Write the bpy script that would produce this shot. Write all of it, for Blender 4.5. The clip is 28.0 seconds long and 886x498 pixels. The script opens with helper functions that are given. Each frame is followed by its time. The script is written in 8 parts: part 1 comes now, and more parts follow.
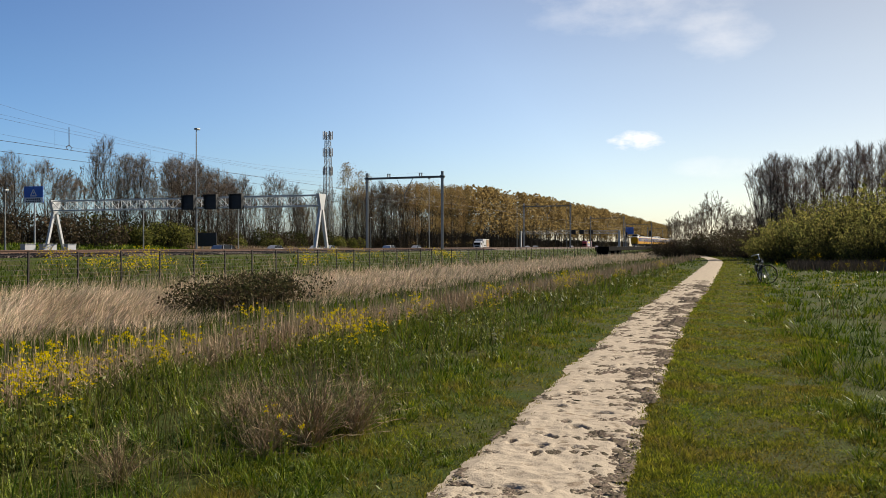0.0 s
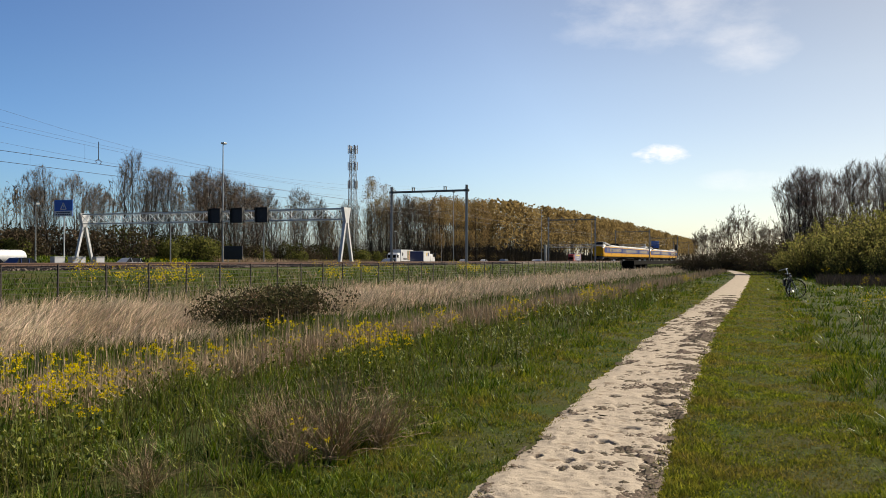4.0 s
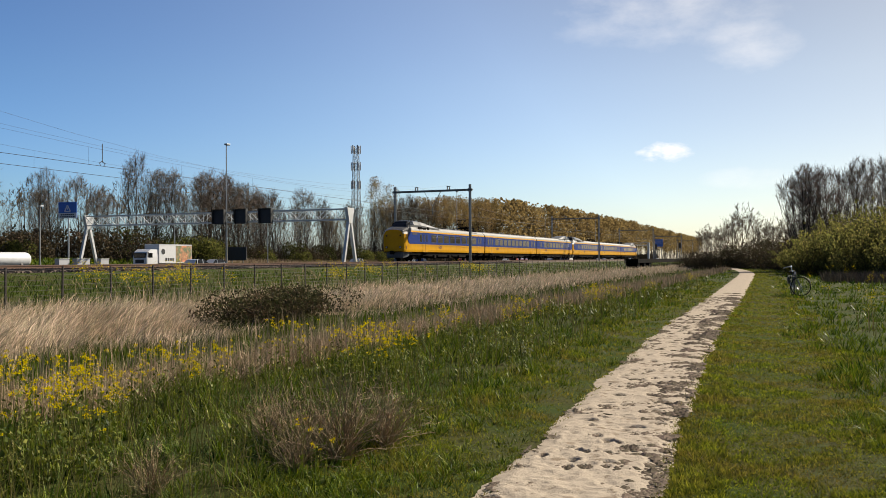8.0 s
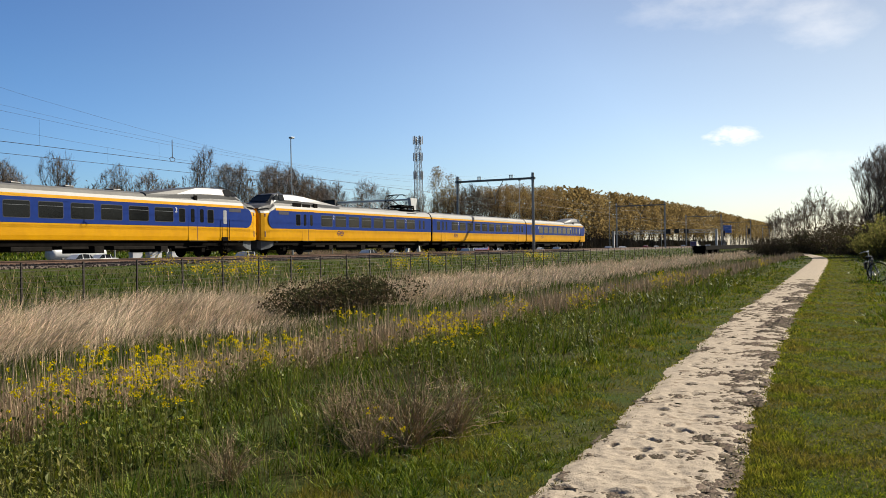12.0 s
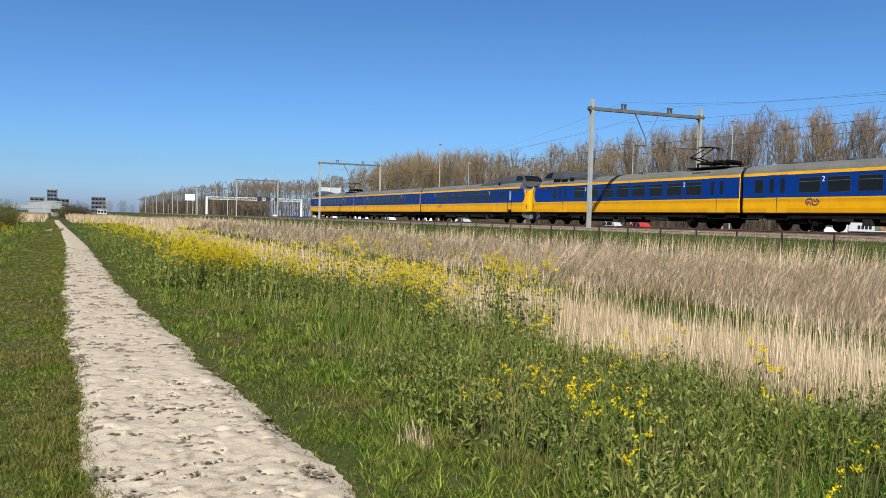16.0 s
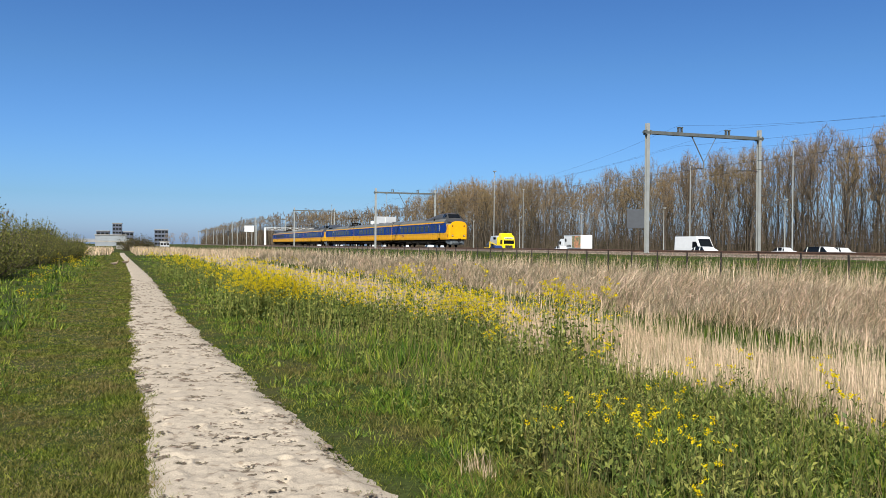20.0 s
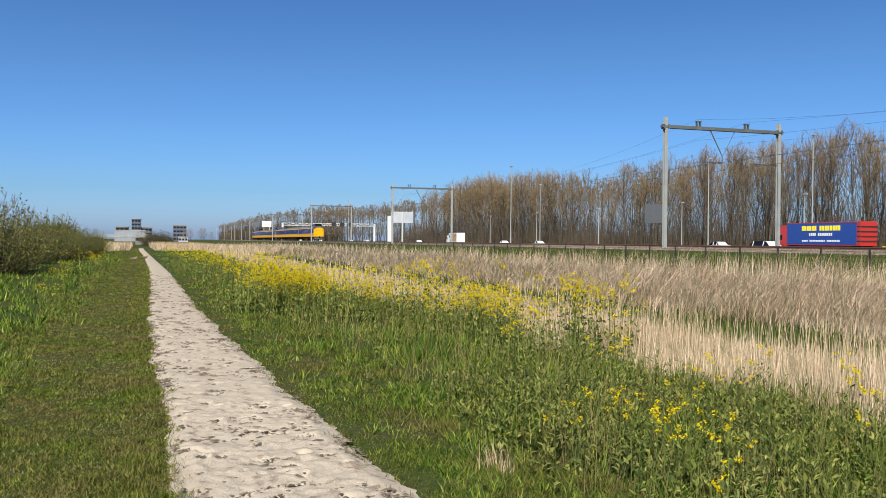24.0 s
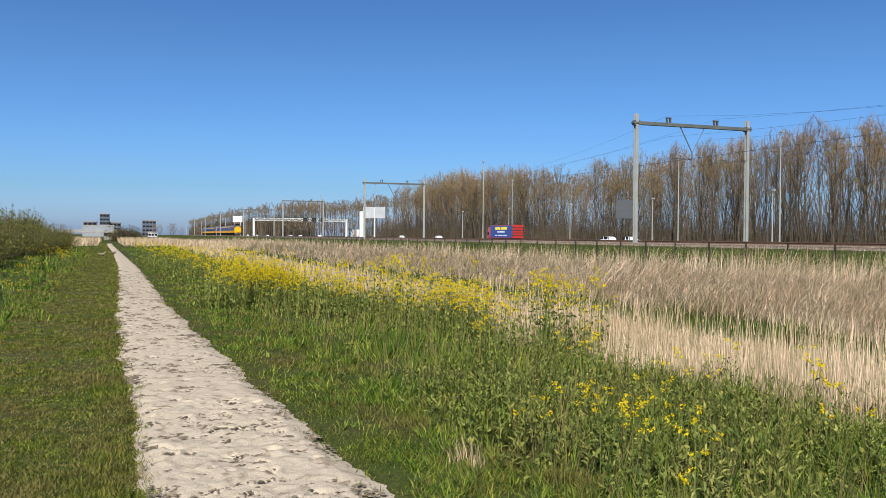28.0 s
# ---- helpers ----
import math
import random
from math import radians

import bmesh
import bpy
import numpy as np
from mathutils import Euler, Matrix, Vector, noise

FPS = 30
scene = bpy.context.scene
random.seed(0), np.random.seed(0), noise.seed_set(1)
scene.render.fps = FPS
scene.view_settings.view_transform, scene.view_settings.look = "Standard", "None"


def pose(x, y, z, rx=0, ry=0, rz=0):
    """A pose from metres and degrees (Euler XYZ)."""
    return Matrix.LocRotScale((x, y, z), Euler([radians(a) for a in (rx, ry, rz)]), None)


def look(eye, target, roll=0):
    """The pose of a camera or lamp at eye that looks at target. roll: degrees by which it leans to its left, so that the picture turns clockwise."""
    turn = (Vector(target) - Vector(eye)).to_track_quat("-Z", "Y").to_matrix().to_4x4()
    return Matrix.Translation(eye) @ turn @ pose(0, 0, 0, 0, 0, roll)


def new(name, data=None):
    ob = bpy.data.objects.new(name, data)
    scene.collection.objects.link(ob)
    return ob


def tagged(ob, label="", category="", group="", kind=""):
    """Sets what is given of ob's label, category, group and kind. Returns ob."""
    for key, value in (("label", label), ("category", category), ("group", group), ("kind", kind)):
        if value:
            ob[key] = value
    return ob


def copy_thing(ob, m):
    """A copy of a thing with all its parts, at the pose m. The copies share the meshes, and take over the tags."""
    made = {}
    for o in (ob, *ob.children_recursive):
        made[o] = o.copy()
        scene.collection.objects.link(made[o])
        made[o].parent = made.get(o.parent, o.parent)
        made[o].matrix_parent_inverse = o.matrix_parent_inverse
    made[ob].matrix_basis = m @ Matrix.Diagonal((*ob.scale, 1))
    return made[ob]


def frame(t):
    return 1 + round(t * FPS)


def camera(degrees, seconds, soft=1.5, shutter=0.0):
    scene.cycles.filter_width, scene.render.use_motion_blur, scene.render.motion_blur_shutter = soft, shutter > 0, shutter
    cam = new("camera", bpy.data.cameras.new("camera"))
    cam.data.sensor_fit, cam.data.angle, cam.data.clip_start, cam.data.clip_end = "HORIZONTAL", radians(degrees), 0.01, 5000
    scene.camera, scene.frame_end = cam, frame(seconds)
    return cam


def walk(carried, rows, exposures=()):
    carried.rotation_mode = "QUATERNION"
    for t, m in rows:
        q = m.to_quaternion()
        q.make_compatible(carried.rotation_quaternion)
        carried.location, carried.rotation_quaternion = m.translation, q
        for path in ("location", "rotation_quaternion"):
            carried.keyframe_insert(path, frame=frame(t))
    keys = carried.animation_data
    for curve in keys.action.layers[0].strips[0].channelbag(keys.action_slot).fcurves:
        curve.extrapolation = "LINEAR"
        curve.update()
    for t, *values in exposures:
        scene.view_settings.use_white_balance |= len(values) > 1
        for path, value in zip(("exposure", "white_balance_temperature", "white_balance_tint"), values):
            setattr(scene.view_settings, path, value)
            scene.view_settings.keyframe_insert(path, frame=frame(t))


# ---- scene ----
cam = camera(55.0, 28.0, soft=0.45)
BODY_RADIUS = 0.4
EYE = 1.6


def held(yaw, pitch, roll):
    """A camera held at arm's length by someone who turns on the spot."""
    a = radians(yaw)
    return pose(-BODY_RADIUS * math.sin(a), BODY_RADIUS * math.cos(a), EYE, 90 + pitch, roll, yaw)


PATH = [
    (0, 19.66, -0.19, 0.06),
    (0.5, 19.78, 0.30, -0.13),
    (1, 19.96, 0.60, -0.25),
    (1.5, 20.22, 0.72, -0.29),
    (2, 20.48, 0.73, -0.30),
    (2.5, 20.75, 0.75, -0.21),
    (3, 21.00, 0.72, -0.14),
    (3.5, 21.19, 0.71, -0.10),
    (5.5, 21.37, 0.74, -0.03),
    (6, 21.36, 0.72, 0.03),
    (6.5, 21.32, 0.79, 0.12),
    (7, 21.36, 0.77, 0.06),
    (7.5, 21.45, 0.77, 0.19),
    (8, 21.54, 0.70, 0.30),
    (8.5, 21.65, 0.61, 0.38),
    (9, 21.77, 0.43, 0.44),
    (9.5, 21.92, 0.26, 0.40),
    (10, 22.08, 0.09, 0.40),
    (10.5, 22.15, -0.02, 0.40),
    (11, 22.18, -0.12, 0.46),
    (11.5, 22.38, -0.13, 0.81),
    (13.5, 69.81, 0.19, 0.41),
    (13.6, 74.91, 0.05, 0.78),
    (14, 94.26, -0.26, 0.36),
    (14.2, 103.70, -0.62, 0.05),
    (14.4, 113.81, -0.98, -0.17),
    (14.6, 124.12, -1.27, -0.40),
    (15, 143.44, -1.71, -1.31),
    (15.5, 155.17, -2.05, -1.28),
    (16, 156.92, -2.00, -1.34),
    (16.5, 157.83, -1.87, -1.19),
    (17, 158.48, -1.69, -0.90),
    (17.5, 158.90, -1.39, -0.57),
    (18, 159.33, -1.10, -0.36),
    (18.5, 159.68, -0.82, -0.27),
    (19, 160.00, -0.53, -0.28),
    (19.5, 160.28, -0.32, -0.37),
    (20, 160.63, -0.21, -0.44),
    (20.5, 160.86, -0.08, -0.51),
    (21, 161.02, -0.05, -0.61),
    (21.5, 161.17, -0.05, -0.61),
    (23.5, 161.79, -0.39, -0.37),
    (24, 161.76, -0.55, -0.38),
    (24.5, 161.66, -0.68, -0.42),
    (25, 161.55, -0.79, -0.39),
    (25.5, 161.39, -0.85, -0.38),
    (26, 161.21, -0.89, -0.43),
    (26.5, 160.95, -0.86, -0.44),
    (27, 160.59, -1.00, -0.43),
    (27.5, 160.10, -0.85, -0.43),
    (28, 159.90, -0.85, -0.41),
]
walk(cam, [(t, held(yaw, pitch, roll)) for t, yaw, pitch, roll in PATH],
     exposures=[(0, 0.90, 7200, 10), (11.5, 0.90, 7200, 10), (13.5, 1.33, 6150, 3), (14.2, 1.33, 6150, 3), (15, 1.18, 6200, 5), (17, 1.08, 6250, 7), (28, 1.05, 6250, 8)])

# ---- light ----
SUN_YAW, SUN_UP = -32.0, 38.0          # the sun stands ahead and to the right of the northern view
to_sun = Vector((-math.sin(radians(SUN_YAW)) * math.cos(radians(SUN_UP)),
                 math.cos(radians(SUN_YAW)) * math.cos(radians(SUN_UP)), math.sin(radians(SUN_UP))))
world = bpy.data.worlds.new("sky")
scene.world = world
world.use_nodes = True
wn, wl = world.node_tree.nodes, world.node_tree.links
wn.clear()
sky = wn.new("ShaderNodeTexSky")
sky.sky_type, sky.sun_disc = 'NISHITA', False
sky.sun_elevation, sky.sun_rotation = radians(SUN_UP), radians(-SUN_YAW)
sky.air_density, sky.dust_density, sky.ozone_density = 1.0, 0.6, 2.0
tint = wn.new("ShaderNodeMix")
tint.data_type, tint.blend_type = 'RGBA', 'MULTIPLY'
tint.inputs["Factor"].default_value = 1.0
tint.inputs["B"].default_value = (0.082, 0.0965, 0.112, 1)
wl.new(sky.outputs[0], tint.inputs["A"])
deep = wn.new("ShaderNodeGamma")          # a clear day: deeper blue away from the sun
deep.inputs["Gamma"].default_value = 1.5
wl.new(tint.outputs["Result"], deep.inputs["Color"])
hue = wn.new("ShaderNodeMix")
hue.data_type, hue.blend_type = 'RGBA', 'MULTIPLY'
hue.inputs["Factor"].default_value = 1.0
hue.inputs["B"].default_value = (7.7, 7.7, 7.7, 1)
wl.new(deep.outputs[0], hue.inputs["A"])
coord = wn.new("ShaderNodeTexCoord")


def sky_patch(azimuth, up, width, height, scale, low, high, seed, thick):
    """A soft cloud round one direction of the sky: a falling-off ellipse times noise."""
    a, e = radians(azimuth), radians(up)
    mid = Vector((-math.sin(a) * math.cos(e), math.cos(a) * math.cos(e), math.sin(e)))
    right = Vector((math.cos(a), math.sin(a), 0))
    over = right.cross(mid)
    dots = []
    for axis, size in ((right, width), (over, height)):
        d = wn.new("ShaderNodeVectorMath")
        d.operation = 'DOT_PRODUCT'
        d.inputs[1].default_value = axis / math.sin(radians(size))
        off = wn.new("ShaderNodeVectorMath")
        off.operation = 'SUBTRACT'
        off.inputs[1].default_value = mid
        wl.new(coord.outputs["Generated"], off.inputs[0])
        wl.new(off.outputs[0], d.inputs[0])
        sq = wn.new("ShaderNodeMath")
        sq.operation = 'POWER'
        sq.inputs[1].default_value = 2
        ab = wn.new("ShaderNodeMath")
        ab.operation = 'ABSOLUTE'
        wl.new(d.outputs["Value"], ab.inputs[0])
        wl.new(ab.outputs[0], sq.inputs[0])
        dots.append(sq)
    add = wn.new("ShaderNodeMath")
    wl.new(dots[0].outputs[0], add.inputs[0])
    wl.new(dots[1].outputs[0], add.inputs[1])
    fall = wn.new("ShaderNodeMapRange")
    fall.inputs["From Min"].default_value, fall.inputs["From Max"].default_value = 1.0, 0.0
    wl.new(add.outputs[0], fall.inputs["Value"])
    shift = wn.new("ShaderNodeMapping")
    shift.inputs["Location"].default_value = (seed, seed * 0.7, 0)
    shift.inputs["Scale"].default_value = (scale, scale, scale * 2.2)
    wl.new(coord.outputs["Generated"], shift.inputs[0])
    fluff = wn.new("ShaderNodeTexNoise")
    fluff.inputs["Scale"].default_value, fluff.inputs["Detail"].default_value = 1.0, 7.0
    fluff.inputs["Roughness"].default_value = 0.6
    wl.new(shift.outputs[0], fluff.inputs["Vector"])
    mul = wn.new("ShaderNodeMath")
    mul.operation = 'MULTIPLY'
    wl.new(fall.outputs[0], mul.inputs[0])
    wl.new(fluff.outputs["Fac"], mul.inputs[1])
    edge = wn.new("ShaderNodeMapRange")
    edge.inputs["From Min"].default_value, edge.inputs["From Max"].default_value = low, high
    edge.inputs["To Max"].default_value = thick
    wl.new(mul.outputs[0], edge.inputs["Value"])
    return edge


# the haze that brightens towards the sun
toward = wn.new("ShaderNodeVectorMath")
toward.operation = 'DOT_PRODUCT'
toward.inputs[1].default_value = to_sun
wl.new(coord.outputs["Generated"], toward.inputs[0])
near_sun = wn.new("ShaderNodeMapRange")
near_sun.inputs["From Min"].default_value, near_sun.inputs["From Max"].default_value = -1.0, 1.0
wl.new(toward.outputs["Value"], near_sun.inputs["Value"])
lift = wn.new("ShaderNodeMath")
lift.operation = 'MULTIPLY_ADD'
lift.inputs[1].default_value, lift.inputs[2].default_value = 1.57, 0.99
glow = wn.new("ShaderNodeMapRange")
glow.inputs["From Min"].default_value, glow.inputs["From Max"].default_value = 0.05, 0.78
wl.new(near_sun.outputs[0], glow.inputs["Value"])
wl.new(glow.outputs[0], lift.inputs[0])
lifted = wn.new("ShaderNodeVectorMath")
lifted.operation = 'SCALE'
wl.new(hue.outputs["Result"], lifted.inputs[0])
wl.new(lift.outputs[0], lifted.inputs["Scale"])
cube = wn.new("ShaderNodeMath")
cube.operation = 'POWER'
cube.inputs[1].default_value = 7.0
wl.new(near_sun.outputs[0], cube.inputs[0])
veil = wn.new("ShaderNodeVectorMath")
veil.operation = 'SCALE'
veil.inputs[0].default_value = (0.62, 0.54, 0.46)
wl.new(cube.outputs[0], veil.inputs["Scale"])
both = wn.new("ShaderNodeVectorMath")
wl.new(lifted.outputs[0], both.inputs[0])
wl.new(veil.outputs[0], both.inputs[1])
low_air = wn.new("ShaderNodeSeparateXYZ")
wl.new(coord.outputs["Generated"], low_air.inputs[0])
lower = wn.new("ShaderNodeMapRange")
lower.inputs["From Min"].default_value, lower.inputs["From Max"].default_value = 0.20, 0.0
wl.new(low_air.outputs["Z"], lower.inputs["Value"])
bluer = wn.new("ShaderNodeMix")
bluer.data_type, bluer.blend_type = 'RGBA', 'MULTIPLY'
bluer.inputs["B"].default_value = (0.76, 0.85, 1.22, 1)
away = wn.new("ShaderNodeMapRange")
away.inputs["From Min"].default_value, away.inputs["From Max"].default_value = 0.85, 0.4
wl.new(near_sun.outputs[0], away.inputs["Value"])
lower_away = wn.new("ShaderNodeMath")
lower_away.operation = 'MULTIPLY'
wl.new(lower.outputs[0], lower_away.inputs[0])
wl.new(away.outputs[0], lower_away.inputs[1])
wl.new(lower_away.outputs[0], bluer.inputs["Factor"])
tame = wn.new("ShaderNodeMapRange")
tame.inputs["From Min"].default_value, tame.inputs["From Max"].default_value = 0.82, 1.0
tame.inputs["To Min"].default_value, tame.inputs["To Max"].default_value = 1.0, 0.55
wl.new(near_sun.outputs[0], tame.inputs["Value"])
tamed = wn.new("ShaderNodeVectorMath")
tamed.operation = 'SCALE'
wl.new(both.outputs[0], tamed.inputs[0])
wl.new(tame.outputs[0], tamed.inputs["Scale"])
wl.new(tamed.outputs[0], bluer.inputs["A"])
band = wn.new("ShaderNodeMapRange")          # pale air just over the horizon
band.inputs["From Min"].default_value, band.inputs["From Max"].default_value = 0.055, 0.0
wl.new(low_air.outputs["Z"], band.inputs["Value"])
band_away = wn.new("ShaderNodeMath")
band_away.operation = 'MULTIPLY'
wl.new(band.outputs[0], band_away.inputs[0])
wl.new(away.outputs[0], band_away.inputs[1])
pale = wn.new("ShaderNodeMix")
pale.data_type, pale.blend_type = 'RGBA', 'MULTIPLY'
pale.inputs["B"].default_value = (1.26, 1.2, 1.42, 1)
wl.new(band_away.outputs[0], pale.inputs["Factor"])
wl.new(bluer.outputs["Result"], pale.inputs["A"])
sunward = wn.new("ShaderNodeMapRange")
sunward.inputs["From Min"].default_value, sunward.inputs["From Max"].default_value = 0.6, 1.0
wl.new(near_sun.outputs[0], sunward.inputs["Value"])
low_wide = wn.new("ShaderNodeMapRange")
low_wide.inputs["From Min"].default_value, low_wide.inputs["From Max"].default_value = 0.42, 0.0
wl.new(low_air.outputs["Z"], low_wide.inputs["Value"])
hazy = wn.new("ShaderNodeMath")
hazy.operation = 'MULTIPLY'
wl.new(sunward.outputs[0], hazy.inputs[0])
wl.new(low_wide.outputs[0], hazy.inputs[1])
warmer = wn.new("ShaderNodeMix")
warmer.data_type, warmer.blend_type = 'RGBA', 'MULTIPLY'
warmer.inputs["B"].default_value = (0.72, 0.67, 0.77, 1)
wl.new(hazy.outputs[0], warmer.inputs["Factor"])
wl.new(pale.outputs["Result"], warmer.inputs["A"])
low_sunward = wn.new("ShaderNodeMath")
low_sunward.operation = 'MULTIPLY'
wl.new(sunward.outputs[0], low_sunward.inputs[0])
wl.new(lower.outputs[0], low_sunward.inputs[1])
duller = wn.new("ShaderNodeMix")
duller.data_type, duller.blend_type = 'RGBA', 'MULTIPLY'
duller.inputs["B"].default_value = (0.66, 0.70, 0.92, 1)
wl.new(low_sunward.outputs[0], duller.inputs["Factor"])
wl.new(warmer.outputs["Result"], duller.inputs["A"])
grey = wn.new("ShaderNodeRGBToBW")
wl.new(duller.outputs["Result"], grey.inputs[0])
share = wn.new("ShaderNodeMath")
share.operation = 'MULTIPLY'
share.inputs[1].default_value = 0.5
wl.new(sunward.outputs[0], share.inputs[0])
paler = wn.new("ShaderNodeMix")
paler.data_type = 'RGBA'
wl.new(share.outputs[0], paler.inputs["Factor"])
wl.new(duller.outputs["Result"], paler.inputs["A"])
wl.new(grey.outputs[0], paler.inputs["B"])
softer = wn.new("ShaderNodeMix")
softer.data_type, softer.blend_type = 'RGBA', 'MULTIPLY'
softer.inputs["B"].default_value = (1.24, 1.07, 0.82, 1)
wl.new(sunward.outputs[0], softer.inputs["Factor"])
wl.new(paler.outputs["Result"], softer.inputs["A"])
mixed = softer.outputs["Result"]
for azimuth, up, width, height, scale, low, high, seed, white, thick in (
        (6.9, 6.9, 2.7, 1.0, 55, 0.27, 0.5, 3.1, 13, 0.6), (7.0, 15.6, 10.5, 3.2, 17, 0.26, 0.75, 5.3, 13, 0.34),
        (1.5, 13.2, 4.0, 2.2, 18, 0.2, 0.7, 1.7, 13, 0.4), (1.5, 5.0, 5.0, 1.2, 16, 0.3, 0.8, 8.1, 13, 0.4)):
    mask = sky_patch(azimuth, up, width, height, scale, low, high, seed, thick)
    mix = wn.new("ShaderNodeMix")
    mix.data_type = 'RGBA'
    mix.inputs["B"].default_value = (white, white, white * 1.03, 1)
    wl.new(mask.outputs[0], mix.inputs["Factor"])
    wl.new(mixed, mix.inputs["A"])
    mixed = mix.outputs["Result"]
bg = wn.new("ShaderNodeBackground")
bg.inputs["Strength"].default_value = 0.05
wl.new(mixed, bg.inputs["Color"])
wl.new(bg.outputs[0], wn.new("ShaderNodeOutputWorld").inputs[0])
sun = new("sun", bpy.data.lights.new("sun", 'SUN'))
sun.data.energy, sun.data.angle, sun.data.color = 5.0, radians(0.53), (1.0, 0.95, 0.87)
sun.matrix_world = look(tuple(to_sun * 100), (0, 0, 0))

# ---- materials ----


def material(name, base, rough=0.8, metal=0.0, vary=0.25, scale=3.0, fine=40.0, bump=0.0, bump_scale=60.0,
             second=None, spots=0.5, edge=0.12, per_piece=0.0, through_light=0.0, per_object=0.0, coat=0.0, spec=0.5, green=False):
    """A surface with two scales of variation: large stains or a second colour, and fine grain, with relief."""
    m = bpy.data.materials.new(name)
    m.use_nodes = True
    n, l = m.node_tree.nodes, m.node_tree.links
    b = n["Principled BSDF"]
    b.inputs["Roughness"].default_value, b.inputs["Metallic"].default_value = rough, metal
    b.inputs["Specular IOR Level"].default_value = (0.06 if green and rough < 0.5 else 0.03) if through_light or rough >= 0.9 else spec
    b.inputs["Coat Weight"].default_value = coat
    geo = n.new("ShaderNodeNewGeometry")
    tex = n.new("ShaderNodeTexCoord")
    big, small = n.new("ShaderNodeTexNoise"), n.new("ShaderNodeTexNoise")
    big.inputs["Scale"].default_value, big.inputs["Detail"].default_value = scale, 5
    small.inputs["Scale"].default_value, small.inputs["Detail"].default_value = fine, 3
    for node in (big, small):
        l.new(tex.outputs["Object"], node.inputs["Vector"])
    ramp = n.new("ShaderNodeMapRange")
    ramp.inputs["From Min"].default_value, ramp.inputs["From Max"].default_value = spots - edge, spots + edge
    l.new(big.outputs["Fac"], ramp.inputs["Value"])
    mix = n.new("ShaderNodeMix")
    mix.data_type = 'RGBA'
    mix.inputs["A"].default_value = (*base, 1)
    mix.inputs["B"].default_value = (*(second or [c * (1 - vary) for c in base]), 1)
    l.new(ramp.outputs[0], mix.inputs["Factor"])
    value = n.new("ShaderNodeMapRange")
    value.inputs["From Min"].default_value, value.inputs["From Max"].default_value = 0.3, 0.7
    value.inputs["To Min"].default_value, value.inputs["To Max"].default_value = 1 - vary, 1 + vary
    l.new(small.outputs["Fac"], value.inputs["Value"])
    hsv = n.new("ShaderNodeHueSaturation")
    l.new(mix.outputs["Result"], hsv.inputs["Color"])
    bright = value.outputs[0]
    for amount, source in ((per_piece, geo.outputs["Random Per Island"]), (per_object, None)):
        if amount:
            if source is None:
                source = n.new("ShaderNodeObjectInfo").outputs["Random"]
            r = n.new("ShaderNodeMapRange")
            r.inputs["To Min"].default_value, r.inputs["To Max"].default_value = 1 - amount, 1 + amount
            l.new(source, r.inputs["Value"])
            mul = n.new("ShaderNodeMath")
            mul.operation = 'MULTIPLY'
            l.new(bright, mul.inputs[0])
            l.new(r.outputs[0], mul.inputs[1])
            bright = mul.outputs[0]
            turn = n.new("ShaderNodeMapRange")
            turn.inputs["To Min"].default_value, turn.inputs["To Max"].default_value = 0.5 + amount * 0.06, 0.5 - amount * 0.06
            l.new(source, turn.inputs["Value"])
            l.new(turn.outputs[0], hsv.inputs["Hue"])
    l.new(bright, hsv.inputs["Value"])
    l.new(hsv.outputs[0], b.inputs["Base Color"])
    if bump:
        relief, height = n.new("ShaderNodeBump"), n.new("ShaderNodeTexNoise")
        height.inputs["Scale"].default_value, height.inputs["Detail"].default_value = bump_scale, 4
        relief.inputs["Strength"].default_value, relief.inputs["Distance"].default_value = bump, 0.02
        l.new(tex.outputs["Object"], height.inputs["Vector"])
        l.new(height.outputs["Fac"], relief.inputs["Height"])
        l.new(relief.outputs[0], b.inputs["Normal"])
    if through_light:
        leaf, both = n.new("ShaderNodeBsdfTranslucent"), n.new("ShaderNodeMixShader")
        both.inputs[0].default_value = through_light
        warm = n.new("ShaderNodeMix")
        warm.data_type, warm.blend_type = 'RGBA', 'MULTIPLY'
        warm.inputs["Factor"].default_value = 1.0
        warm.inputs["B"].default_value = (1.22, 1.24, 0.45, 1) if green else (1, 1, 1, 1)
        l.new(hsv.outputs[0], warm.inputs["A"])
        l.new(warm.outputs["Result"], leaf.inputs["Color"])
        l.new(b.outputs[0], both.inputs[1])
        l.new(leaf.outputs[0], both.inputs[2])
        l.new(both.outputs[0], n["Material Output"].inputs[0])
    return m


def glass_like(name, base, rough=0.08):
    m = material(name, base, rough, vary=0.1, scale=0.6, fine=8)
    m.node_tree.nodes["Principled BSDF"].inputs["Specular IOR Level"].default_value = 0.2
    return m


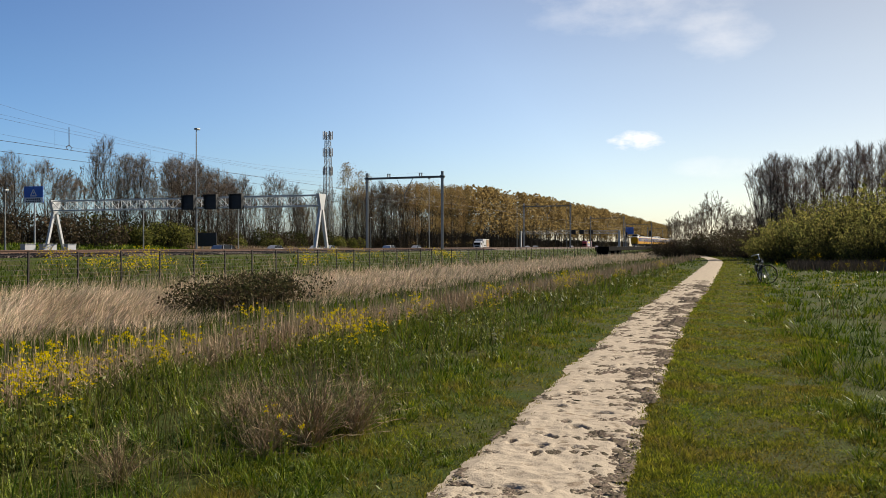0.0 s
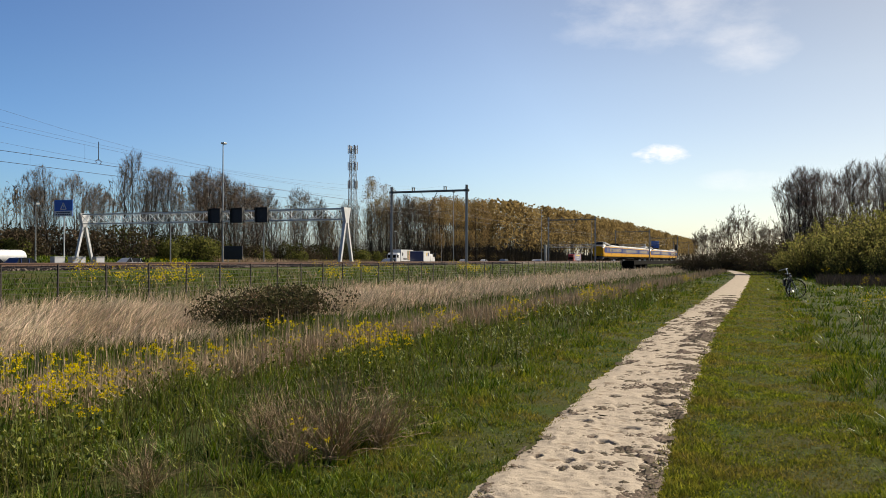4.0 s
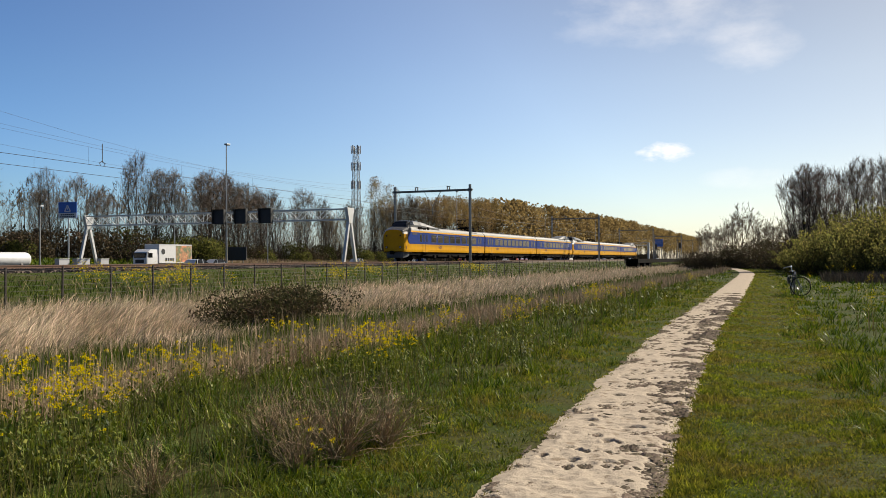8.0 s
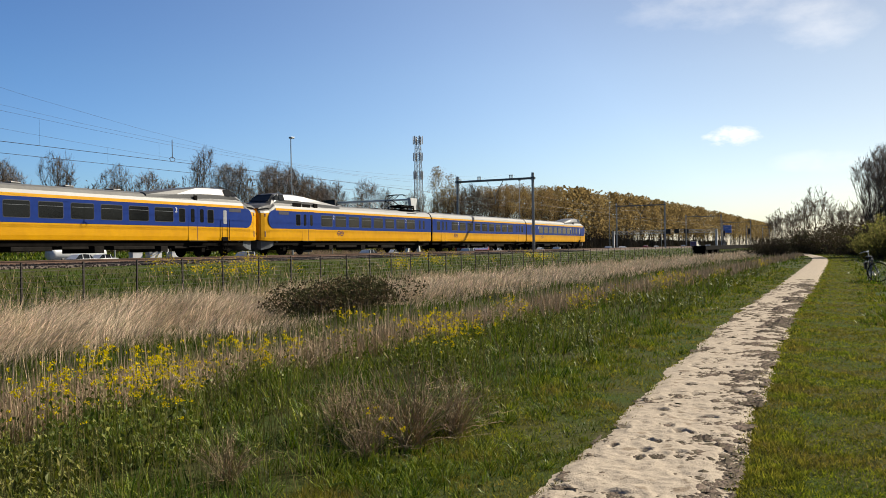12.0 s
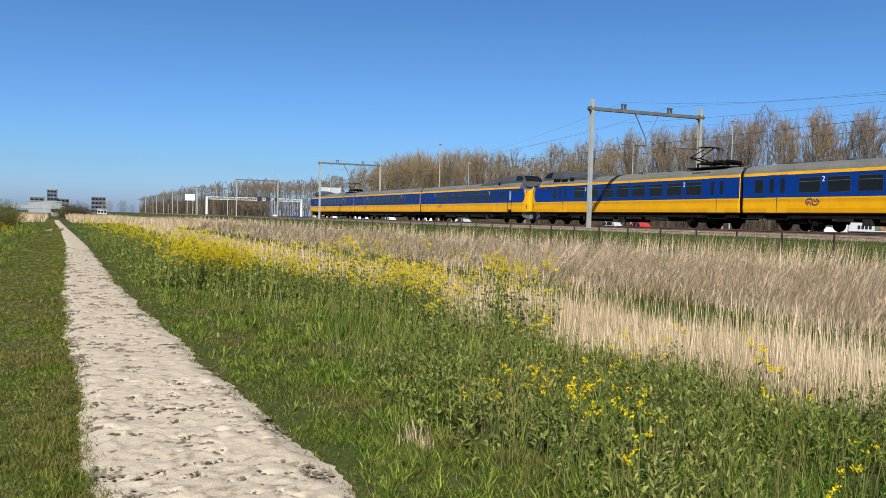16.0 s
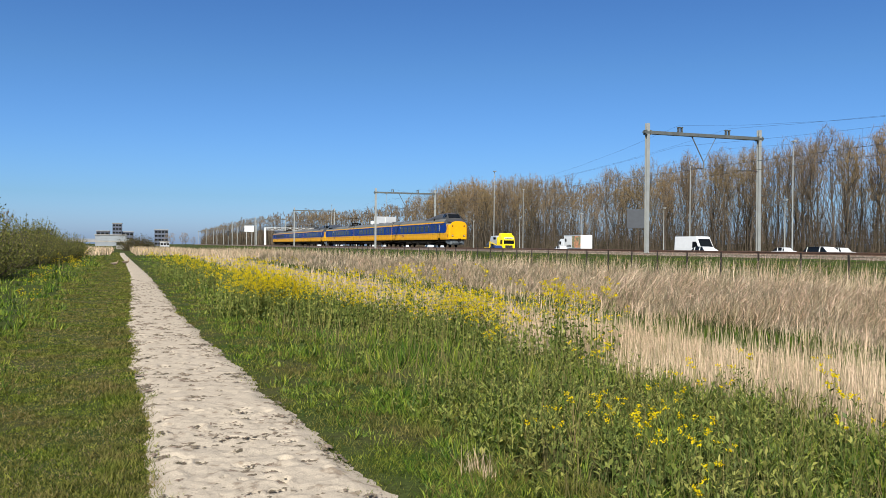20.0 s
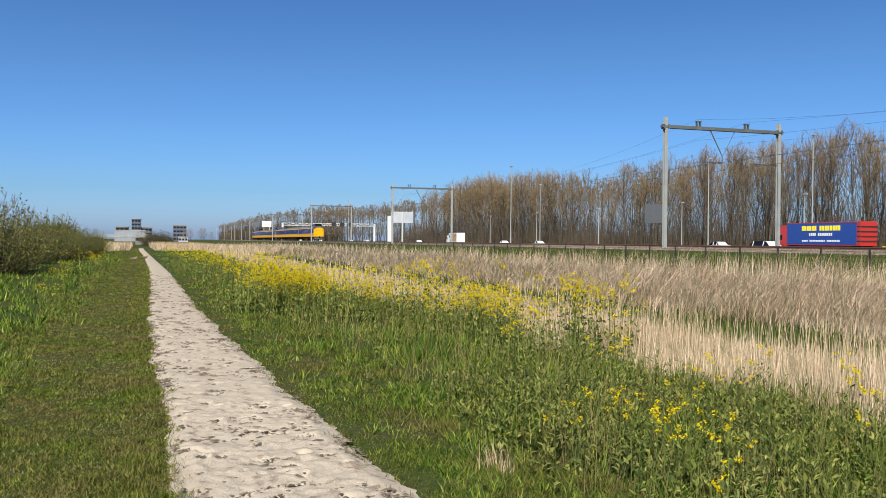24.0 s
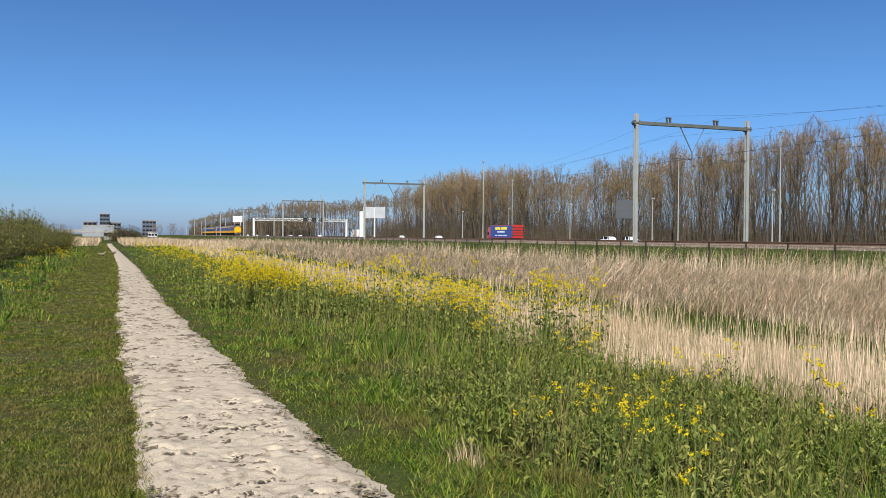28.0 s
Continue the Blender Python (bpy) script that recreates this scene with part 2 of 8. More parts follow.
M = {
    "grass": material("grass", (0.052, 0.096, 0.011), 0.4, vary=0.35, scale=0.9, fine=9, second=(0.102, 0.136, 0.021), per_piece=0.8, through_light=0.18, green=True),
    "mown": material("mown_grass", (0.100, 0.125, 0.021), 0.7, vary=0.35, scale=1.3, fine=6, second=(0.128, 0.114, 0.038), per_piece=0.65, through_light=0.42, green=True),
    "weed": material("weed_leaves", (0.086, 0.113, 0.026), 0.45, vary=0.3, scale=0.8, fine=9, second=(0.125, 0.132, 0.036), per_piece=0.65, through_light=0.22, green=True),
    "bankgrass": material("rank_bank_grass", (0.040, 0.072, 0.011), 0.6, vary=0.35, scale=0.5, fine=6, second=(0.062, 0.082, 0.017), per_piece=0.6, through_light=0.3, green=True),
    # stem brown darkened in colour for the shade low in the wood
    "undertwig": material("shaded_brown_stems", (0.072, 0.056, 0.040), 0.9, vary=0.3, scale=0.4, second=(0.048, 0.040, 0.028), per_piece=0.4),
    "stem": material("plant_stems", (0.096, 0.101, 0.027), 0.6, vary=0.3, second=(0.135, 0.109, 0.048), per_piece=0.3, through_light=0.2),
    "petal": material("yellow_petals", (0.595, 0.459, 0.007), 0.6, vary=0.1, per_piece=0.2, through_light=0.45),
    "straw": material("dry_straw", (0.374, 0.295, 0.194), 0.75, vary=0.25, scale=0.5, fine=12, second=(0.274, 0.205, 0.126), per_piece=0.45, through_light=0.06),
    "reed": material("dry_reed", (0.53, 0.434, 0.298), 0.75, vary=0.25, scale=0.35, fine=10, second=(0.45, 0.345, 0.215), per_piece=0.6, through_light=0.28),
    "sand": material("pale_sand", (0.310, 0.262, 0.205), 0.95, vary=0.12, scale=7.0, fine=90, second=(0.19, 0.15, 0.112), spots=0.63, edge=0.05, bump=0.45, bump_scale=70),
    "deadstalk": material("dead_brown_stalks", (0.28, 0.205, 0.11), 0.85, vary=0.3, second=(0.18, 0.12, 0.065), per_piece=0.4),
    "thatch": material("dry_thatch", (0.196, 0.156, 0.072), 0.9, vary=0.3, second=(0.138, 0.109, 0.054), per_piece=0.4, through_light=0.1),
    "clod": material("dark_earth", (0.141, 0.112, 0.084), 0.95, vary=0.35, scale=3, fine=40, per_piece=0.3),
    "ballast": material("ballast_stone", (0.090, 0.065, 0.050), 0.95, vary=0.5, scale=7, fine=18, second=(0.118, 0.101, 0.084), bump=1.0, bump_scale=14, per_piece=0.4),
    "sleeper": material("concrete_sleeper", (0.112, 0.096, 0.082), 0.9, vary=0.2),
    "rail": material("rusty_rail", (0.115, 0.062, 0.038), 0.6, metal=0.3, vary=0.3, scale=2, fine=30),
    "rail_head": material("polished_rail_head", (0.45, 0.44, 0.43), 0.25, metal=1.0, vary=0.1),
    "galv": material("galvanised_steel", (0.252, 0.258, 0.246), 0.5, metal=0.35, vary=0.12, scale=1.5, fine=25),
    "beam": material("weathered_steel_beam", (0.102, 0.108, 0.102), 0.5, metal=0.4, vary=0.2, scale=2),
    "whitesteel": material("white_painted_steel", (0.460, 0.467, 0.460), 0.45, vary=0.1, scale=2),
    "black": material("matt_black", (0.012, 0.012, 0.013), 0.6, vary=0.2),
    "fence": material("dark_fence_steel", (0.029, 0.021, 0.017), 0.6, metal=0.3, vary=0.3),
    "wire": material("overhead_wire", (0.05, 0.05, 0.05), 0.5, metal=0.6),
    "porcelain": material("brown_insulator", (0.06, 0.035, 0.025), 0.3, vary=0.1),
    "asphalt": material("asphalt", (0.035, 0.035, 0.036), 0.9, vary=0.2, scale=0.4, fine=60, second=(0.048, 0.047, 0.046)),
    "paint": material("road_paint", (0.461, 0.461, 0.448), 0.7, vary=0.15),
    "concrete": material("weathered_concrete", (0.243, 0.230, 0.211), 0.9, vary=0.2, scale=1, fine=20),
    "yellow": material("yellow_train_paint", (0.521, 0.255, 0.002), 0.45, vary=0.05, scale=0.8, fine=3, second=(0.474, 0.225, 0.002), spec=0.15),
    "blue": material("blue_train_paint", (0.002, 0.023, 0.150), 0.5, vary=0.08, scale=0.7, fine=3, spec=0.12),
    "roof": material("grey_train_roof", (0.107, 0.104, 0.093), 0.55, vary=0.12, scale=0.35, fine=5, second=(0.082, 0.079, 0.071)),
    "cabgrey": material("dusty_dark_grey_cab", (0.048, 0.046, 0.044), 0.45, vary=0.15, scale=0.5, fine=5, second=(0.034, 0.033, 0.031)),
    "under": material("dark_underframe", (0.008, 0.007, 0.006), 0.95, vary=0.4, scale=3),
    "equip": material("dusty_equipment_box", (0.010, 0.009, 0.008), 0.9, vary=0.4, scale=2, second=(0.018, 0.016, 0.014)),
    "skirt": material("grey_blue_skirt", (0.064, 0.074, 0.083), 0.6, vary=0.2),
    "window": glass_like("tinted_window", (0.006, 0.007, 0.008)),
    "winframe": material("dark_window_rubber", (0.02, 0.024, 0.035), 0.5, vary=0.1),
    "seal": material("window_seal", (0.30, 0.31, 0.33), 0.45, metal=0.3),
    "doorline": material("dark_brown_door_gap", (0.10, 0.035, 0.01), 0.7),
    "ventdark": material("dark_vent", (0.016, 0.014, 0.03), 0.6),
    "logo": material("dark_purple_mark", (0.05, 0.015, 0.09), 0.5),
    "white": material("white_lettering", (0.578, 0.578, 0.578), 0.5, vary=0.05),
    "lampglass": material("lamp_glass", (0.75, 0.75, 0.72), 0.2, vary=0.05),
    "redlens": material("red_lens", (0.35, 0.02, 0.02), 0.2, vary=0.05),
    "bark": material("grey_brown_bark", (0.076, 0.063, 0.049), 0.9, vary=0.35, scale=2, fine=12, second=(0.042, 0.034, 0.026), per_object=0.2),
    "twig": material("bare_twigs", (0.150, 0.112, 0.074), 0.9, vary=0.2, scale=0.4, second=(0.110, 0.083, 0.056), per_object=0.15, per_piece=0.25),
    "tawnytwig": material("tawny_twigs", (0.205, 0.144, 0.076), 0.9, vary=0.2, scale=0.4, second=(0.155, 0.11, 0.06), per_object=0.15, per_piece=0.25),
    # the next two are twigs paled in colour for haze and backlight
    "hazetwig": material("ash_grey_twigs", (0.225, 0.175, 0.130), 0.9, vary=0.2, scale=0.5, second=(0.17, 0.13, 0.095), per_object=0.15, per_piece=0.3),
    "hazecopsetwig": material("grey_brown_twigs", (0.262, 0.200, 0.155), 0.9, vary=0.2, scale=0.5, second=(0.180, 0.140, 0.113), per_object=0.15, per_piece=0.3),
    "bud": material("olive_brown_buds", (0.235, 0.165, 0.066), 0.8, vary=0.25, scale=0.25, fine=2, second=(0.180, 0.126, 0.053), per_object=0.15, per_piece=0.35, through_light=0.5),
    "shrub": material("olive_shrub_leaves", (0.058, 0.061, 0.018), 0.8, vary=0.3, scale=0.5, fine=3, second=(0.045, 0.048, 0.018), per_piece=0.35, per_object=0.2, through_light=0.3),
    "willow": material("yellow_green_willow", (0.168, 0.158, 0.045), 0.8, vary=0.3, scale=0.4, fine=3, second=(0.112, 0.118, 0.034), per_piece=0.4, through_light=0.6),
    "bramble": material("dark_bramble_leaves", (0.048, 0.053, 0.020), 0.7, vary=0.3, scale=2, second=(0.082, 0.058, 0.034), per_piece=0.4, through_light=0.2),
    "olive": material("olive_willow_leaves", (0.140, 0.142, 0.034), 0.8, vary=0.3, scale=0.4, fine=3, second=(0.098, 0.106, 0.029), per_piece=0.4, through_light=0.45),
    "thicket": material("dark_brown_thicket", (0.072, 0.053, 0.034), 0.9, vary=0.3, scale=0.6, second=(0.046, 0.040, 0.021), per_piece=0.3, through_light=0.2),
    "tyre": material("tyre_rubber", (0.02, 0.02, 0.02), 0.9),
    "metal": material("bright_metal", (0.6, 0.6, 0.6), 0.3, metal=1.0, vary=0.1),
    "signblue": material("blue_sign", (0.02, 0.12, 0.45), 0.5, vary=0.05),
    "signgrey": material("grey_sign_back", (0.03, 0.034, 0.042), 0.7, vary=0.15),
    "goosebrown": material("goose_brown", (0.22, 0.15, 0.10), 0.8, vary=0.3, scale=8),
    # brick and shed carry the haze over the horizon in their colour
    "brick": material("dark_brick_facade", (0.060, 0.070, 0.100), 0.85, vary=0.2, scale=0.05, fine=0.5),
    "shed": material("grey_sheet_cladding", (0.17, 0.185, 0.20), 0.7, vary=0.15, scale=0.05, fine=0.4, second=(0.14, 0.15, 0.165)),
    "facade": material("pale_facade", (0.333, 0.339, 0.352), 0.7, vary=0.15, scale=0.05, fine=0.4),
}
PAINT = {k: material(k + "_car_paint", c, 0.3, vary=0.05, coat=0.5) for k, c in {
    "white": (0.54, 0.54, 0.54), "silver": (0.28, 0.29, 0.31), "black": (0.02, 0.02, 0.023), "red": (0.30, 0.02, 0.016),
    "navy": (0.015, 0.03, 0.11), "grey": (0.12, 0.125, 0.13), "yellow": (0.80, 0.56, 0.0), "blue": (0.02, 0.09, 0.45),
    "orange": (0.7, 0.2, 0.03), "trailer_blue": (0.012, 0.04, 0.20)}.items()}

# ---- mesh helpers ----


def mesh_of(name, verts, faces, mats, index=None, smooth=False):
    """A mesh from numpy arrays: verts (n, 3), faces (m, 3 or 4)."""
    me = bpy.data.meshes.new(name)
    verts, faces = np.asarray(verts, np.float32), np.asarray(faces, np.int32)
    m, k = faces.shape
    me.vertices.add(len(verts))
    me.vertices.foreach_set("co", verts.ravel())
    me.loops.add(m * k)
    me.loops.foreach_set("vertex_index", faces.ravel())
    me.polygons.add(m)
    me.polygons.foreach_set("loop_start", np.arange(0, m * k, k, dtype=np.int32))
    me.polygons.foreach_set("loop_total", np.full(m, k, np.int32))
    for mt in (mats if isinstance(mats, (list, tuple)) else [mats]):
        me.materials.append(mt)
    if index is not None:
        me.polygons.foreach_set("material_index", np.asarray(index, np.int32))
    me.polygons.foreach_set("use_smooth", np.full(m, smooth))
    me.update(calc_edges=True)
    return me


def stuff(name, verts, faces, mats, label, category, index=None, kind="stuff", smooth=False):
    return tagged(new(name, mesh_of(name, verts, faces, mats, index, smooth)), label, category, kind=kind)


def part(name, bm, mats, parent=None, label="", smooth=False):
    """Links a bmesh as one mesh object under a thing or part."""
    me = bpy.data.meshes.new(name)
    if smooth:
        for f in bm.faces:
            f.smooth = True
    bm.to_mesh(me)
    bm.free()
    for mt in (mats if isinstance(mats, (list, tuple)) else [mats]):
        me.materials.append(mt)
    ob = new(name, me)
    ob.parent = parent
    if label:
        ob["label"] = label
    return ob


def again(ob, parent, m):
    """Another piece on the same mesh data."""
    o = new(ob.name.split(".")[0], ob.data)
    o.parent, o.matrix_basis = parent, m
    if "label" in ob:
        o["label"] = ob["label"]
    return o


def thing(name, label, category, group="", m=None):
    ob = tagged(new(name), label, category, group)
    ob.empty_display_size = 0.3
    if m is not None:
        ob.matrix_basis = m
    return ob


def box(bm, x0, x1, y0, y1, z0, z1, bevel=0.0, mat=0):
    r = bmesh.ops.create_cube(bm, size=1, matrix=Matrix.LocRotScale(((x0 + x1) / 2, (y0 + y1) / 2, (z0 + z1) / 2), None, (abs(x1 - x0), abs(y1 - y0), abs(z1 - z0))))
    faces = {f for v in r["verts"] for f in v.link_faces}
    if bevel:
        e = {e for f in faces for e in f.edges}
        out = bmesh.ops.bevel(bm, geom=list(e), offset=bevel, segments=2, affect='EDGES', profile=0.5)
        faces = {f for f in faces if f.is_valid} | set(out["faces"])
    for f in faces:
        f.material_index = mat
    return bm


def rod(bm, a, b, r0, r1=None, n=8, mat=0, caps=True):
    """A round bar from a to b."""
    a, b = Vector(a), Vector(b)
    d = b - a
    turn = d.to_track_quat("Z", "Y").to_matrix().to_4x4()
    m = Matrix.Translation((a + b) / 2) @ turn
    r = bmesh.ops.create_cone(bm, cap_ends=caps, segments=n, radius1=r0, radius2=r0 if r1 is None else r1, depth=d.length, matrix=m)
    for f in {f for v in r["verts"] for f in v.link_faces}:
        f.material_index = mat
    return bm


def bar(bm, a, b, w, h, mat=0):
    """A square bar from a to b."""
    a, b = Vector(a), Vector(b)
    d = b - a
    m = Matrix.Translation((a + b) / 2) @ d.to_track_quat("Y", "Z").to_matrix().to_4x4() @ Matrix.Diagonal((w, d.length, h, 1))
    r = bmesh.ops.create_cube(bm, size=1, matrix=m)
    for f in {f for v in r["verts"] for f in v.link_faces}:
        f.material_index = mat
    return bm


def loft(bm, rings, mat_of=None, close=True, cap=True):
    """Skins equal rings of points."""
    rows = [[bm.verts.new(p) for p in ring] for ring in rings]
    n = len(rows[0])
    for a, b in zip(rows, rows[1:]):
        for i in range(n if close else n - 1):
            j = (i + 1) % n
            try:
                f = bm.faces.new((a[i], a[j], b[j], b[i]))
            except ValueError:
                continue
            f.material_index = mat_of(i) if mat_of else 0
    if cap and close:
        for row in (rows[0][::-1], rows[-1]):
            try:
                bm.faces.new(row).material_index = 0
            except ValueError:
                pass
    bmesh.ops.recalc_face_normals(bm, faces=bm.faces)
    return bm


def plate(bm, points, depth, axis, mat=0):
    """A flat panel: an outline pushed out along an axis."""
    v = [bm.verts.new(p) for p in points]
    f = bm.faces.new(v)
    f.material_index = mat
    r = bmesh.ops.extrude_face_region(bm, geom=[f])
    for g in r["geom"]:
        if isinstance(g, bmesh.types.BMVert):
            g.co += Vector(axis) * depth
    bmesh.ops.recalc_face_normals(bm, faces=bm.faces)
    return bm


def rounded(y0, y1, z0, z1, r, n=4):
    """Outline of a rectangle with round corners in the y-z plane, as (y, z)."""
    out = []
    for cy, cz, a0 in ((y1 - r, z1 - r, 0), (y0 + r, z1 - r, 90), (y0 + r, z0 + r, 180), (y1 - r, z0 + r, 270)):
        for i in range(n + 1):
            a = radians(a0 + 90 * i / n)
            out.append((cy + r * math.cos(a), cz + r * math.sin(a)))
    return out


rng = np.random.default_rng(7)


def wobble(x, y, s, seed=0.0):
    """Cheap smooth variation between about -1 and 1 (numpy)."""
    return (np.sin(x * s * 1.7 + seed) * np.cos(y * s * 1.3 + seed * 2.1) + np.sin((x + y) * s * 0.83 + seed * 1.3) * 0.7
            + np.sin(x * s * 3.1 - y * s * 2.3 + seed * 0.7) * 0.4) / 2.1


def blades(x, y, z, height, width, lean, bend, heading=None, segments=2, lean_to=None):
    """Grass blades as tapered strips: arrays of base points, heights, widths, lean and bend. Returns verts and triangles."""
    n = len(x)
    face = rng.uniform(0, 2 * np.pi, n)
    if lean_to is None:
        lean_to = rng.uniform(0, 2 * np.pi, n)
    cx, cy = np.cos(face) * width / 2, np.sin(face) * width / 2
    dx, dy = np.cos(lean_to), np.sin(lean_to)
    rows = []
    for k in range(segments + 1):
        s = k / segments
        off = height * (lean * s + bend * s * s)
        up = height * np.sqrt(np.clip(1 - (lean * s + bend * s * s) ** 2 * 0.6, 0.15, 1)) * s
        w = 1 - s * 0.75 if k < segments else 0
        px, py, pz = x + dx * off, y + dy * off, z + up
        if k < segments:
            rows += [np.stack([px - cx * w, py - cy * w, pz], 1), np.stack([px + cx * w, py + cy * w, pz], 1)]
        else:
            rows += [np.stack([px, py, pz], 1)]
    v = np.stack(rows, 1)
    per = v.shape[1]
    tri = []
    for k in range(segments - 1):
        a = 2 * k
        tri += [(a, a + 1, a + 3), (a, a + 3, a + 2)]
    a = 2 * (segments - 1)
    tri.append((a, a + 1, a + 2))
    f = (np.arange(n)[:, None, None] * per + np.array(tri)[None]).reshape(-1, 3)
    return v.reshape(-1, 3), f


def leaves(x, y, z, size, tilt=1.0):
    """Loose leaves: one bent quad of two triangles each."""
    n = len(x)
    a = rng.normal(size=(n, 3))
    a[:, 2] *= tilt
    a /= np.linalg.norm(a, axis=1)[:, None]
    b = np.cross(a, rng.normal(size=(n, 3)))
    b /= np.linalg.norm(b, axis=1)[:, None] + 1e-9
    c = np.stack([x, y, z], 1)
    s = np.asarray(size)[:, None] if np.ndim(size) else size
    v = np.stack([c - a * s, c - b * s * 0.5, c + a * s, c + b * s * 0.5], 1)
    f = (np.arange(n)[:, None] * 4 + np.arange(4)[None])
    return v.reshape(-1, 3), f


def joined(pieces):
    """Puts several (verts, faces) lists of the same face size into one."""
    vs, fs, at = [], [], 0
    for v, f in pieces:
        vs.append(v)
        fs.append(f + at)
        at += len(v)
    return np.concatenate(vs), np.concatenate(fs)


# ---- the lie of the land ----
PATH_MID = np.array([(-400, 9.0), (-132, 2.8), (-80, 1.1), (-44, 0.02), (-27, -0.28), (-21, -0.36), (-15, -0.53), (-11, -0.68), (-7.5, -0.84), (-5.6, -0.9),
                     (0, -1.2), (6, -1.46), (8.5, -1.59), (12.7, -1.76), (21.3, -2.04), (37, -2.16), (66, -2.62), (85, -2.95), (100, -3.5), (115, -4.6), (140, -7.0), (400, -34)])
PATH_HALF = np.array([(-132, 0.36), (-80, 0.32), (-44, 0.42), (-21, 0.52), (-11, 0.62), (-5.6, 0.66), (0, 0.62), (6, 0.57), (12.7, 0.6), (37, 0.64), (66, 0.68), (140, 0.7)])


def path_mid(y):
    return np.interp(y, PATH_MID[:, 0], PATH_MID[:, 1])


def path_half(y):
    return np.interp(y, PATH_HALF[:, 0], PATH_HALF[:, 1])


def side(x, y):
    """Metres east of the middle of the path."""
    return x - path_mid(y)


RAIL_TOP = 1.40
ROAD_Z = 0.30
PROFILE = np.array([(-3000, 0.2), (-130, 0.6), (-112, 0.5), (-97, 0.25), (-93, 0.22), (-50, 0.22), (-47, 0.1), (-44.5, 0.35), (-42.6, 0.8), (-31.6, 1.10),
                    (-28.0, 0.35), (-25, -0.15), (-22, -0.35), (-14, -0.4), (-10.5, -0.4), (-7.5, -0.15), (-5, 0), (5, 0), (60, 0.0), (3000, 0)])


def ground_z(x, y):
    z = np.interp(x, PROFILE[:, 0], PROFILE[:, 1])
    soft = np.clip((np.abs(x - path_mid(y)) - 0.9) / 2, 0, 1) * (x > -24) * 1.0
    verge = np.clip((-95 - x) / 8, 0, 1) * np.clip((x + 125) / 12, 0, 1) * np.interp(y, [40, 60, 125, 165], [0, 1, 0.8, 0])
    return z + 1.7 * verge + soft * (0.045 * wobble(x, y, 0.9, 1) + 0.03 * wobble(x, y, 2.7, 2))


def ground_sheet():
    xs = np.unique(np.concatenate([[-3000, -1500, -700, -400, -250], np.arange(-180, -42, 4.0), np.arange(-46, -12, 0.5), np.arange(-12, 8, 0.4),
                                   np.arange(8, 30, 1.0), np.arange(30, 100, 6.0), [150, 300, 700, 1500, 3000]]).round(3))
    ys = np.unique(np.concatenate([[-3000, -1600, -900, -600], np.arange(-450, -60, 6.0), np.arange(-60, -26, 1.0), np.arange(-26, 30, 0.5), np.arange(30, 60, 1.0),
                                   np.arange(60, 450, 6.0), [600, 900, 1600, 3000]]).round(3))
    X, Y = np.meshgrid(xs, ys, indexing="ij")
    V = np.stack([X, Y, ground_z(X, Y)], -1).reshape(-1, 3)
    n = len(ys)
    i, j = np.meshgrid(np.arange(len(xs) - 1), np.arange(n - 1), indexing="ij")
    a = (i * n + j).ravel()
    F = np.stack([a, a + n, a + n + 1, a + 1], 1)
    m = material("earth_and_turf", (0.030, 0.044, 0.010), 0.95, vary=0.4, scale=0.9, fine=22, second=(0.044, 0.044, 0.016), bump=0.6, bump_scale=12)
    return stuff("ground", V, F, m, "flat green meadow with a shallow reed ditch and low railway bank", "ground", kind="structure", smooth=True)


ground_sheet()


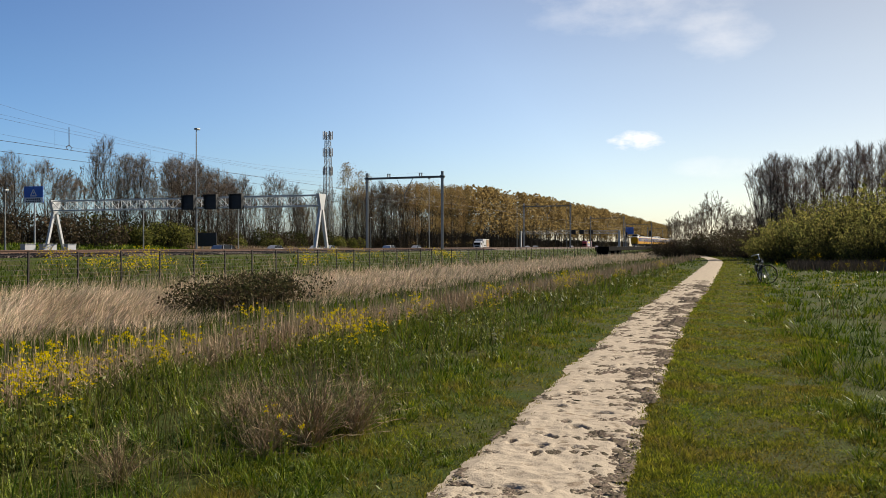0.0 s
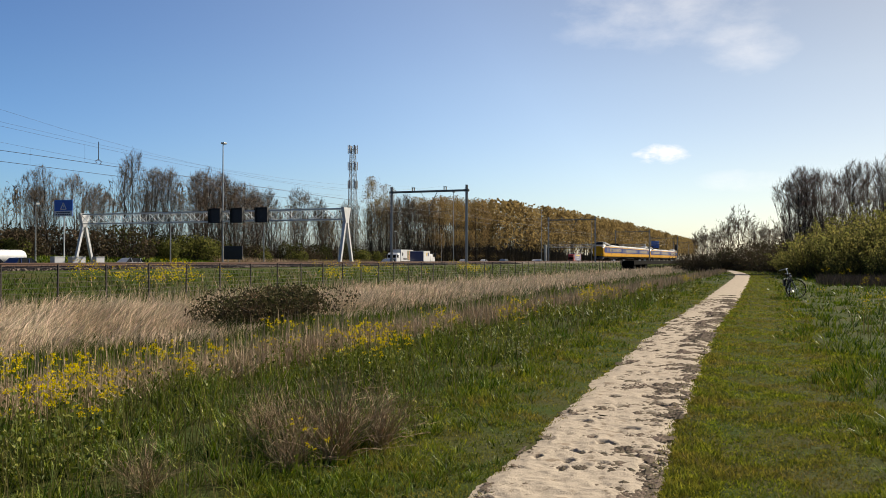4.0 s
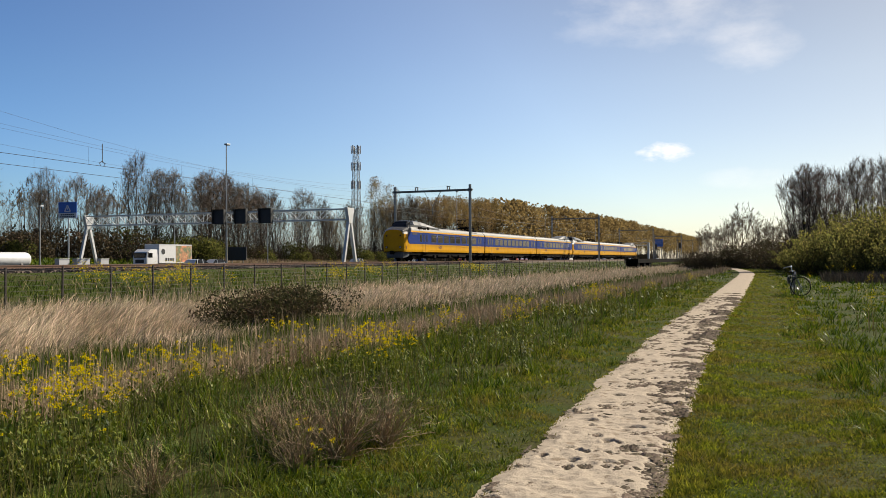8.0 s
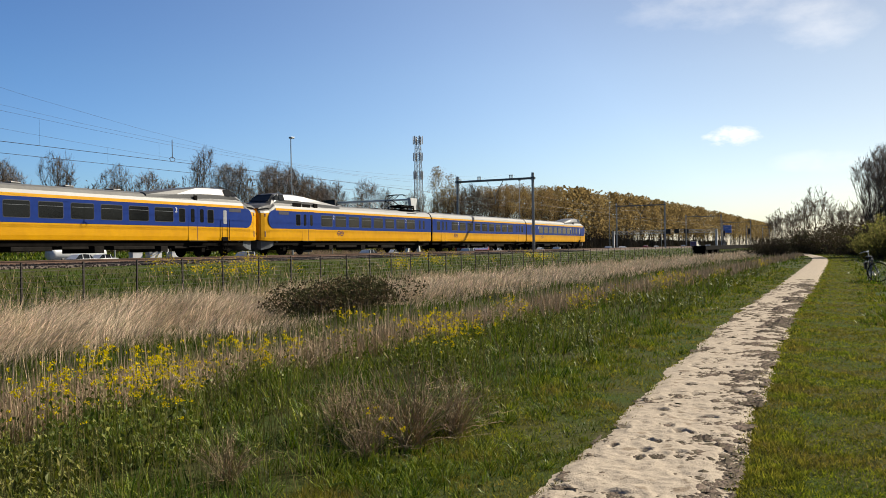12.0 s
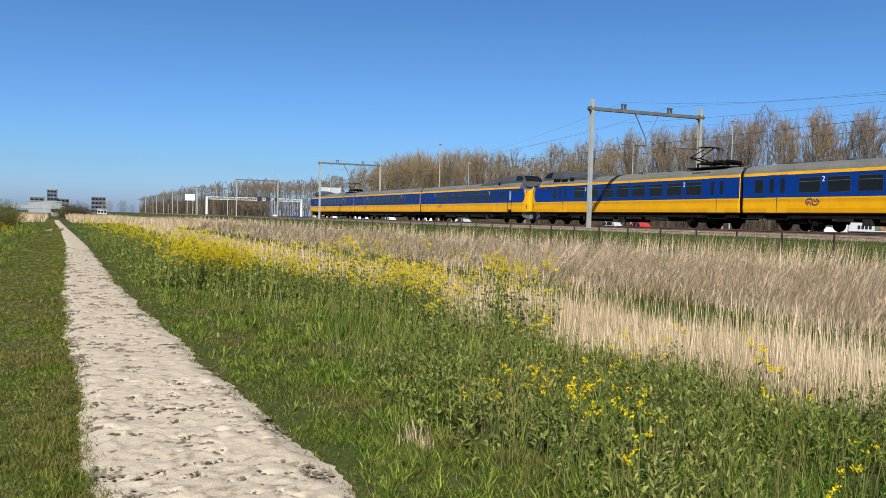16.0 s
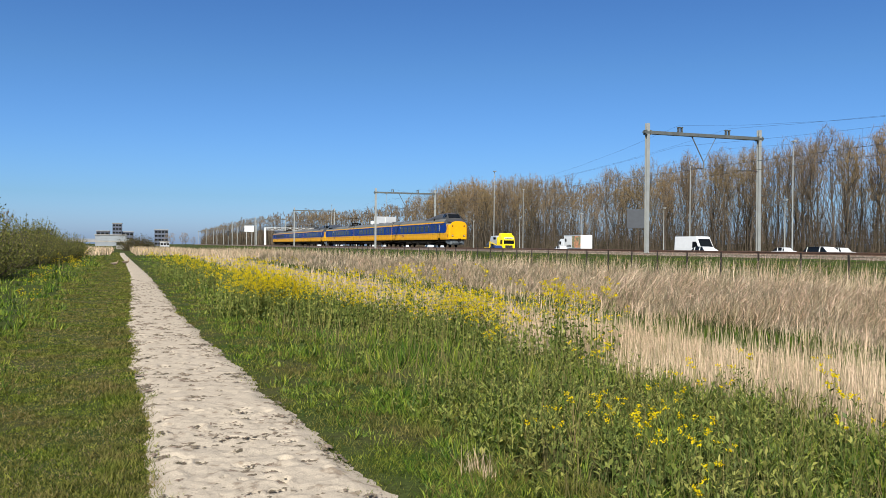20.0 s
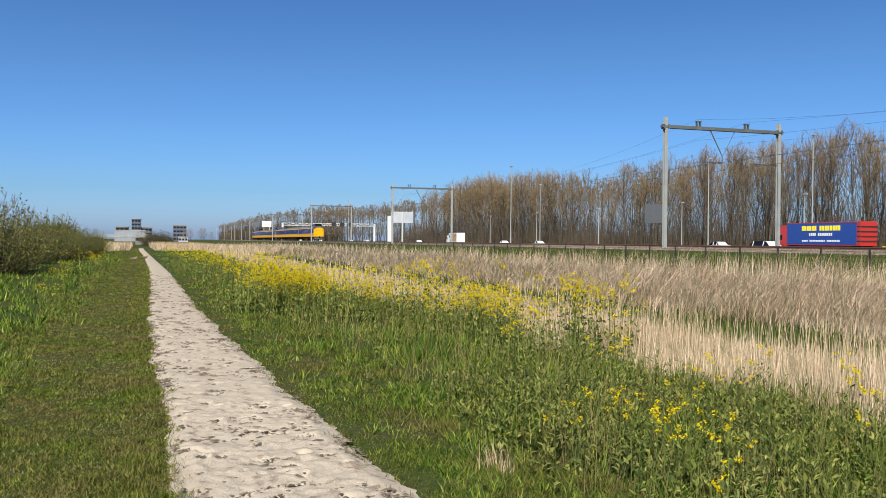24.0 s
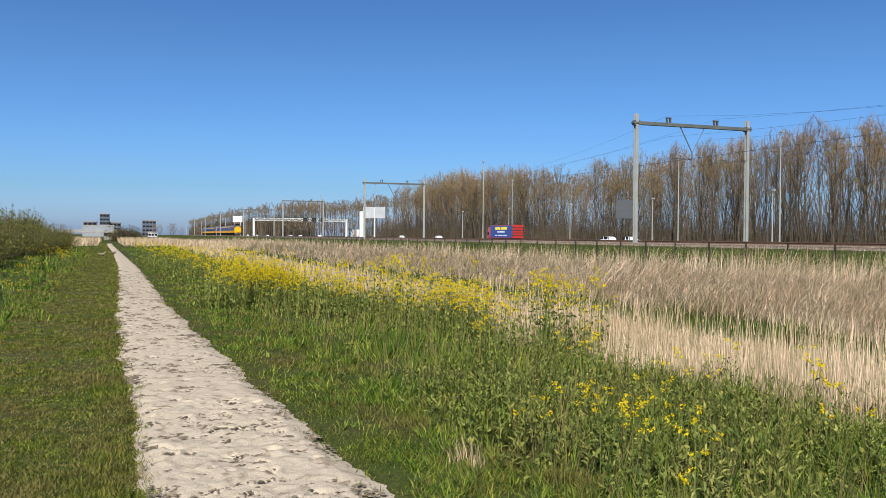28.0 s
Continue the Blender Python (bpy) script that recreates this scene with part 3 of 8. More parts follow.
def sand_path():
    rough = np.vectorize(lambda x, y, k: noise.noise(Vector((x * k, y * k, k))))
    pieces, prints = [], []
    for y0, y1, step, wide in ((-9, 9, 0.022, 0.021), (9, 18, 0.04, 0.035), (-18, -9, 0.04, 0.035), (18, 36, 0.09, 0.06), (-36, -18, 0.09, 0.06), (36, 75, 0.2, 0.12), (-75, -36, 0.2, 0.12), (75, 160, 0.6, 0.2), (-150, -75, 0.6, 0.2)):
        ys = np.arange(y0, y1 + step * 0.5, step)
        u = np.linspace(-1, 1, int(1.5 / wide))
        Y, U = np.meshgrid(ys, u, indexing="ij")
        ragged = 1 + 0.11 * wobble(Y, U * 0 + np.sign(U) * 3, 1.3, 4) + 0.04 * wobble(Y, np.sign(U) * 5, 7.3, 1) + 0.04 * wobble(Y, np.sign(U) * 2, 19, 6)
        X = path_mid(Y) + U * path_half(Y) * 1.03 * ragged
        edge = np.clip((1 - np.abs(U)) * 4, 0, 1)
        near = np.clip(1 - np.abs(Y) / 60, 0.3, 1)
        Z = 0.006 + edge * 0.030
        if abs(y0) < 40 and abs(y1) < 40:
            fine = rough(X, Y, 9.0)
            Z += edge * near * (0.016 * rough(X, Y, 1.7) + 0.017 * rough(X, Y, 4.6) + 0.015 * fine + 0.010 * rough(X, Y, 21.0))
            # hoof and foot prints: sharp ragged dips with sand thrown up on one side
            for _ in range(int(14 * (y1 - y0))):
                py, gu = rng.uniform(y0, y1), rng.uniform(-0.88, 0.88)
                px = path_mid(py) + path_half(py) * gu
                r = rng.uniform(0.022, 0.055)
                k0, k1 = np.searchsorted(ys, (py - 0.25, py + 0.25))
                turn, long = rng.uniform(0, 3.14), rng.uniform(1.0, 1.9)
                dx, dy = X[k0:k1] - px, Y[k0:k1] - py
                along, over = (dx * math.cos(turn) + dy * math.sin(turn)) / r, (dy * math.cos(turn) - dx * math.sin(turn)) / (r * long)
                d = np.sqrt(along ** 2 + over ** 2) + 0.5 * fine[k0:k1]
                deep = rng.uniform(0.015, 0.045)
                bowl = -np.clip((1.15 - d) / 0.45, 0, 1)
                rim = np.exp(-((d - 1.45) / 0.3) ** 2) * np.clip(0.5 + along * 0.5, 0, 1)
                Z[k0:k1] += edge[k0:k1] * deep * (bowl + 0.3 * rim)
                if rng.random() < 0.75:
                    prints.append((px, py, r))
        else:
            Z += edge * near * 0.010 * wobble(X, Y, 4, 3)
        n = len(u)
        i, j = np.meshgrid(np.arange(len(ys) - 1), np.arange(n - 1), indexing="ij")
        a = (i * n + j).ravel()
        pieces.append((np.stack([X, Y, Z], -1).reshape(-1, 3), np.stack([a, a + n, a + n + 1, a + 1], 1)))
    v, f = joined(pieces)
    stuff("sand_path", v, f, M["sand"], "trodden pale sand bridle path with hoof prints", "path", kind="structure", smooth=True)
    # dark crumbs: earth kicked up along the sand, and shade in the prints and hollows
    stray = 420
    sy = np.sign(rng.random(stray) - 0.5) * (2.5 * (40 / 2.5) ** rng.random(stray))
    su = np.where((rng.random(stray) < 0.6) & (sy > 0), rng.normal(0.62, 0.22, stray), rng.uniform(-0.95, 0.95, stray))
    spots = np.array(prints + [(path_mid(b) + path_half(b) * np.clip(a, -0.97, 0.97), b, rng.uniform(0.04, 0.12)) for a, b in zip(su, sy)])
    k = np.where(rng.random(30000) < 0.5, rng.integers(0, len(spots), 30000), rng.integers(len(prints), len(spots), 30000))
    k = k[(spots[k, 1] > 0) | (rng.random(len(k)) < 0.55)]          # the southern stretch is cleaner
    n = len(k)
    x, y = spots[k, 0] + rng.normal(0, 1.1, n) * spots[k, 2], spots[k, 1] + rng.normal(0, 0.8, n) * spots[k, 2]
    x = np.clip(x, path_mid(y) - path_half(y), path_mid(y) + path_half(y))
    s = rng.uniform(0.005, 0.016, n) * np.where((rng.random(n) < 0.08) & (np.abs(y) > 6), 2.0, 1.0) * np.where((y > 0) & (side(x, y) > 0.15), 1.5, 1) * np.clip(np.abs(y) / 9, 1, np.where(y > 0, 2, 1.4))
    base = np.array([(1, 0, 0), (0, 1, 0), (-1, 0, 0), (0, -1, 0), (0, 0, 0.6)], float)
    jit = rng.uniform(0.6, 1.35, (n, 5, 1))
    v = np.stack([x, y, 0.029 + s * 0.15], 1)[:, None] + base[None] * jit * s[:, None, None] * np.array([1.5, 1.5, 0.7])
    tri = np.array([(0, 1, 4), (1, 2, 4), (2, 3, 4), (3, 0, 4)])
    f = (np.arange(n)[:, None, None] * 5 + tri[None]).reshape(-1, 3)
    stuff("earth_clods", v.reshape(-1, 3), f, M["clod"], "dark clods of earth kicked up and shaded hollows on the sand path", "clods")


sand_path()


def scatter(n, rmin, rmax, power=1.0, where=None, yaw=(-12, 195)):
    """Points in the fan that the place is seen in, denser towards the standpoint: area density falls as 1/r^(2-power*...)."""
    r = rmin * (rmax / rmin) ** rng.random(n)
    a = np.radians(rng.uniform(*yaw, n))
    x, y = -np.sin(a) * r, np.cos(a) * r
    keep = np.abs(x - path_mid(y)) > path_half(y) * (0.78 + 0.28 * np.sqrt(rng.random(n)) + 0.12 * wobble(y, np.sign(x - path_mid(y)) * 3, 1.3, 4))
    if where is not None:
        keep &= where(x, y)
    return x[keep], y[keep], r[keep]

# ---- meadow ----


def tufted(x, y, r, per, height, spread, width, lean=0.35, segments=2, droop=0.5):
    """Tufts of grass: blades that fan out from each middle (arrays of middles, distances, heights, spreads)."""
    k = np.repeat(np.arange(len(x)), per)
    a = rng.uniform(0, 2 * np.pi, len(k))
    q = np.sqrt(rng.random(len(k)))
    bx, by = x[k] + np.cos(a) * q * spread[k], y[k] + np.sin(a) * q * spread[k]
    ok = np.abs(side(bx, by)) > path_half(by) * rng.uniform(0.86, 1.06, len(k))
    k, a, q, bx, by = k[ok], a[ok], q[ok], bx[ok], by[ok]
    h = height[k] * rng.uniform(0.55, 1.2, len(k)) * (1.08 - 0.35 * q)
    return blades(bx, by, ground_z(bx, by) - 0.01, h, width[k] * rng.uniform(0.7, 1.35, len(k)), 0.05 + lean * q * rng.uniform(0.5, 1.4, len(k)), rng.uniform(0, droop, len(k)) * (0.3 + q),
                  segments=segments, lean_to=a + rng.normal(0, 0.5, len(k)))


def meadow():
    # lush tussocks on both sides, with dark hollows between them
    def lush(x, y):
        d = side(x, y)
        west = (d < -0.8 - 0.4 * wobble(x, y, 0.9, 2)) & (x > np.interp(y, [-12, -4, 3, 10, 20, 45], [-6.2, -7.2, -7.7, -8.1, -7.6, -6.6]))
        east = (d > 2.1 + 0.5 * wobble(x, y, 0.8, 3)) & (x < 40)
        hollow = wobble(x, y, 2.2, 7) + 0.7 * wobble(x, y, 5.1, 3) < -0.14 - 0.2 * rng.random(len(x))
        return (west | east) & ~hollow
    x, y, r = scatter(62000, 3.3, 130, where=lush)
    d = np.abs(side(x, y))
    tall = np.where(side(x, y) < 0, np.clip((d - 0.6) / 2.0, 0.22, 1.0), np.clip((d - 1.6) / 1.2, 0.4, 0.85))
    clump = np.clip(0.9 + 0.8 * wobble(x, y, 1.3, 9) + 0.95 * wobble(x, y, 3.4, 2), 0.15, 2.4)
    h = (0.055 + 0.19 * tall * clump) * rng.uniform(0.7, 1.25, len(x)) * np.where(x < -5.5, 1.2, 1)
    spread = 0.055 * np.maximum(1, r / 6.5) * rng.uniform(0.6, 1.5, len(x))
    w = np.maximum(0.009, 0.0013 * r)
    near = r < 10
    v, f = joined([tufted(x[near], y[near], r[near], 13, h[near], spread[near], w[near], 0.75, 2, 0.8), tufted(x[~near], y[~near], r[~near], 12, h[~near], spread[~near], w[~near], 0.5, 1)])
    stuff("meadow_grass", v, f, M["grass"], "lush uneven spring grass in tussocks beside the path", "grass")

    # dense short tufts between the sand and the taller growth
    x, y, r = scatter(1700000, 3.3, 60, where=lambda x, y: (side(x, y) < 0) & (side(x, y) > -2.2 - 0.5 * wobble(x, y, 0.7, 4)) & (rng.random(len(x)) < np.clip(0.8 + 1.0 * wobble(x, y, 3.1, 8) + 0.4 * wobble(x, y, 7.3, 2), 0.15, 1)))
    tuft = np.clip(0.95 + 0.7 * wobble(x, y, 3.3, 3) + 0.6 * wobble(x, y, 11, 5), 0.5, 2.4)
    h = rng.uniform(0.02, 0.065, len(x)) * tuft * np.clip(np.abs(side(x, y)) / 1.1, 0.5, 1.5)
    v, f = blades(x, y, ground_z(x, y) - 0.005, h, np.maximum(0.0065, 0.0014 * r) * rng.uniform(0.6, 1.3, len(x)), rng.uniform(0.1, 0.9, len(x)), rng.uniform(0, 0.5, len(x)), segments=1)
    stuff("verge_tufts", v, f, M["mown"], "short dense grass tufts along the sand path", "grass")

    # small tufts that creep onto the edges of the sand
    n = 900
    y = np.sign(rng.random(n) - 0.5) * 2.4 * (36 / 2.4) ** rng.random(n)
    x = path_mid(y) + np.sign(rng.random(n) - 0.45) * path_half(y) * rng.uniform(0.78, 1.1, n)
    r = np.hypot(x, y)
    k = np.repeat(np.arange(n), 14)
    bx, by = x[k] + rng.normal(0, 0.028, len(k)) * np.maximum(1, r[k] / 9), y[k] + rng.normal(0, 0.035, len(k)) * np.maximum(1, r[k] / 9)
    v, f = blades(bx, by, np.full(len(k), 0.008), rng.uniform(0.015, 0.055, len(k)), np.maximum(0.0045, 0.0012 * r[k]), rng.uniform(0.2, 0.9, len(k)), rng.uniform(0, 0.5, len(k)), segments=1)
    stuff("edge_tufts", v, f, M["mown"], "small grass tufts creeping onto the sand", "grass")

    # short trodden grass beside the sand, worn thin in patches
    def mown(x, y):
        d = side(x, y)
        worn = wobble(x, y, 1.6, 5) + 0.6 * wobble(x, y, 4.7, 3) + 0.35 * wobble(x, y, 13, 1) < -0.28
        return (d > 0) & (d < 2.8 + 0.5 * wobble(x, y, 0.8, 3)) & ~(worn & (rng.random(len(x)) < 0.35))
    x, y, r = scatter(4600000, 3.3, 160, where=mown)
    d = side(x, y)
    h = rng.uniform(0.012, 0.038, len(x)) * np.clip(1 + 0.6 * wobble(x, y, 2.3, 6) + 0.5 * wobble(x, y, 7.1, 4), 0.5, 2.2) * np.where((d > 2.2) | (d < 1.0), 1.5, 1)
    w = np.maximum(0.005, 0.0017 * r) * rng.uniform(0.7, 1.4, len(x))
    v, f = blades(x, y, ground_z(x, y) - 0.004, h, w, rng.uniform(0.1, 0.85, len(x)), rng.uniform(0, 0.5, len(x)), segments=1)
    stuff("trodden_grass", v, f, M["mown"], "short trodden olive grass along the path", "grass")
    # dry thatch lying in the worn places
    x, y, r = scatter(330000, 3.3, 70, where=lambda x, y: (side(x, y) > 0) & (side(x, y) < 2.8) & (wobble(x, y, 1.6, 5) + 0.6 * wobble(x, y, 4.7, 3) < 0.25))
    v, f = blades(x, y, ground_z(x, y) + rng.uniform(0.0, 0.02, len(x)), rng.uniform(0.012, 0.04, len(x)), np.maximum(0.003, 0.0009 * r), np.full(len(x), 0.9), np.zeros(len(x)), segments=1)
    stuff("dry_thatch", v, f, M["thatch"], "dry brown thatch lying in the trodden grass", "thatch")

    # turf round the standpoint and on the eastern side
    n = 150000
    x, y = rng.uniform(-6, 14, n), rng.uniform(-16, 16, n)
    rr, bearing = np.hypot(x, y), np.degrees(np.arctan2(-x, y)) % 360
    keep = (np.abs(x - path_mid(y)) > path_half(y)) & ((rr < 3.6) | ((bearing > 193) & (bearing < 350)))
    x, y = x[keep], y[keep]
    h = rng.uniform(0.03, 0.09, len(x)) * np.clip(1 + 0.6 * wobble(x, y, 2.3, 6), 0.3, 2) * np.where(x > 2.5, 2.2, 1)
    v, f = blades(x, y, ground_z(x, y) - 0.004, h, rng.uniform(0.008, 0.016, len(x)), rng.uniform(0.1, 0.8, len(x)), rng.uniform(0, 0.5, len(x)), segments=1)
    stuff("turf", v, f, M["mown"], "short trodden olive grass round the standpoint", "grass")

    # leafy weeds: upright stalks with narrow leaves
    def weedy(x, y):
        d = side(x, y)
        dense = np.clip(0.25 + 0.9 * wobble(x, y, 0.7, 12) + np.interp(y, [-16, -9, -6, 2, 5], [-0.45, -0.1, 0.45, 0.4, -0.15]), 0, 1)
        return ((d < -1.5) & (x > np.interp(y, [-12, -7, -4, 3, 10], [-5.4, -5.8, -6.6, -6.9, -7.0])) & (rng.random(len(x)) < dense * np.clip((-d - 1.2) / 1.2, 0, 1)))
    x, y, r = scatter(76000, 3.4, 45, where=weedy)
    n, per = len(x), 16
    tall = rng.uniform(0.18, 0.52, n) * np.clip(0.9 + 0.5 * wobble(x, y, 1.9, 4), 0.4, 1.4)
    lean, to = rng.uniform(0, 0.2, n), rng.uniform(0, 6.28, n)
    gz = ground_z(x, y)
    v0, f0 = blades(x, y, gz, tall, np.maximum(0.005, 0.001 * r), lean, np.zeros(n), segments=1, lean_to=to)
    k = np.repeat(np.arange(n), per)
    t = rng.uniform(0.15, 1.0, n * per)
    big = np.maximum(1.0, r[k] / 11)
    ln = rng.uniform(0.04, 0.105, n * per) * (1.2 - 0.75 * t) * big
    a, up = rng.uniform(0, 6.28, n * per), rng.uniform(0.4, 0.98, n * per)
    out = np.stack([np.cos(a) * np.sqrt(1 - up ** 2), np.sin(a) * np.sqrt(1 - up ** 2), up], 1)
    across = np.stack([-np.sin(a), np.cos(a), rng.normal(0, 0.3, n * per)], 1)
    root = np.stack([x[k] + np.cos(to[k]) * lean[k] * tall[k] * t, y[k] + np.sin(to[k]) * lean[k] * tall[k] * t, gz[k] + tall[k] * t], 1)
    half = (ln * rng.uniform(0.09, 0.20, n * per))[:, None]
    droop = np.stack([np.zeros(n * per), np.zeros(n * per), -0.25 * ln * rng.random(n * per)], 1)
    v = np.stack([root, root + out * ln[:, None] * 0.45 + across * half, root + out * ln[:, None] + droop, root + out * ln[:, None] * 0.45 - across * half], 1).reshape(-1, 3)
    f = np.arange(n * per * 4).reshape(-1, 4)
    v, f = joined([(v0, f0), (v, np.concatenate([f[:, [0, 1, 2]], f[:, [0, 2, 3]]]))])
    stuff("weed_foliage", v, f, M["weed"], "leafy upright green weeds in the meadow", "weeds")

    # thin flower stems and dead stalks standing out of the meadow
    x, y, r = scatter(44000, 3.6, 60, where=lambda x, y: (side(x, y) < -1.9 - 0.4 * wobble(x, y, 0.8, 2)) & (x > -8))
    v, f = blades(x, y, ground_z(x, y), rng.uniform(0.25, 0.6, len(x)), np.maximum(0.004, 0.0008 * r), rng.uniform(0, 0.25, len(x)), rng.uniform(0, 0.2, len(x)))
    stuff("meadow_stalks", v, f, M["stem"], "thin green and brown stalks in the meadow", "stalks")


meadow()


def reed_belts():
    # upright cut straw at the water's edge
    def straw(x, y):
        e = 0.3 * wobble(x * 0, y, 0.9, 3)
        near_edge = np.interp(y, [-60, -12, -7, -4, 0, 3, 10, 20, 45], [-4.8, -5.6, -6.0, -6.6, -6.7, -7.1, -7.5, -7.0, -6.0])
        return (x < near_edge + e) & (x > -9.0 + e * 0.5)
    x, y, r = scatter(1700000, 6, 220, where=straw)
    keep = rng.random(len(x)) < np.clip(0.35 + (-x - 5.6) * 0.6, 0.1, 1)
    x, y, r = x[keep], y[keep], r[keep]
    h = np.where(rng.random(len(x)) < 0.12, rng.uniform(0.5, 0.8, len(x)), rng.uniform(0.2, 0.46, len(x))) * np.clip(0.9 + 0.3 * wobble(x, y, 0.8, 8), 0.5, 1.3)
    v, f = blades(x, y, ground_z(x, y), h, np.maximum(0.006, 0.0011 * r), rng.uniform(0, 0.12, len(x)), rng.uniform(0, 0.08, len(x)), segments=1)
    stuff("straw_stalks", v, f, M["straw"], "upright tan reed stalks along the ditch", "reeds")
    # flattened mat of straw lying between the stalks
    x, y, r = scatter(260000, 7, 150, where=lambda x, y: (x < -7.2) & (x > -9.2))
    v, f = blades(x, y, ground_z(x, y) + rng.uniform(0.02, 0.10, len(x)), rng.uniform(0.25, 0.6, len(x)), np.maximum(0.008, 0.0013 * r), np.full(len(x), 0.97), np.zeros(len(x)), segments=1)
    stuff("straw_mat", v, f, M["straw"], "flattened bleached straw on wet ground", "reeds")
    # green strip in the ditch
    x, y, r = scatter(420000, 9, 200, where=lambda x, y: (x < -8.7) & (x > -15.0))
    h = rng.uniform(0.1, 0.34, len(x)) * np.clip(0.9 + 0.5 * wobble(x, y, 1.1, 6), 0.4, 1.5)
    v, f = blades(x, y, ground_z(x, y), h, np.maximum(0.012, 0.0014 * r), rng.uniform(0.05, 0.4, len(x)), rng.uniform(0, 0.4, len(x)), segments=1)
    stuff("ditch_grass", v, f, M["bankgrass"], "green sedge in the shallow ditch", "grass")
    x, y, r = scatter(36000, 9, 150, where=lambda x, y: (x < -8.8) & (x > -13.6))
    v, f = blades(x, y, ground_z(x, y), rng.uniform(0.35, 0.75, len(x)), np.maximum(0.008, 0.0011 * r), rng.uniform(0, 0.12, len(x)), rng.uniform(0, 0.1, len(x)), segments=1)
    stuff("ditch_stalks", v, f, M["straw"], "sparse tan reed stalks in the ditch", "reeds")
    # the reed bank, combed over by the wind
    x, y, r = scatter(780000, 13, 260, where=lambda x, y: (x < -13.4 + 0.7 * wobble(x * 0, y, 0.5, 5)) & (x > -22.8 + 0.8 * wobble(x * 0, y, 0.4, 2)) & ((x + 14.9) ** 2 / 2.6 + (y - 23.5) ** 2 / 14 > 1))
    n = len(x)
    gust = wobble(x, y, 0.35, 6)
    h = rng.uniform(0.75, 1.6, n) * (0.95 + 0.30 * gust + 0.30 * wobble(x, y, 1.3, 4) + 0.22 * wobble(x, y, 3.1, 2)) * np.clip((-x - 12.6) / 2.5, 0.5, 1) * np.interp(y, [-12, 14, 26], [1.08, 0.62, 0.58])
    turn = radians(75) + 0.6 * gust + 0.6 * wobble(x, y, 1.9, 7) + rng.normal(0, 0.4, n)
    v, f = blades(x, y, ground_z(x, y), h, np.maximum(0.010, 0.0008 * r), rng.uniform(0.1, 0.7, n) + 0.2 * gust, rng.uniform(0.3, 0.95, n), lean_to=turn)
    stuff("reed_bank", v, f, M["reed"], "pale dry reeds bent over by the wind", "reeds")
    # dark sedge put in for the shade of the hollows before the reeds
    x, y, r = scatter(160000, 12, 120, where=lambda x, y: (x < -12.2) & (x > -15.6) & (wobble(x, y, 0.5, 4) + 0.5 * wobble(x, y, 1.7, 1) > 0.1))
    v, f = blades(x, y, ground_z(x, y), rng.uniform(0.2, 0.65, len(x)), np.maximum(0.012, 0.001 * r), rng.uniform(0.1, 0.7, len(x)), rng.uniform(0.1, 0.6, len(x)), segments=1)
    stuff("sedge_tufts", v, f, M["shrub"], "dark green sedge tufts put in as shade before the reeds", "sedge")
    # single green-tan stems along the back of the reeds
    x, y, r = scatter(200000, 18, 220, where=lambda x, y: (x < -20.5) & (x > -25.5))
    v, f = blades(x, y, ground_z(x, y), rng.uniform(0.8, 1.6, len(x)) * np.interp(y, [-12, 14, 26], [1, 0.5, 0.45]), np.maximum(0.012, 0.0008 * r), rng.uniform(0, 0.25, len(x)), rng.uniform(0, 0.25, len(x)), segments=1, lean_to=radians(80) + rng.normal(0, 0.6, len(x)))
    stuff("reed_stems", v, f, M["reed"], "scattered tall reed stems before the fence", "reeds")
    # grass on the railway bank
    x, y, r = scatter(420000, 24, 330, where=lambda x, y: (x < -23) & (x > -31.5))
    v, f = blades(x, y, ground_z(x, y) - 0.02, rng.uniform(0.12, 0.42, len(x)) * np.clip((x + 31.5) / 2, 0.2, 1), np.maximum(0.03, 0.0013 * r), rng.uniform(0.05, 0.5, len(x)), rng.uniform(0, 0.4, len(x)), segments=1)
    stuff("bank_grass", v, f, M["bankgrass"], "green grass on the railway bank", "grass")
    x, y, r = scatter(70000, 24, 200, where=lambda x, y: (x < -24) & (x > -29.5) & (wobble(x, y, 0.3, 3) > -0.3))
    v, f = blades(x, y, ground_z(x, y) - 0.02, rng.uniform(0.3, 0.85, len(x)), np.maximum(0.02, 0.0008 * r), rng.uniform(0.05, 0.5, len(x)), rng.uniform(0, 0.4, len(x)), segments=1)
    stuff("bank_stalks", v, f, M["deadstalk"], "dry brown stalks on the railway bank", "stalks")


reed_belts()


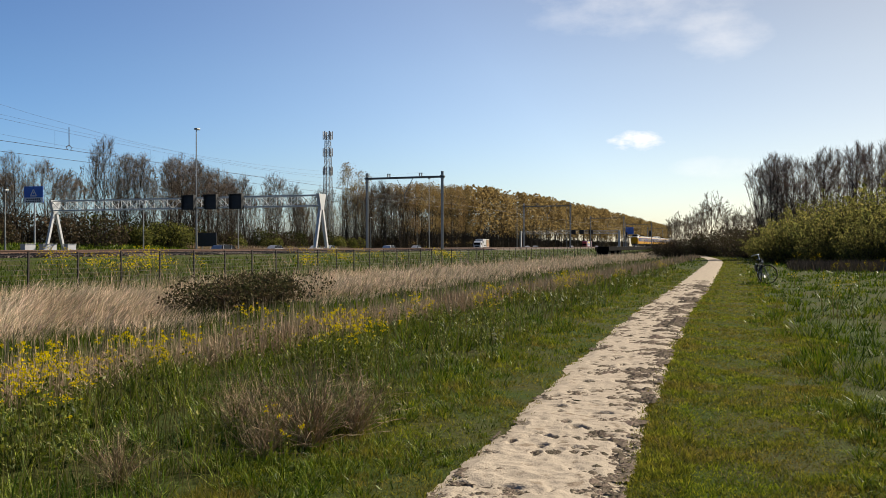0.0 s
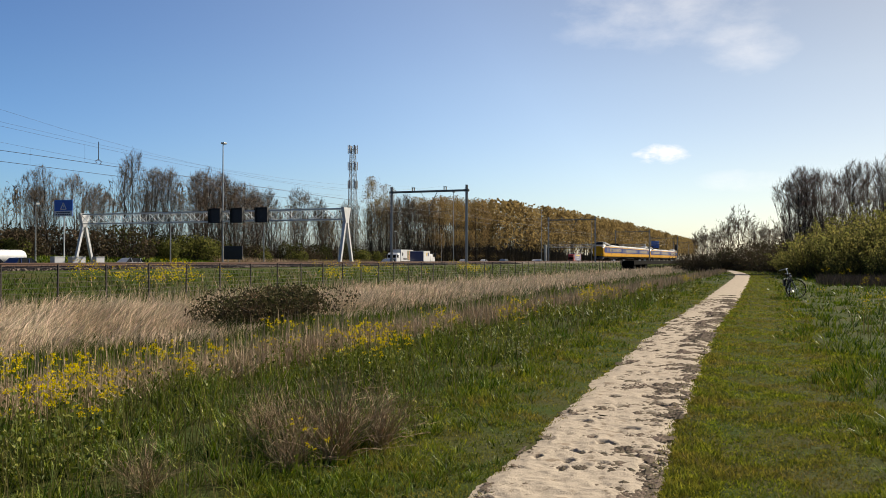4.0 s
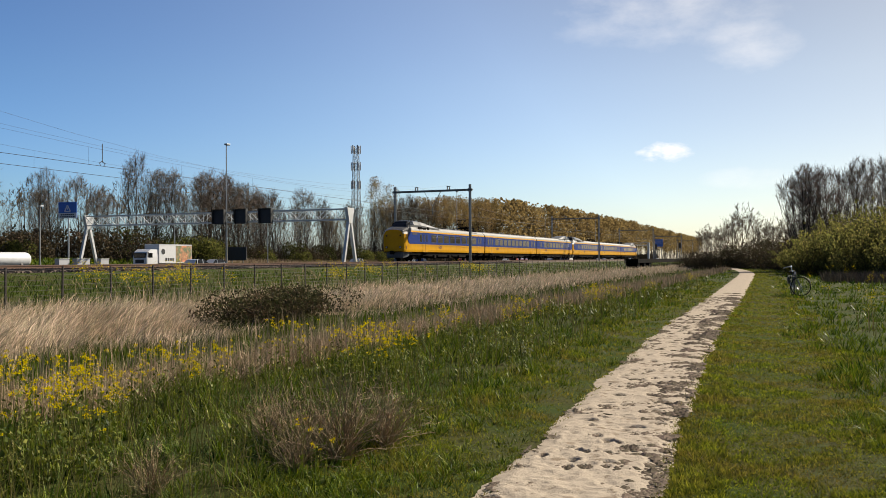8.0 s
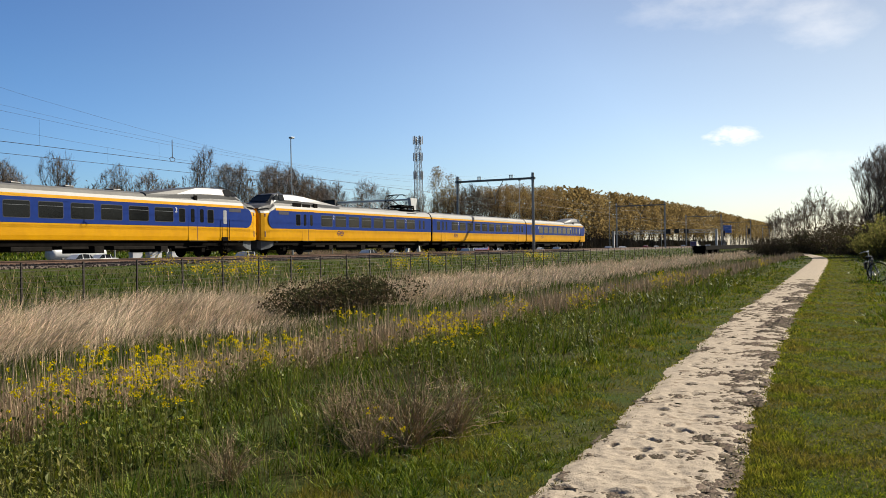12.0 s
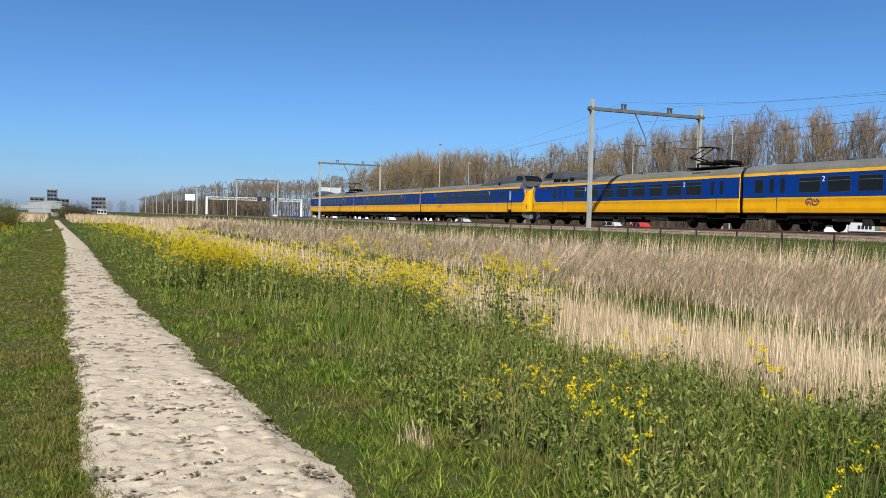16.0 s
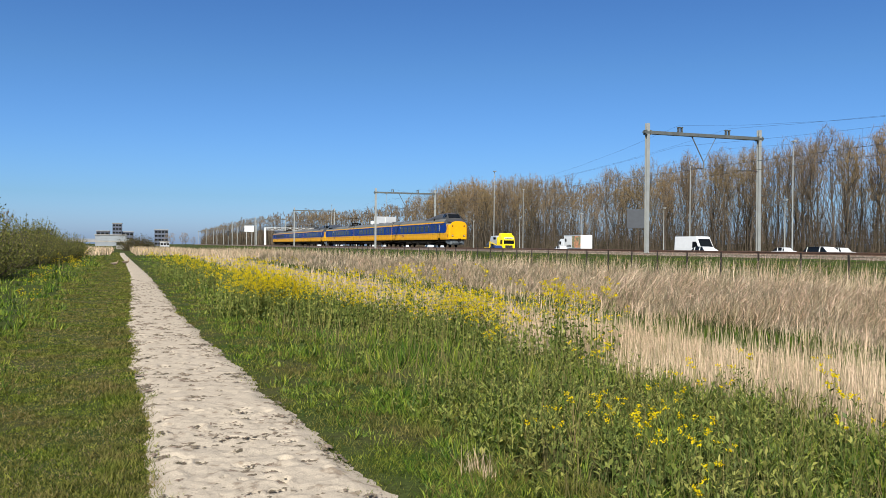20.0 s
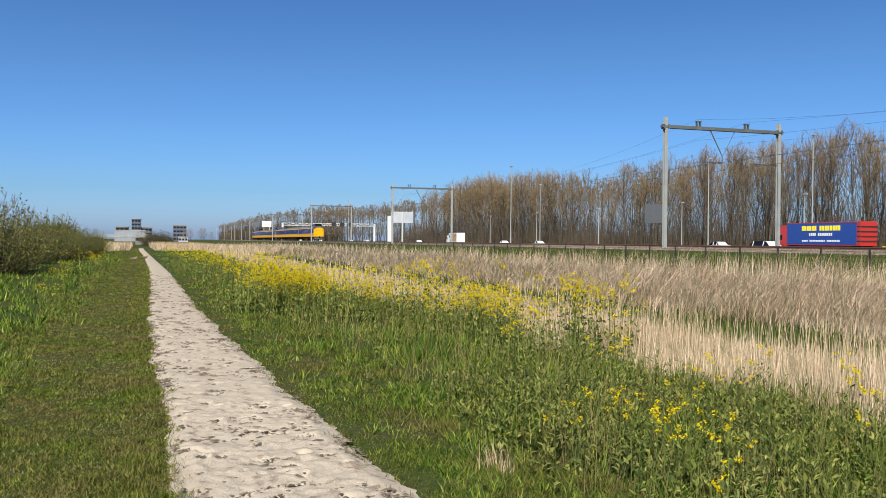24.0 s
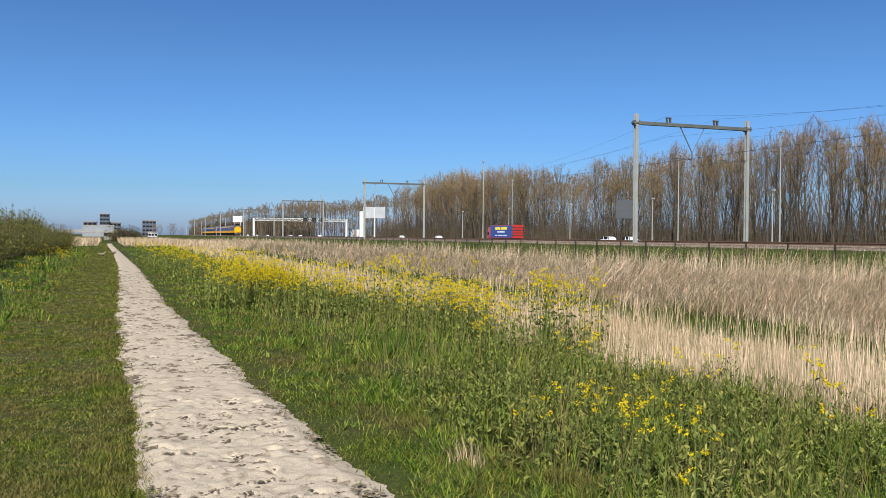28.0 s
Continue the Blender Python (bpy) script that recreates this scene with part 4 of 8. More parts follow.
def rape_mesh(stems, heads, spread, tall):
    """One clump of flowering rape: leafy stems that fork, and round yellow heads of small petals at their ends."""
    sx, sy = rng.normal(0, spread, stems), rng.normal(0, spread, stems)
    h = rng.uniform(0.6, 1.0, stems) * tall
    lean = rng.uniform(0, 0.16, stems)
    a = rng.uniform(0, 2 * np.pi, stems)
    v1, f1 = blades(sx, sy, np.zeros(stems), h, np.full(stems, 0.014), lean, np.zeros(stems), lean_to=a, segments=1)
    n = stems * 16
    k = rng.integers(0, stems, n)
    t = rng.uniform(0.05, 0.85, n) ** 1.3
    v2, f2 = leaves(sx[k] + rng.normal(0, 0.045, n), sy[k] + rng.normal(0, 0.045, n), h[k] * t, rng.uniform(0.02, 0.055, n) * (1.15 - 0.8 * t), 1.6)
    f2t = np.concatenate([f2[:, [0, 1, 2]], f2[:, [0, 2, 3]]])
    per = 3
    k = np.repeat(np.arange(stems), per)
    hx = sx[k] + np.cos(a[k]) * lean[k] * h[k] + rng.normal(0, 0.05, len(k))
    hy = sy[k] + np.sin(a[k]) * lean[k] * h[k] + rng.normal(0, 0.05, len(k))
    hz = h[k] * 0.99 - np.abs(rng.normal(0, 0.08, len(k)))
    v3, f3 = blades(hx, hy, hz - 0.09, np.full(len(k), 0.1), np.full(len(k), 0.007), np.zeros(len(k)), np.zeros(len(k)), segments=1)
    green = joined([(v1, f1), (v2, f2t), (v3, f3)])
    k = np.repeat(np.arange(len(hx)), heads)
    big = rng.uniform(0.6, 1.25, len(hx))[k]
    g = rng.normal(0, 1, (len(k), 3)) * np.array([0.015, 0.015, 0.011])
    yellow = leaves(hx[k] + g[:, 0] * big, hy[k] + g[:, 1] * big, hz[k] + g[:, 2] * big, rng.uniform(0.008, 0.0145, len(k)))
    return mesh_of("greenery", *green, M["weed"]), mesh_of("blossom", *yellow, M["petal"])


def flowers():
    kinds = [rape_mesh(8, 13, 0.12, 1.0), rape_mesh(16, 13, 0.24, 1.05), rape_mesh(4, 13, 0.07, 0.9), rape_mesh(36, 15, 0.36, 1.1)]
    def put(x, y, kind, scale=1.0):
        ob = thing("rapeseed_plant", "clump of yellow flowering rapeseed on green stems", "flower", "rapeseed along the ditch",
                   Matrix.Translation((x, y, float(ground_z(np.float64(x), np.float64(y))))) @ Matrix.Rotation(rng.uniform(0, 6.28), 4, 'Z') @ Matrix.Scale(scale, 4))
        for nm, me in zip(("greenery", "blossom"), kinds[kind]):
            o = new(nm, me)
            o.parent, o["kind"] = ob, "stuff"

    # a dense flowering bush, then the band along the ditch edge to the south
    for x, y, k, s in ((-2.15, -19.9, 3, 1.0), (-2.4, -19.1, 3, 1.08), (-2.75, -18.6, 3, 1.05), (-2.5, -20.5, 3, 1.0), (-2.2, -19.3, 3, 0.9), (-3.05, -24.1, 3, 1.2), (-2.69, -25.0, 3, 1.15), (-2.9, -23.0, 3, 1.1), (-3.13, -18.9, 3, 1.05), (-3.62, -17.0, 3, 1.0), (-4.28, -17.4, 3, 1.05), (-4.61, -16.4, 1, 1.05), (-5.25, -16.1, 3, 1.2), (-5.0, -16.6, 1, 1.2),
                       (-4.37, -11.0, 1, 0.85), (-4.43, -10.0, 1, 0.8), (-5.59, -11.3, 3, 1.1), (-5.41, -10.3, 1, 1.05), (-5.8, -11.0, 1, 1.1), (-4.46, -7.9, 0, 0.8), (-2.73, -5.6, 2, 0.72), (-3.03, -5.26, 0, 0.72),
                       (-2.95, -4.62, 0, 0.75), (-3.39, -4.9, 2, 0.78), (-2.85, -4.0, 2, 0.7), (-3.3, -3.1, 2, 0.75), (-4.1, -6.2, 2, 0.85), (-5.33, -5.8, 2, 0.95), (-4.6, -6.2, 2, 0.9), (-4.54, -4.7, 2, 0.9),
                       (-1.5, -45, 3, 1.1), (-1.9, -38, 3, 1.1), (-2.2, -32, 3, 1.1), (-1.2, -52, 3, 1.1), (-1.7, -41, 3, 1.0), (-2.1, -35, 3, 1.05), (2.1, -20.8, 2, 0.7), (2.5, -22, 0, 0.65), (3.7, -54, 3, 0.8), (3.0, -47, 3, 0.7), (3.4, -36, 1, 0.7), (2.9, -29, 1, 0.7),
                       # facing the line
                       (-5.67, -3.13, 1, 0.85), (-4.62, -2.6, 1, 0.8), (-5.0, -0.82, 1, 0.8), (-5.37, -0.4, 1, 0.85), (-4.74, 0.1, 1, 0.8), (-4.9, -0.1, 0, 0.8), (-5.18, 1.5, 1, 0.8),
                       (-4.93, 1.27, 0, 0.75), (-4.81, 1.8, 0, 0.78), (-4.2, -0.45, 1, 0.72), (-4.4, 0.2, 1, 0.75), (-4.4, -1.1, 2, 0.75), (-5.2, -3.6, 0, 0.8), (-6.1, -2.0, 2, 0.9), (-5.9, 0.9, 2, 0.85),
                       # and to the north
                       (-5.63, 11.3, 1, 0.75), (-5.12, 11.0, 3, 0.7), (-5.43, 10.4, 1, 0.75), (-5.0, 10.2, 1, 0.65), (-5.4, 18.7, 1, 0.8), (-5.13, 16.6, 1, 0.7), (-5.55, 27.9, 3, 0.75), (-5.03, 28.1, 1, 0.75), (-5.42, 25.5, 1, 0.7), (-6.98, 11.4, 1, 0.85), (-6.35, 7.7, 1, 0.8), (-5.85, 8.1, 1, 0.75),
                       (-6.14, 8.0, 0, 0.8), (-5.57, 5.9, 1, 0.75), (-4.98, 5.0, 1, 0.75), (-6.22, 6.1, 1, 0.85), (-5.4, 6.0, 0, 0.75), (-3.15, 5.6, 2, 0.6), (-5.29, 5.4, 0, 0.8), (-6.4, 16.1, 0, 0.85), (-5.77, 15.4, 0, 0.75), (-4.85, 34.8, 1, 0.7), (-4.85, 51.3, 3, 0.7), (-5.3, 4.4, 1, 0.8), (-5.8, 5.1, 1, 0.85), (-6.6, 6.9, 0, 0.85)):
        put(x, y, k, s)
    # more clumps where the flowering is thick
    for _ in range(30):
        y = rng.uniform(-20.5, -12.8)
        put(float(np.interp(y, [-20, -18, -16, -14, -12], [-2.5, -3.1, -4.0, -4.6, -5.3])) - abs(rng.normal(0, 0.4)), y, int(rng.choice([1, 3, 3])), rng.uniform(0.72, 0.95))
    for _ in range(9):
        y = rng.uniform(-52, -26)
        put(float(path_mid(y)) - rng.uniform(2.4, 3.3), y, 1, rng.uniform(0.6, 0.8))
    # the looser band of flowers along the whole ditch edge
    def band(x, y):
        d = side(x, y)
        near_edge = np.interp(y, [-60, -24, -16, -12, 0, 3, 12, 30], [-1.5, -1.7, -2.2, -3.2, -3.4, -2.6, -2.4, -1.8])
        far_edge = np.interp(y, [-60, -24, -14, 0, 10, 40], [-3.6, -4.0, -5.4, -6.2, -4.6, -3.8])
        west = (d < near_edge) & (d > far_edge) & (wobble(x, y, 0.55, 5) + 0.45 * wobble(x, y, 2.0, 3) + 0.15 * (y < -14) - 0.3 * (y > 0) - 0.5 * ((y > -13) & (y < 0)) > 0.5)
        east = (d > 3.4) & (d < 9) & (np.abs(y) > 14) & (wobble(x, y, 0.4, 1) > 0.5)
        return west | east
    x, y, r = scatter(36000, 4.2, 150, where=band)
    n = len(x)
    h = rng.uniform(0.45, 0.95, n)
    v, f = blades(x, y, ground_z(x, y), h, np.maximum(0.008, 0.0011 * r), rng.uniform(0, 0.2, n), np.zeros(n), segments=1)
    stuff("flower_stems", v, f, M["stem"], "thin green stems of wild rapeseed", "stems")
    per = 15
    k = np.repeat(np.arange(n), per)
    s = 0.016 + 0.0012 * r[k]
    v, f = leaves(x[k] + rng.normal(0, 1, n * per) * s, y[k] + rng.normal(0, 1, n * per) * s, ground_z(x[k], y[k]) + h[k] * 0.97 + rng.normal(0, 1, n * per) * s,
                  np.maximum(0.009, 0.0005 * r[k]) * rng.uniform(0.6, 1.3, n * per))
    stuff("wild_rapeseed_flowers", v, f, M["petal"], "scattered yellow rapeseed blossom along the ditch", "flowers")
    # yellow blossom on the railway bank
    n = 2300
    y = rng.uniform(18, 80, n)
    x = rng.uniform(-30, -26, n)
    keep = wobble(x * 0.5, y, 0.33, 2) + 0.5 * wobble(x, y, 1.4, 5) > 0.3
    x, y = x[keep], y[keep]
    k = np.repeat(np.arange(len(x)), 6)
    v, f = leaves(x[k] + rng.normal(0, 0.1, len(k)), y[k] + rng.normal(0, 0.1, len(k)), ground_z(x[k], y[k]) + rng.uniform(0.4, 0.95, len(k)), rng.uniform(0.025, 0.05, len(k)))
    stuff("bank_blossom", v, f, M["petal"], "yellow blossom on the railway bank", "flowers")


flowers()

# ---- railway ----
NEAR_TRACK, FAR_TRACK = -35.2, -39.15
NEAR_POST, FAR_POST = -32.59, -41.9
LINE = (-620, 640)


def railway():
    y0, y1 = LINE
    ys = np.arange(y0, y1 + 1, 5.0)
    prof = [(-44.2, 0.55), (-42.3, 1.16), (-41.0, 1.22), (-33.4, 1.22), (-32.2, 1.18), (-31.0, 0.95)]
    V, F = [], []
    for y in ys:
        V += [(px, y, pz + 0.02 * math.sin(y * 0.7 + i)) for i, (px, pz) in enumerate(prof)]
    n = len(prof)
    for k in range(len(ys) - 1):
        for i in range(n - 1):
            a = k * n + i
            F.append((a, a + 1, a + n + 1, a + n))
    stuff("ballast_bed", V, F, M["ballast"], "grey-brown crushed stone railway ballast", "ballast", kind="structure")
    # loose stones on the near shoulder
    m = 26000
    y = rng.uniform(-75, 110, m)
    x = rng.uniform(-33.9, -31.4, m)
    z = np.interp(x, [-33.4, -32.2, -31.0], [1.22, 1.18, 0.95]) + 0.01
    s = rng.uniform(0.035, 0.09, m)
    base = np.array([(1, 0, -0.3), (-0.5, 0.87, -0.3), (-0.5, -0.87, -0.3), (0, 0, 0.8)], float)
    v = np.stack([x, y, z], 1)[:, None] + base[None] * rng.uniform(0.6, 1.3, (m, 4, 1)) * s[:, None, None]
    f = (np.arange(m)[:, None, None] * 4 + np.array([(0, 1, 3), (1, 2, 3), (2, 0, 3)])[None]).reshape(-1, 3)
    stuff("ballast_stones", v.reshape(-1, 3), f, M["ballast"], "loose grey-brown ballast stones", "stones")
    # sleepers, all in one mesh
    V, F = [], []
    cube = [(0, 1, 3, 2), (4, 6, 7, 5), (0, 4, 5, 1), (2, 3, 7, 6), (0, 2, 6, 4), (1, 5, 7, 3)]
    for cx in (NEAR_TRACK, FAR_TRACK):
        for y in np.arange(-160, 200, 0.6):
            a = len(V)
            V += [(cx + sx * 1.28, y + sy * 0.13, 1.13 + sz * 0.12) for sx in (-1, 1) for sy in (-1, 1) for sz in (0, 1)]
            F += [tuple(a + i for i in q) for q in cube]
    stuff("sleepers", V, F, M["sleeper"], "concrete sleepers in the ballast", "sleepers")
    # rails
    shape = [(-0.07, 0), (0.07, 0), (0.07, 0.02), (0.012, 0.04), (0.012, 0.125), (0.036, 0.135), (0.036, 0.165), (-0.036, 0.165), (-0.036, 0.135), (-0.012, 0.125), (-0.012, 0.04), (-0.07, 0.02)]
    for cx in (NEAR_TRACK, FAR_TRACK):
        for sgn in (-1, 1):
            bm = bmesh.new()
            loft(bm, [[(cx + sgn * 0.75 + px, y, RAIL_TOP - 0.165 + pz) for px, pz in shape] for y in LINE], mat_of=lambda i: 1 if i == 6 else 0)
            tagged(part("rail", bm, [M["rail"], M["rail_head"]]), "rusty steel railway rail with a worn head", "rail", "rails of the double track", "structure")


railway()
PORTALS = (-560.0, -486.5, -413.5, -340.5, -268.0, -195.5, -123.0, -50.7, 20.9, 91.0, 165.1, 241.6, 315, 388, 461, 534, 607)
WIRE_Z = RAIL_TOP + 5.5
BEAM_Z = 9.47


def portal():
    ob = thing("catenary_portal", "galvanised steel overhead-line portal with two posts and a crossbeam", "catenary portal", "portals over the tracks")
    w = NEAR_POST - FAR_POST
    for i, x in enumerate((0, -w)):
        bm = bmesh.new()
        for dy in (-0.11, 0.11):
            box(bm, x - 0.12, x + 0.12, dy - 0.012, dy + 0.012, 0.95, 10.1)
        box(bm, x - 0.012, x + 0.012, -0.11, 0.11, 0.95, 10.1)
        p = part("post", bm, M["galv"], ob)
        bm = bmesh.new()
        box(bm, x - 0.4, x + 0.4, -0.4, 0.4, 0.55, 1.12, 0.05)
        part("footing", bm, M["concrete"], p, "grey concrete footing block")
        bm = bmesh.new()
        for sx in (-0.17, 0.17):
            box(bm, x + sx - 0.04, x + sx + 0.04, -0.2, 0.2, BEAM_Z - 0.16, BEAM_Z + 0.16)
        box(bm, x - 0.3, x + 0.3, -0.16, 0.16, BEAM_Z - 0.05, BEAM_Z + 0.07)
        part("clamp", bm, M["beam"], p)
    bm = bmesh.new()
    for dy in (-0.13, 0.13):
        box(bm, -w + 0.2, -0.2, dy - 0.035, dy + 0.035, BEAM_Z - 0.11, BEAM_Z + 0.11)
    for k in range(9):
        x = -w + 0.6 + k * (w - 1.2) / 8
        box(bm, x - 0.05, x + 0.05, -0.13, 0.13, BEAM_Z + 0.05, BEAM_Z + 0.1)
    part("crossbeam", bm, M["beam"], ob)
    for x in (NEAR_TRACK - NEAR_POST, FAR_TRACK - NEAR_POST):
        bm = bmesh.new()
        box(bm, x - 0.16, x - 0.1, -0.1, 0.1, BEAM_Z + 0.1, BEAM_Z + 0.5)
        box(bm, x + 0.1, x + 0.16, -0.1, 0.1, BEAM_Z + 0.1, BEAM_Z + 0.5)
        box(bm, x - 0.2, x + 0.2, -0.1, 0.1, BEAM_Z + 0.44, BEAM_Z + 0.5)
        part("wire_bracket", bm, M["beam"], ob)
    mid = (NEAR_TRACK + FAR_TRACK) / 2 - NEAR_POST
    bm = bmesh.new()
    rod(bm, (mid + 1.0, 0, BEAM_Z - 0.1), (mid, 0, 7.6), 0.045, n=6)
    rod(bm, (mid - 1.0, 0, BEAM_Z - 0.1), (mid, 0, 7.6), 0.025, n=6)
    rod(bm, (mid, 0, 7.65), (mid, 0, 6.75), 0.05, n=6)
    part("hanger", bm, M["beam"], ob)
    for x0, x1 in ((mid, NEAR_TRACK - NEAR_POST + 0.2), (-w + 0.1, FAR_TRACK - NEAR_POST - 0.3)):
        bm = bmesh.new()
        rod(bm, (x0, 0, WIRE_Z + 0.25), (x1, 0.1, WIRE_Z + 0.25), 0.02, n=6)
        rod(bm, (x1, 0.1, WIRE_Z + 0.25), (x1 + 0.25 * (1 if x1 > x0 else -1), 0.1, WIRE_Z + 0.02), 0.015, n=6)
        part("registration_arm", bm, M["wire"], ob)
        bm = bmesh.new()
        dr = 1 if x1 > x0 else -1
        for k in range(4):
            rod(bm, (x0 + dr * (0.1 + k * 0.06), 0, WIRE_Z + 0.25), (x0 + dr * (0.13 + k * 0.06), 0, WIRE_Z + 0.25), 0.06, n=8)
        part("insulator", bm, M["porcelain"], ob)
    return ob


first = portal()
first.matrix_basis = pose(NEAR_POST, PORTALS[0], 0)
for y in PORTALS[1:]:
    copy_thing(first, pose(NEAR_POST, y, 0))


def wires():
    lines = []
    for cx, nm in ((NEAR_TRACK, "near"), (FAR_TRACK, "far")):
        runs = []
        bm = bmesh.new()
        for a, b in zip(PORTALS, PORTALS[1:]):
            steps = 14
            hang = lambda s: WIRE_Z + 1.75 - 1.15 * 4 * s * (1 - s)
            for k in range(steps):
                s0, s1 = k / steps, (k + 1) / steps
                rod(bm, (cx, a + (b - a) * s0, hang(s0)), (cx, a + (b - a) * s1, hang(s1)), 0.0055, n=4, caps=False)
            for dx in (-0.03, 0.03):
                rod(bm, (cx + dx, a, WIRE_Z), (cx + dx, b, WIRE_Z), 0.0085, n=4, caps=False)
            for k in range(1, 9):
                s = k / 9
                rod(bm, (cx, a + (b - a) * s, WIRE_Z), (cx, a + (b - a) * s, hang(s)), 0.004, n=3, caps=False)
        lines.append(tagged(part("overhead_line", bm, M["wire"]), "thin dark contact and catenary wires with droppers", "overhead wire", "overhead lines", "structure"))
    bm = bmesh.new()
    for x, z0, sag in ((NEAR_TRACK + 0.1, BEAM_Z + 0.6, 2.5), (FAR_TRACK - 0.1, BEAM_Z + 0.6, 1.6)):
        for a, b in zip(PORTALS, PORTALS[1:]):
            for k in range(10):
                s0, s1 = k / 10, (k + 1) / 10
                rod(bm, (x, a + (b - a) * s0, z0 - sag * 4 * s0 * (1 - s0)), (x, a + (b - a) * s1, z0 - sag * 4 * s1 * (1 - s1)), 0.005, n=4, caps=False)
    tagged(part("feeder_lines", bm, M["wire"]), "thin dark feeder wires above the portals", "overhead wire", kind="structure")
    # the section point between two portals
    bm = bmesh.new()
    rod(bm, (NEAR_TRACK, 37.5, WIRE_Z + 0.2), (NEAR_TRACK, 37.5, WIRE_Z + 1.25), 0.022, n=6)
    for sgn in (-1, 1):
        rod(bm, (NEAR_TRACK, 37.5, WIRE_Z + 0.28), (NEAR_TRACK, 37.5 + sgn * 0.22, WIRE_Z + 0.15), 0.02, n=6)
        rod(bm, (NEAR_TRACK, 37.5 + sgn * 0.22, WIRE_Z + 0.15), (NEAR_TRACK, 37.5 + sgn * 0.1, WIRE_Z), 0.016, n=6)
    part("section_insulator", bm, M["wire"], lines[0])


wires()


def track_fence():
    ob = thing("wire_fence", "dark steel post and wire fence along the railway bank", "fence")
    ob["kind"] = "structure"
    bm = bmesh.new()
    box(bm, -0.028, 0.028, -0.028, 0.028, -0.4, 1.40)
    post = part("fence_post", bm, M["fence"], ob)
    post.matrix_basis = pose(-25, -180.35, 0)
    for k in range(1, 178):
        again(post, ob, pose(-25 + 0.03 * math.sin(k * 7.3), -180.35 + 2.5 * k, 0.02 * math.sin(k * 3.1), 0.6 * math.sin(k * 5.1), 0.6 * math.cos(k * 2.3)))
    for k in range(7):
        bm = bmesh.new()
        z = 0.18 + k * 0.185
        r = 0.006
        rod(bm, (-24.96, -182, z), (-24.96, 263, z), r, n=4)
        part("fence_wire", bm, M["fence"], ob)


track_fence()


# ---- the train ----
def side_panel(bm, x, outline, depth):
    s = 1 if x > 0 else -1
    pts = [(x, y, z) for y, z in outline]
    return plate(bm, pts if s > 0 else pts[::-1], depth, (s, 0, 0))


CAR_L = 27.3
SET_L = 80.95
HALF = 1.41
SIDE = [(1.30, 1.02), (1.38, 1.06), (HALF, 1.30), (HALF, 1.93), (HALF, 3.24), (1.39, 3.41), (1.30, 3.60), (1.08, 3.80), (0.70, 3.93), (0.0, 3.99)]
RING = [(x, z) for x, z in SIDE] + [(-x, z) for x, z in SIDE[-2::-1]]


def ring_at(y, sx, z_low=1.02, sz=1.0):
    return [(x * sx, y, z_low + (z - 1.02) * sz) for x, z in RING]


def shell_mat(i):
    n = len(RING)
    k = i if i < len(SIDE) - 1 else n - 2 - i
    if i == n - 1:
        return 2
    return 0 if k < 5 else 1


def bogie(parent, y, driving):
    bm = bmesh.new()
    for s in (-1, 1):
        box(bm, s * 1.02 - 0.07, s * 1.02 + 0.07, y - 1.75, y + 1.75, 0.42, 0.66, 0.03)
        for wy in (-1.25, 1.25):
            box(bm, s * 1.05 - 0.09, s * 1.05 + 0.09, y + wy - 0.17, y + wy + 0.17, 0.30, 0.62, 0.03)
        box(bm, s * 1.16 - 0.1, s * 1.16 + 0.1, y - 0.35, y + 0.35, 0.66, 1.02, 0.04)
        rod(bm, (s * 1.15, y - 0.9, 0.95), (s * 1.15, y - 0.9, 0.5), 0.07, n=8)
        rod(bm, (s * 1.15, y + 0.9, 0.95), (s * 1.15, y + 0.9, 0.5), 0.07, n=8)
    box(bm, -1.0, 1.0, y - 0.3, y + 0.3, 0.45, 0.75)
    b = part("bogie", bm, M["under"], parent)
    return b


def wheelset(parent, y):
    bm = bmesh.new()
    rod(bm, (-1.0, y, 0.46), (1.0, y, 0.46), 0.08, n=8)
    for s in (-1, 1):
        rod(bm, (s * 0.70, y, 0.46), (s * 0.83, y, 0.46), 0.46, n=20)
    return part("wheelset", bm, M["under"], parent)


def logo_piece(bm, x, y, z, size):
    """An abstract two-arrow mark in plain bars."""
    s = 1 if x > 0 else -1
    for k in (-1, 1):
        for (ay, az), (by, bz) in (((-0.5, 0), (-0.30, 0.17)), ((-0.5, 0), (-0.30, -0.17)), ((-0.30, 0.17), (-0.06, 0.17)), ((-0.06, 0.17), (0.0, 0.0)), ((-0.36, -0.02), (-0.16, -0.02)), ((-0.16, -0.02), (-0.10, -0.17))):
            bar(bm, (x, y + k * ay * size, z + k * az * size), (x, y + k * by * size, z + k * bz * size), 0.006, 0.06 * size)


def digit(txt, size, mt, parent, m, label):
    cu = bpy.data.curves.new("number", 'FONT')
    cu.body, cu.size, cu.extrude, cu.align_x = txt, size, 0.002, 'CENTER'
    tmp = bpy.data.objects.new("tmp", cu)
    me = bpy.data.meshes.new_from_object(tmp)
    bpy.data.objects.remove(tmp)
    bpy.data.curves.remove(cu)
    me.materials.clear()
    me.materials.append(mt)
    ob = new("class_number", me)
    ob.parent, ob.matrix_basis = parent, m
    ob["label"] = label
    return ob


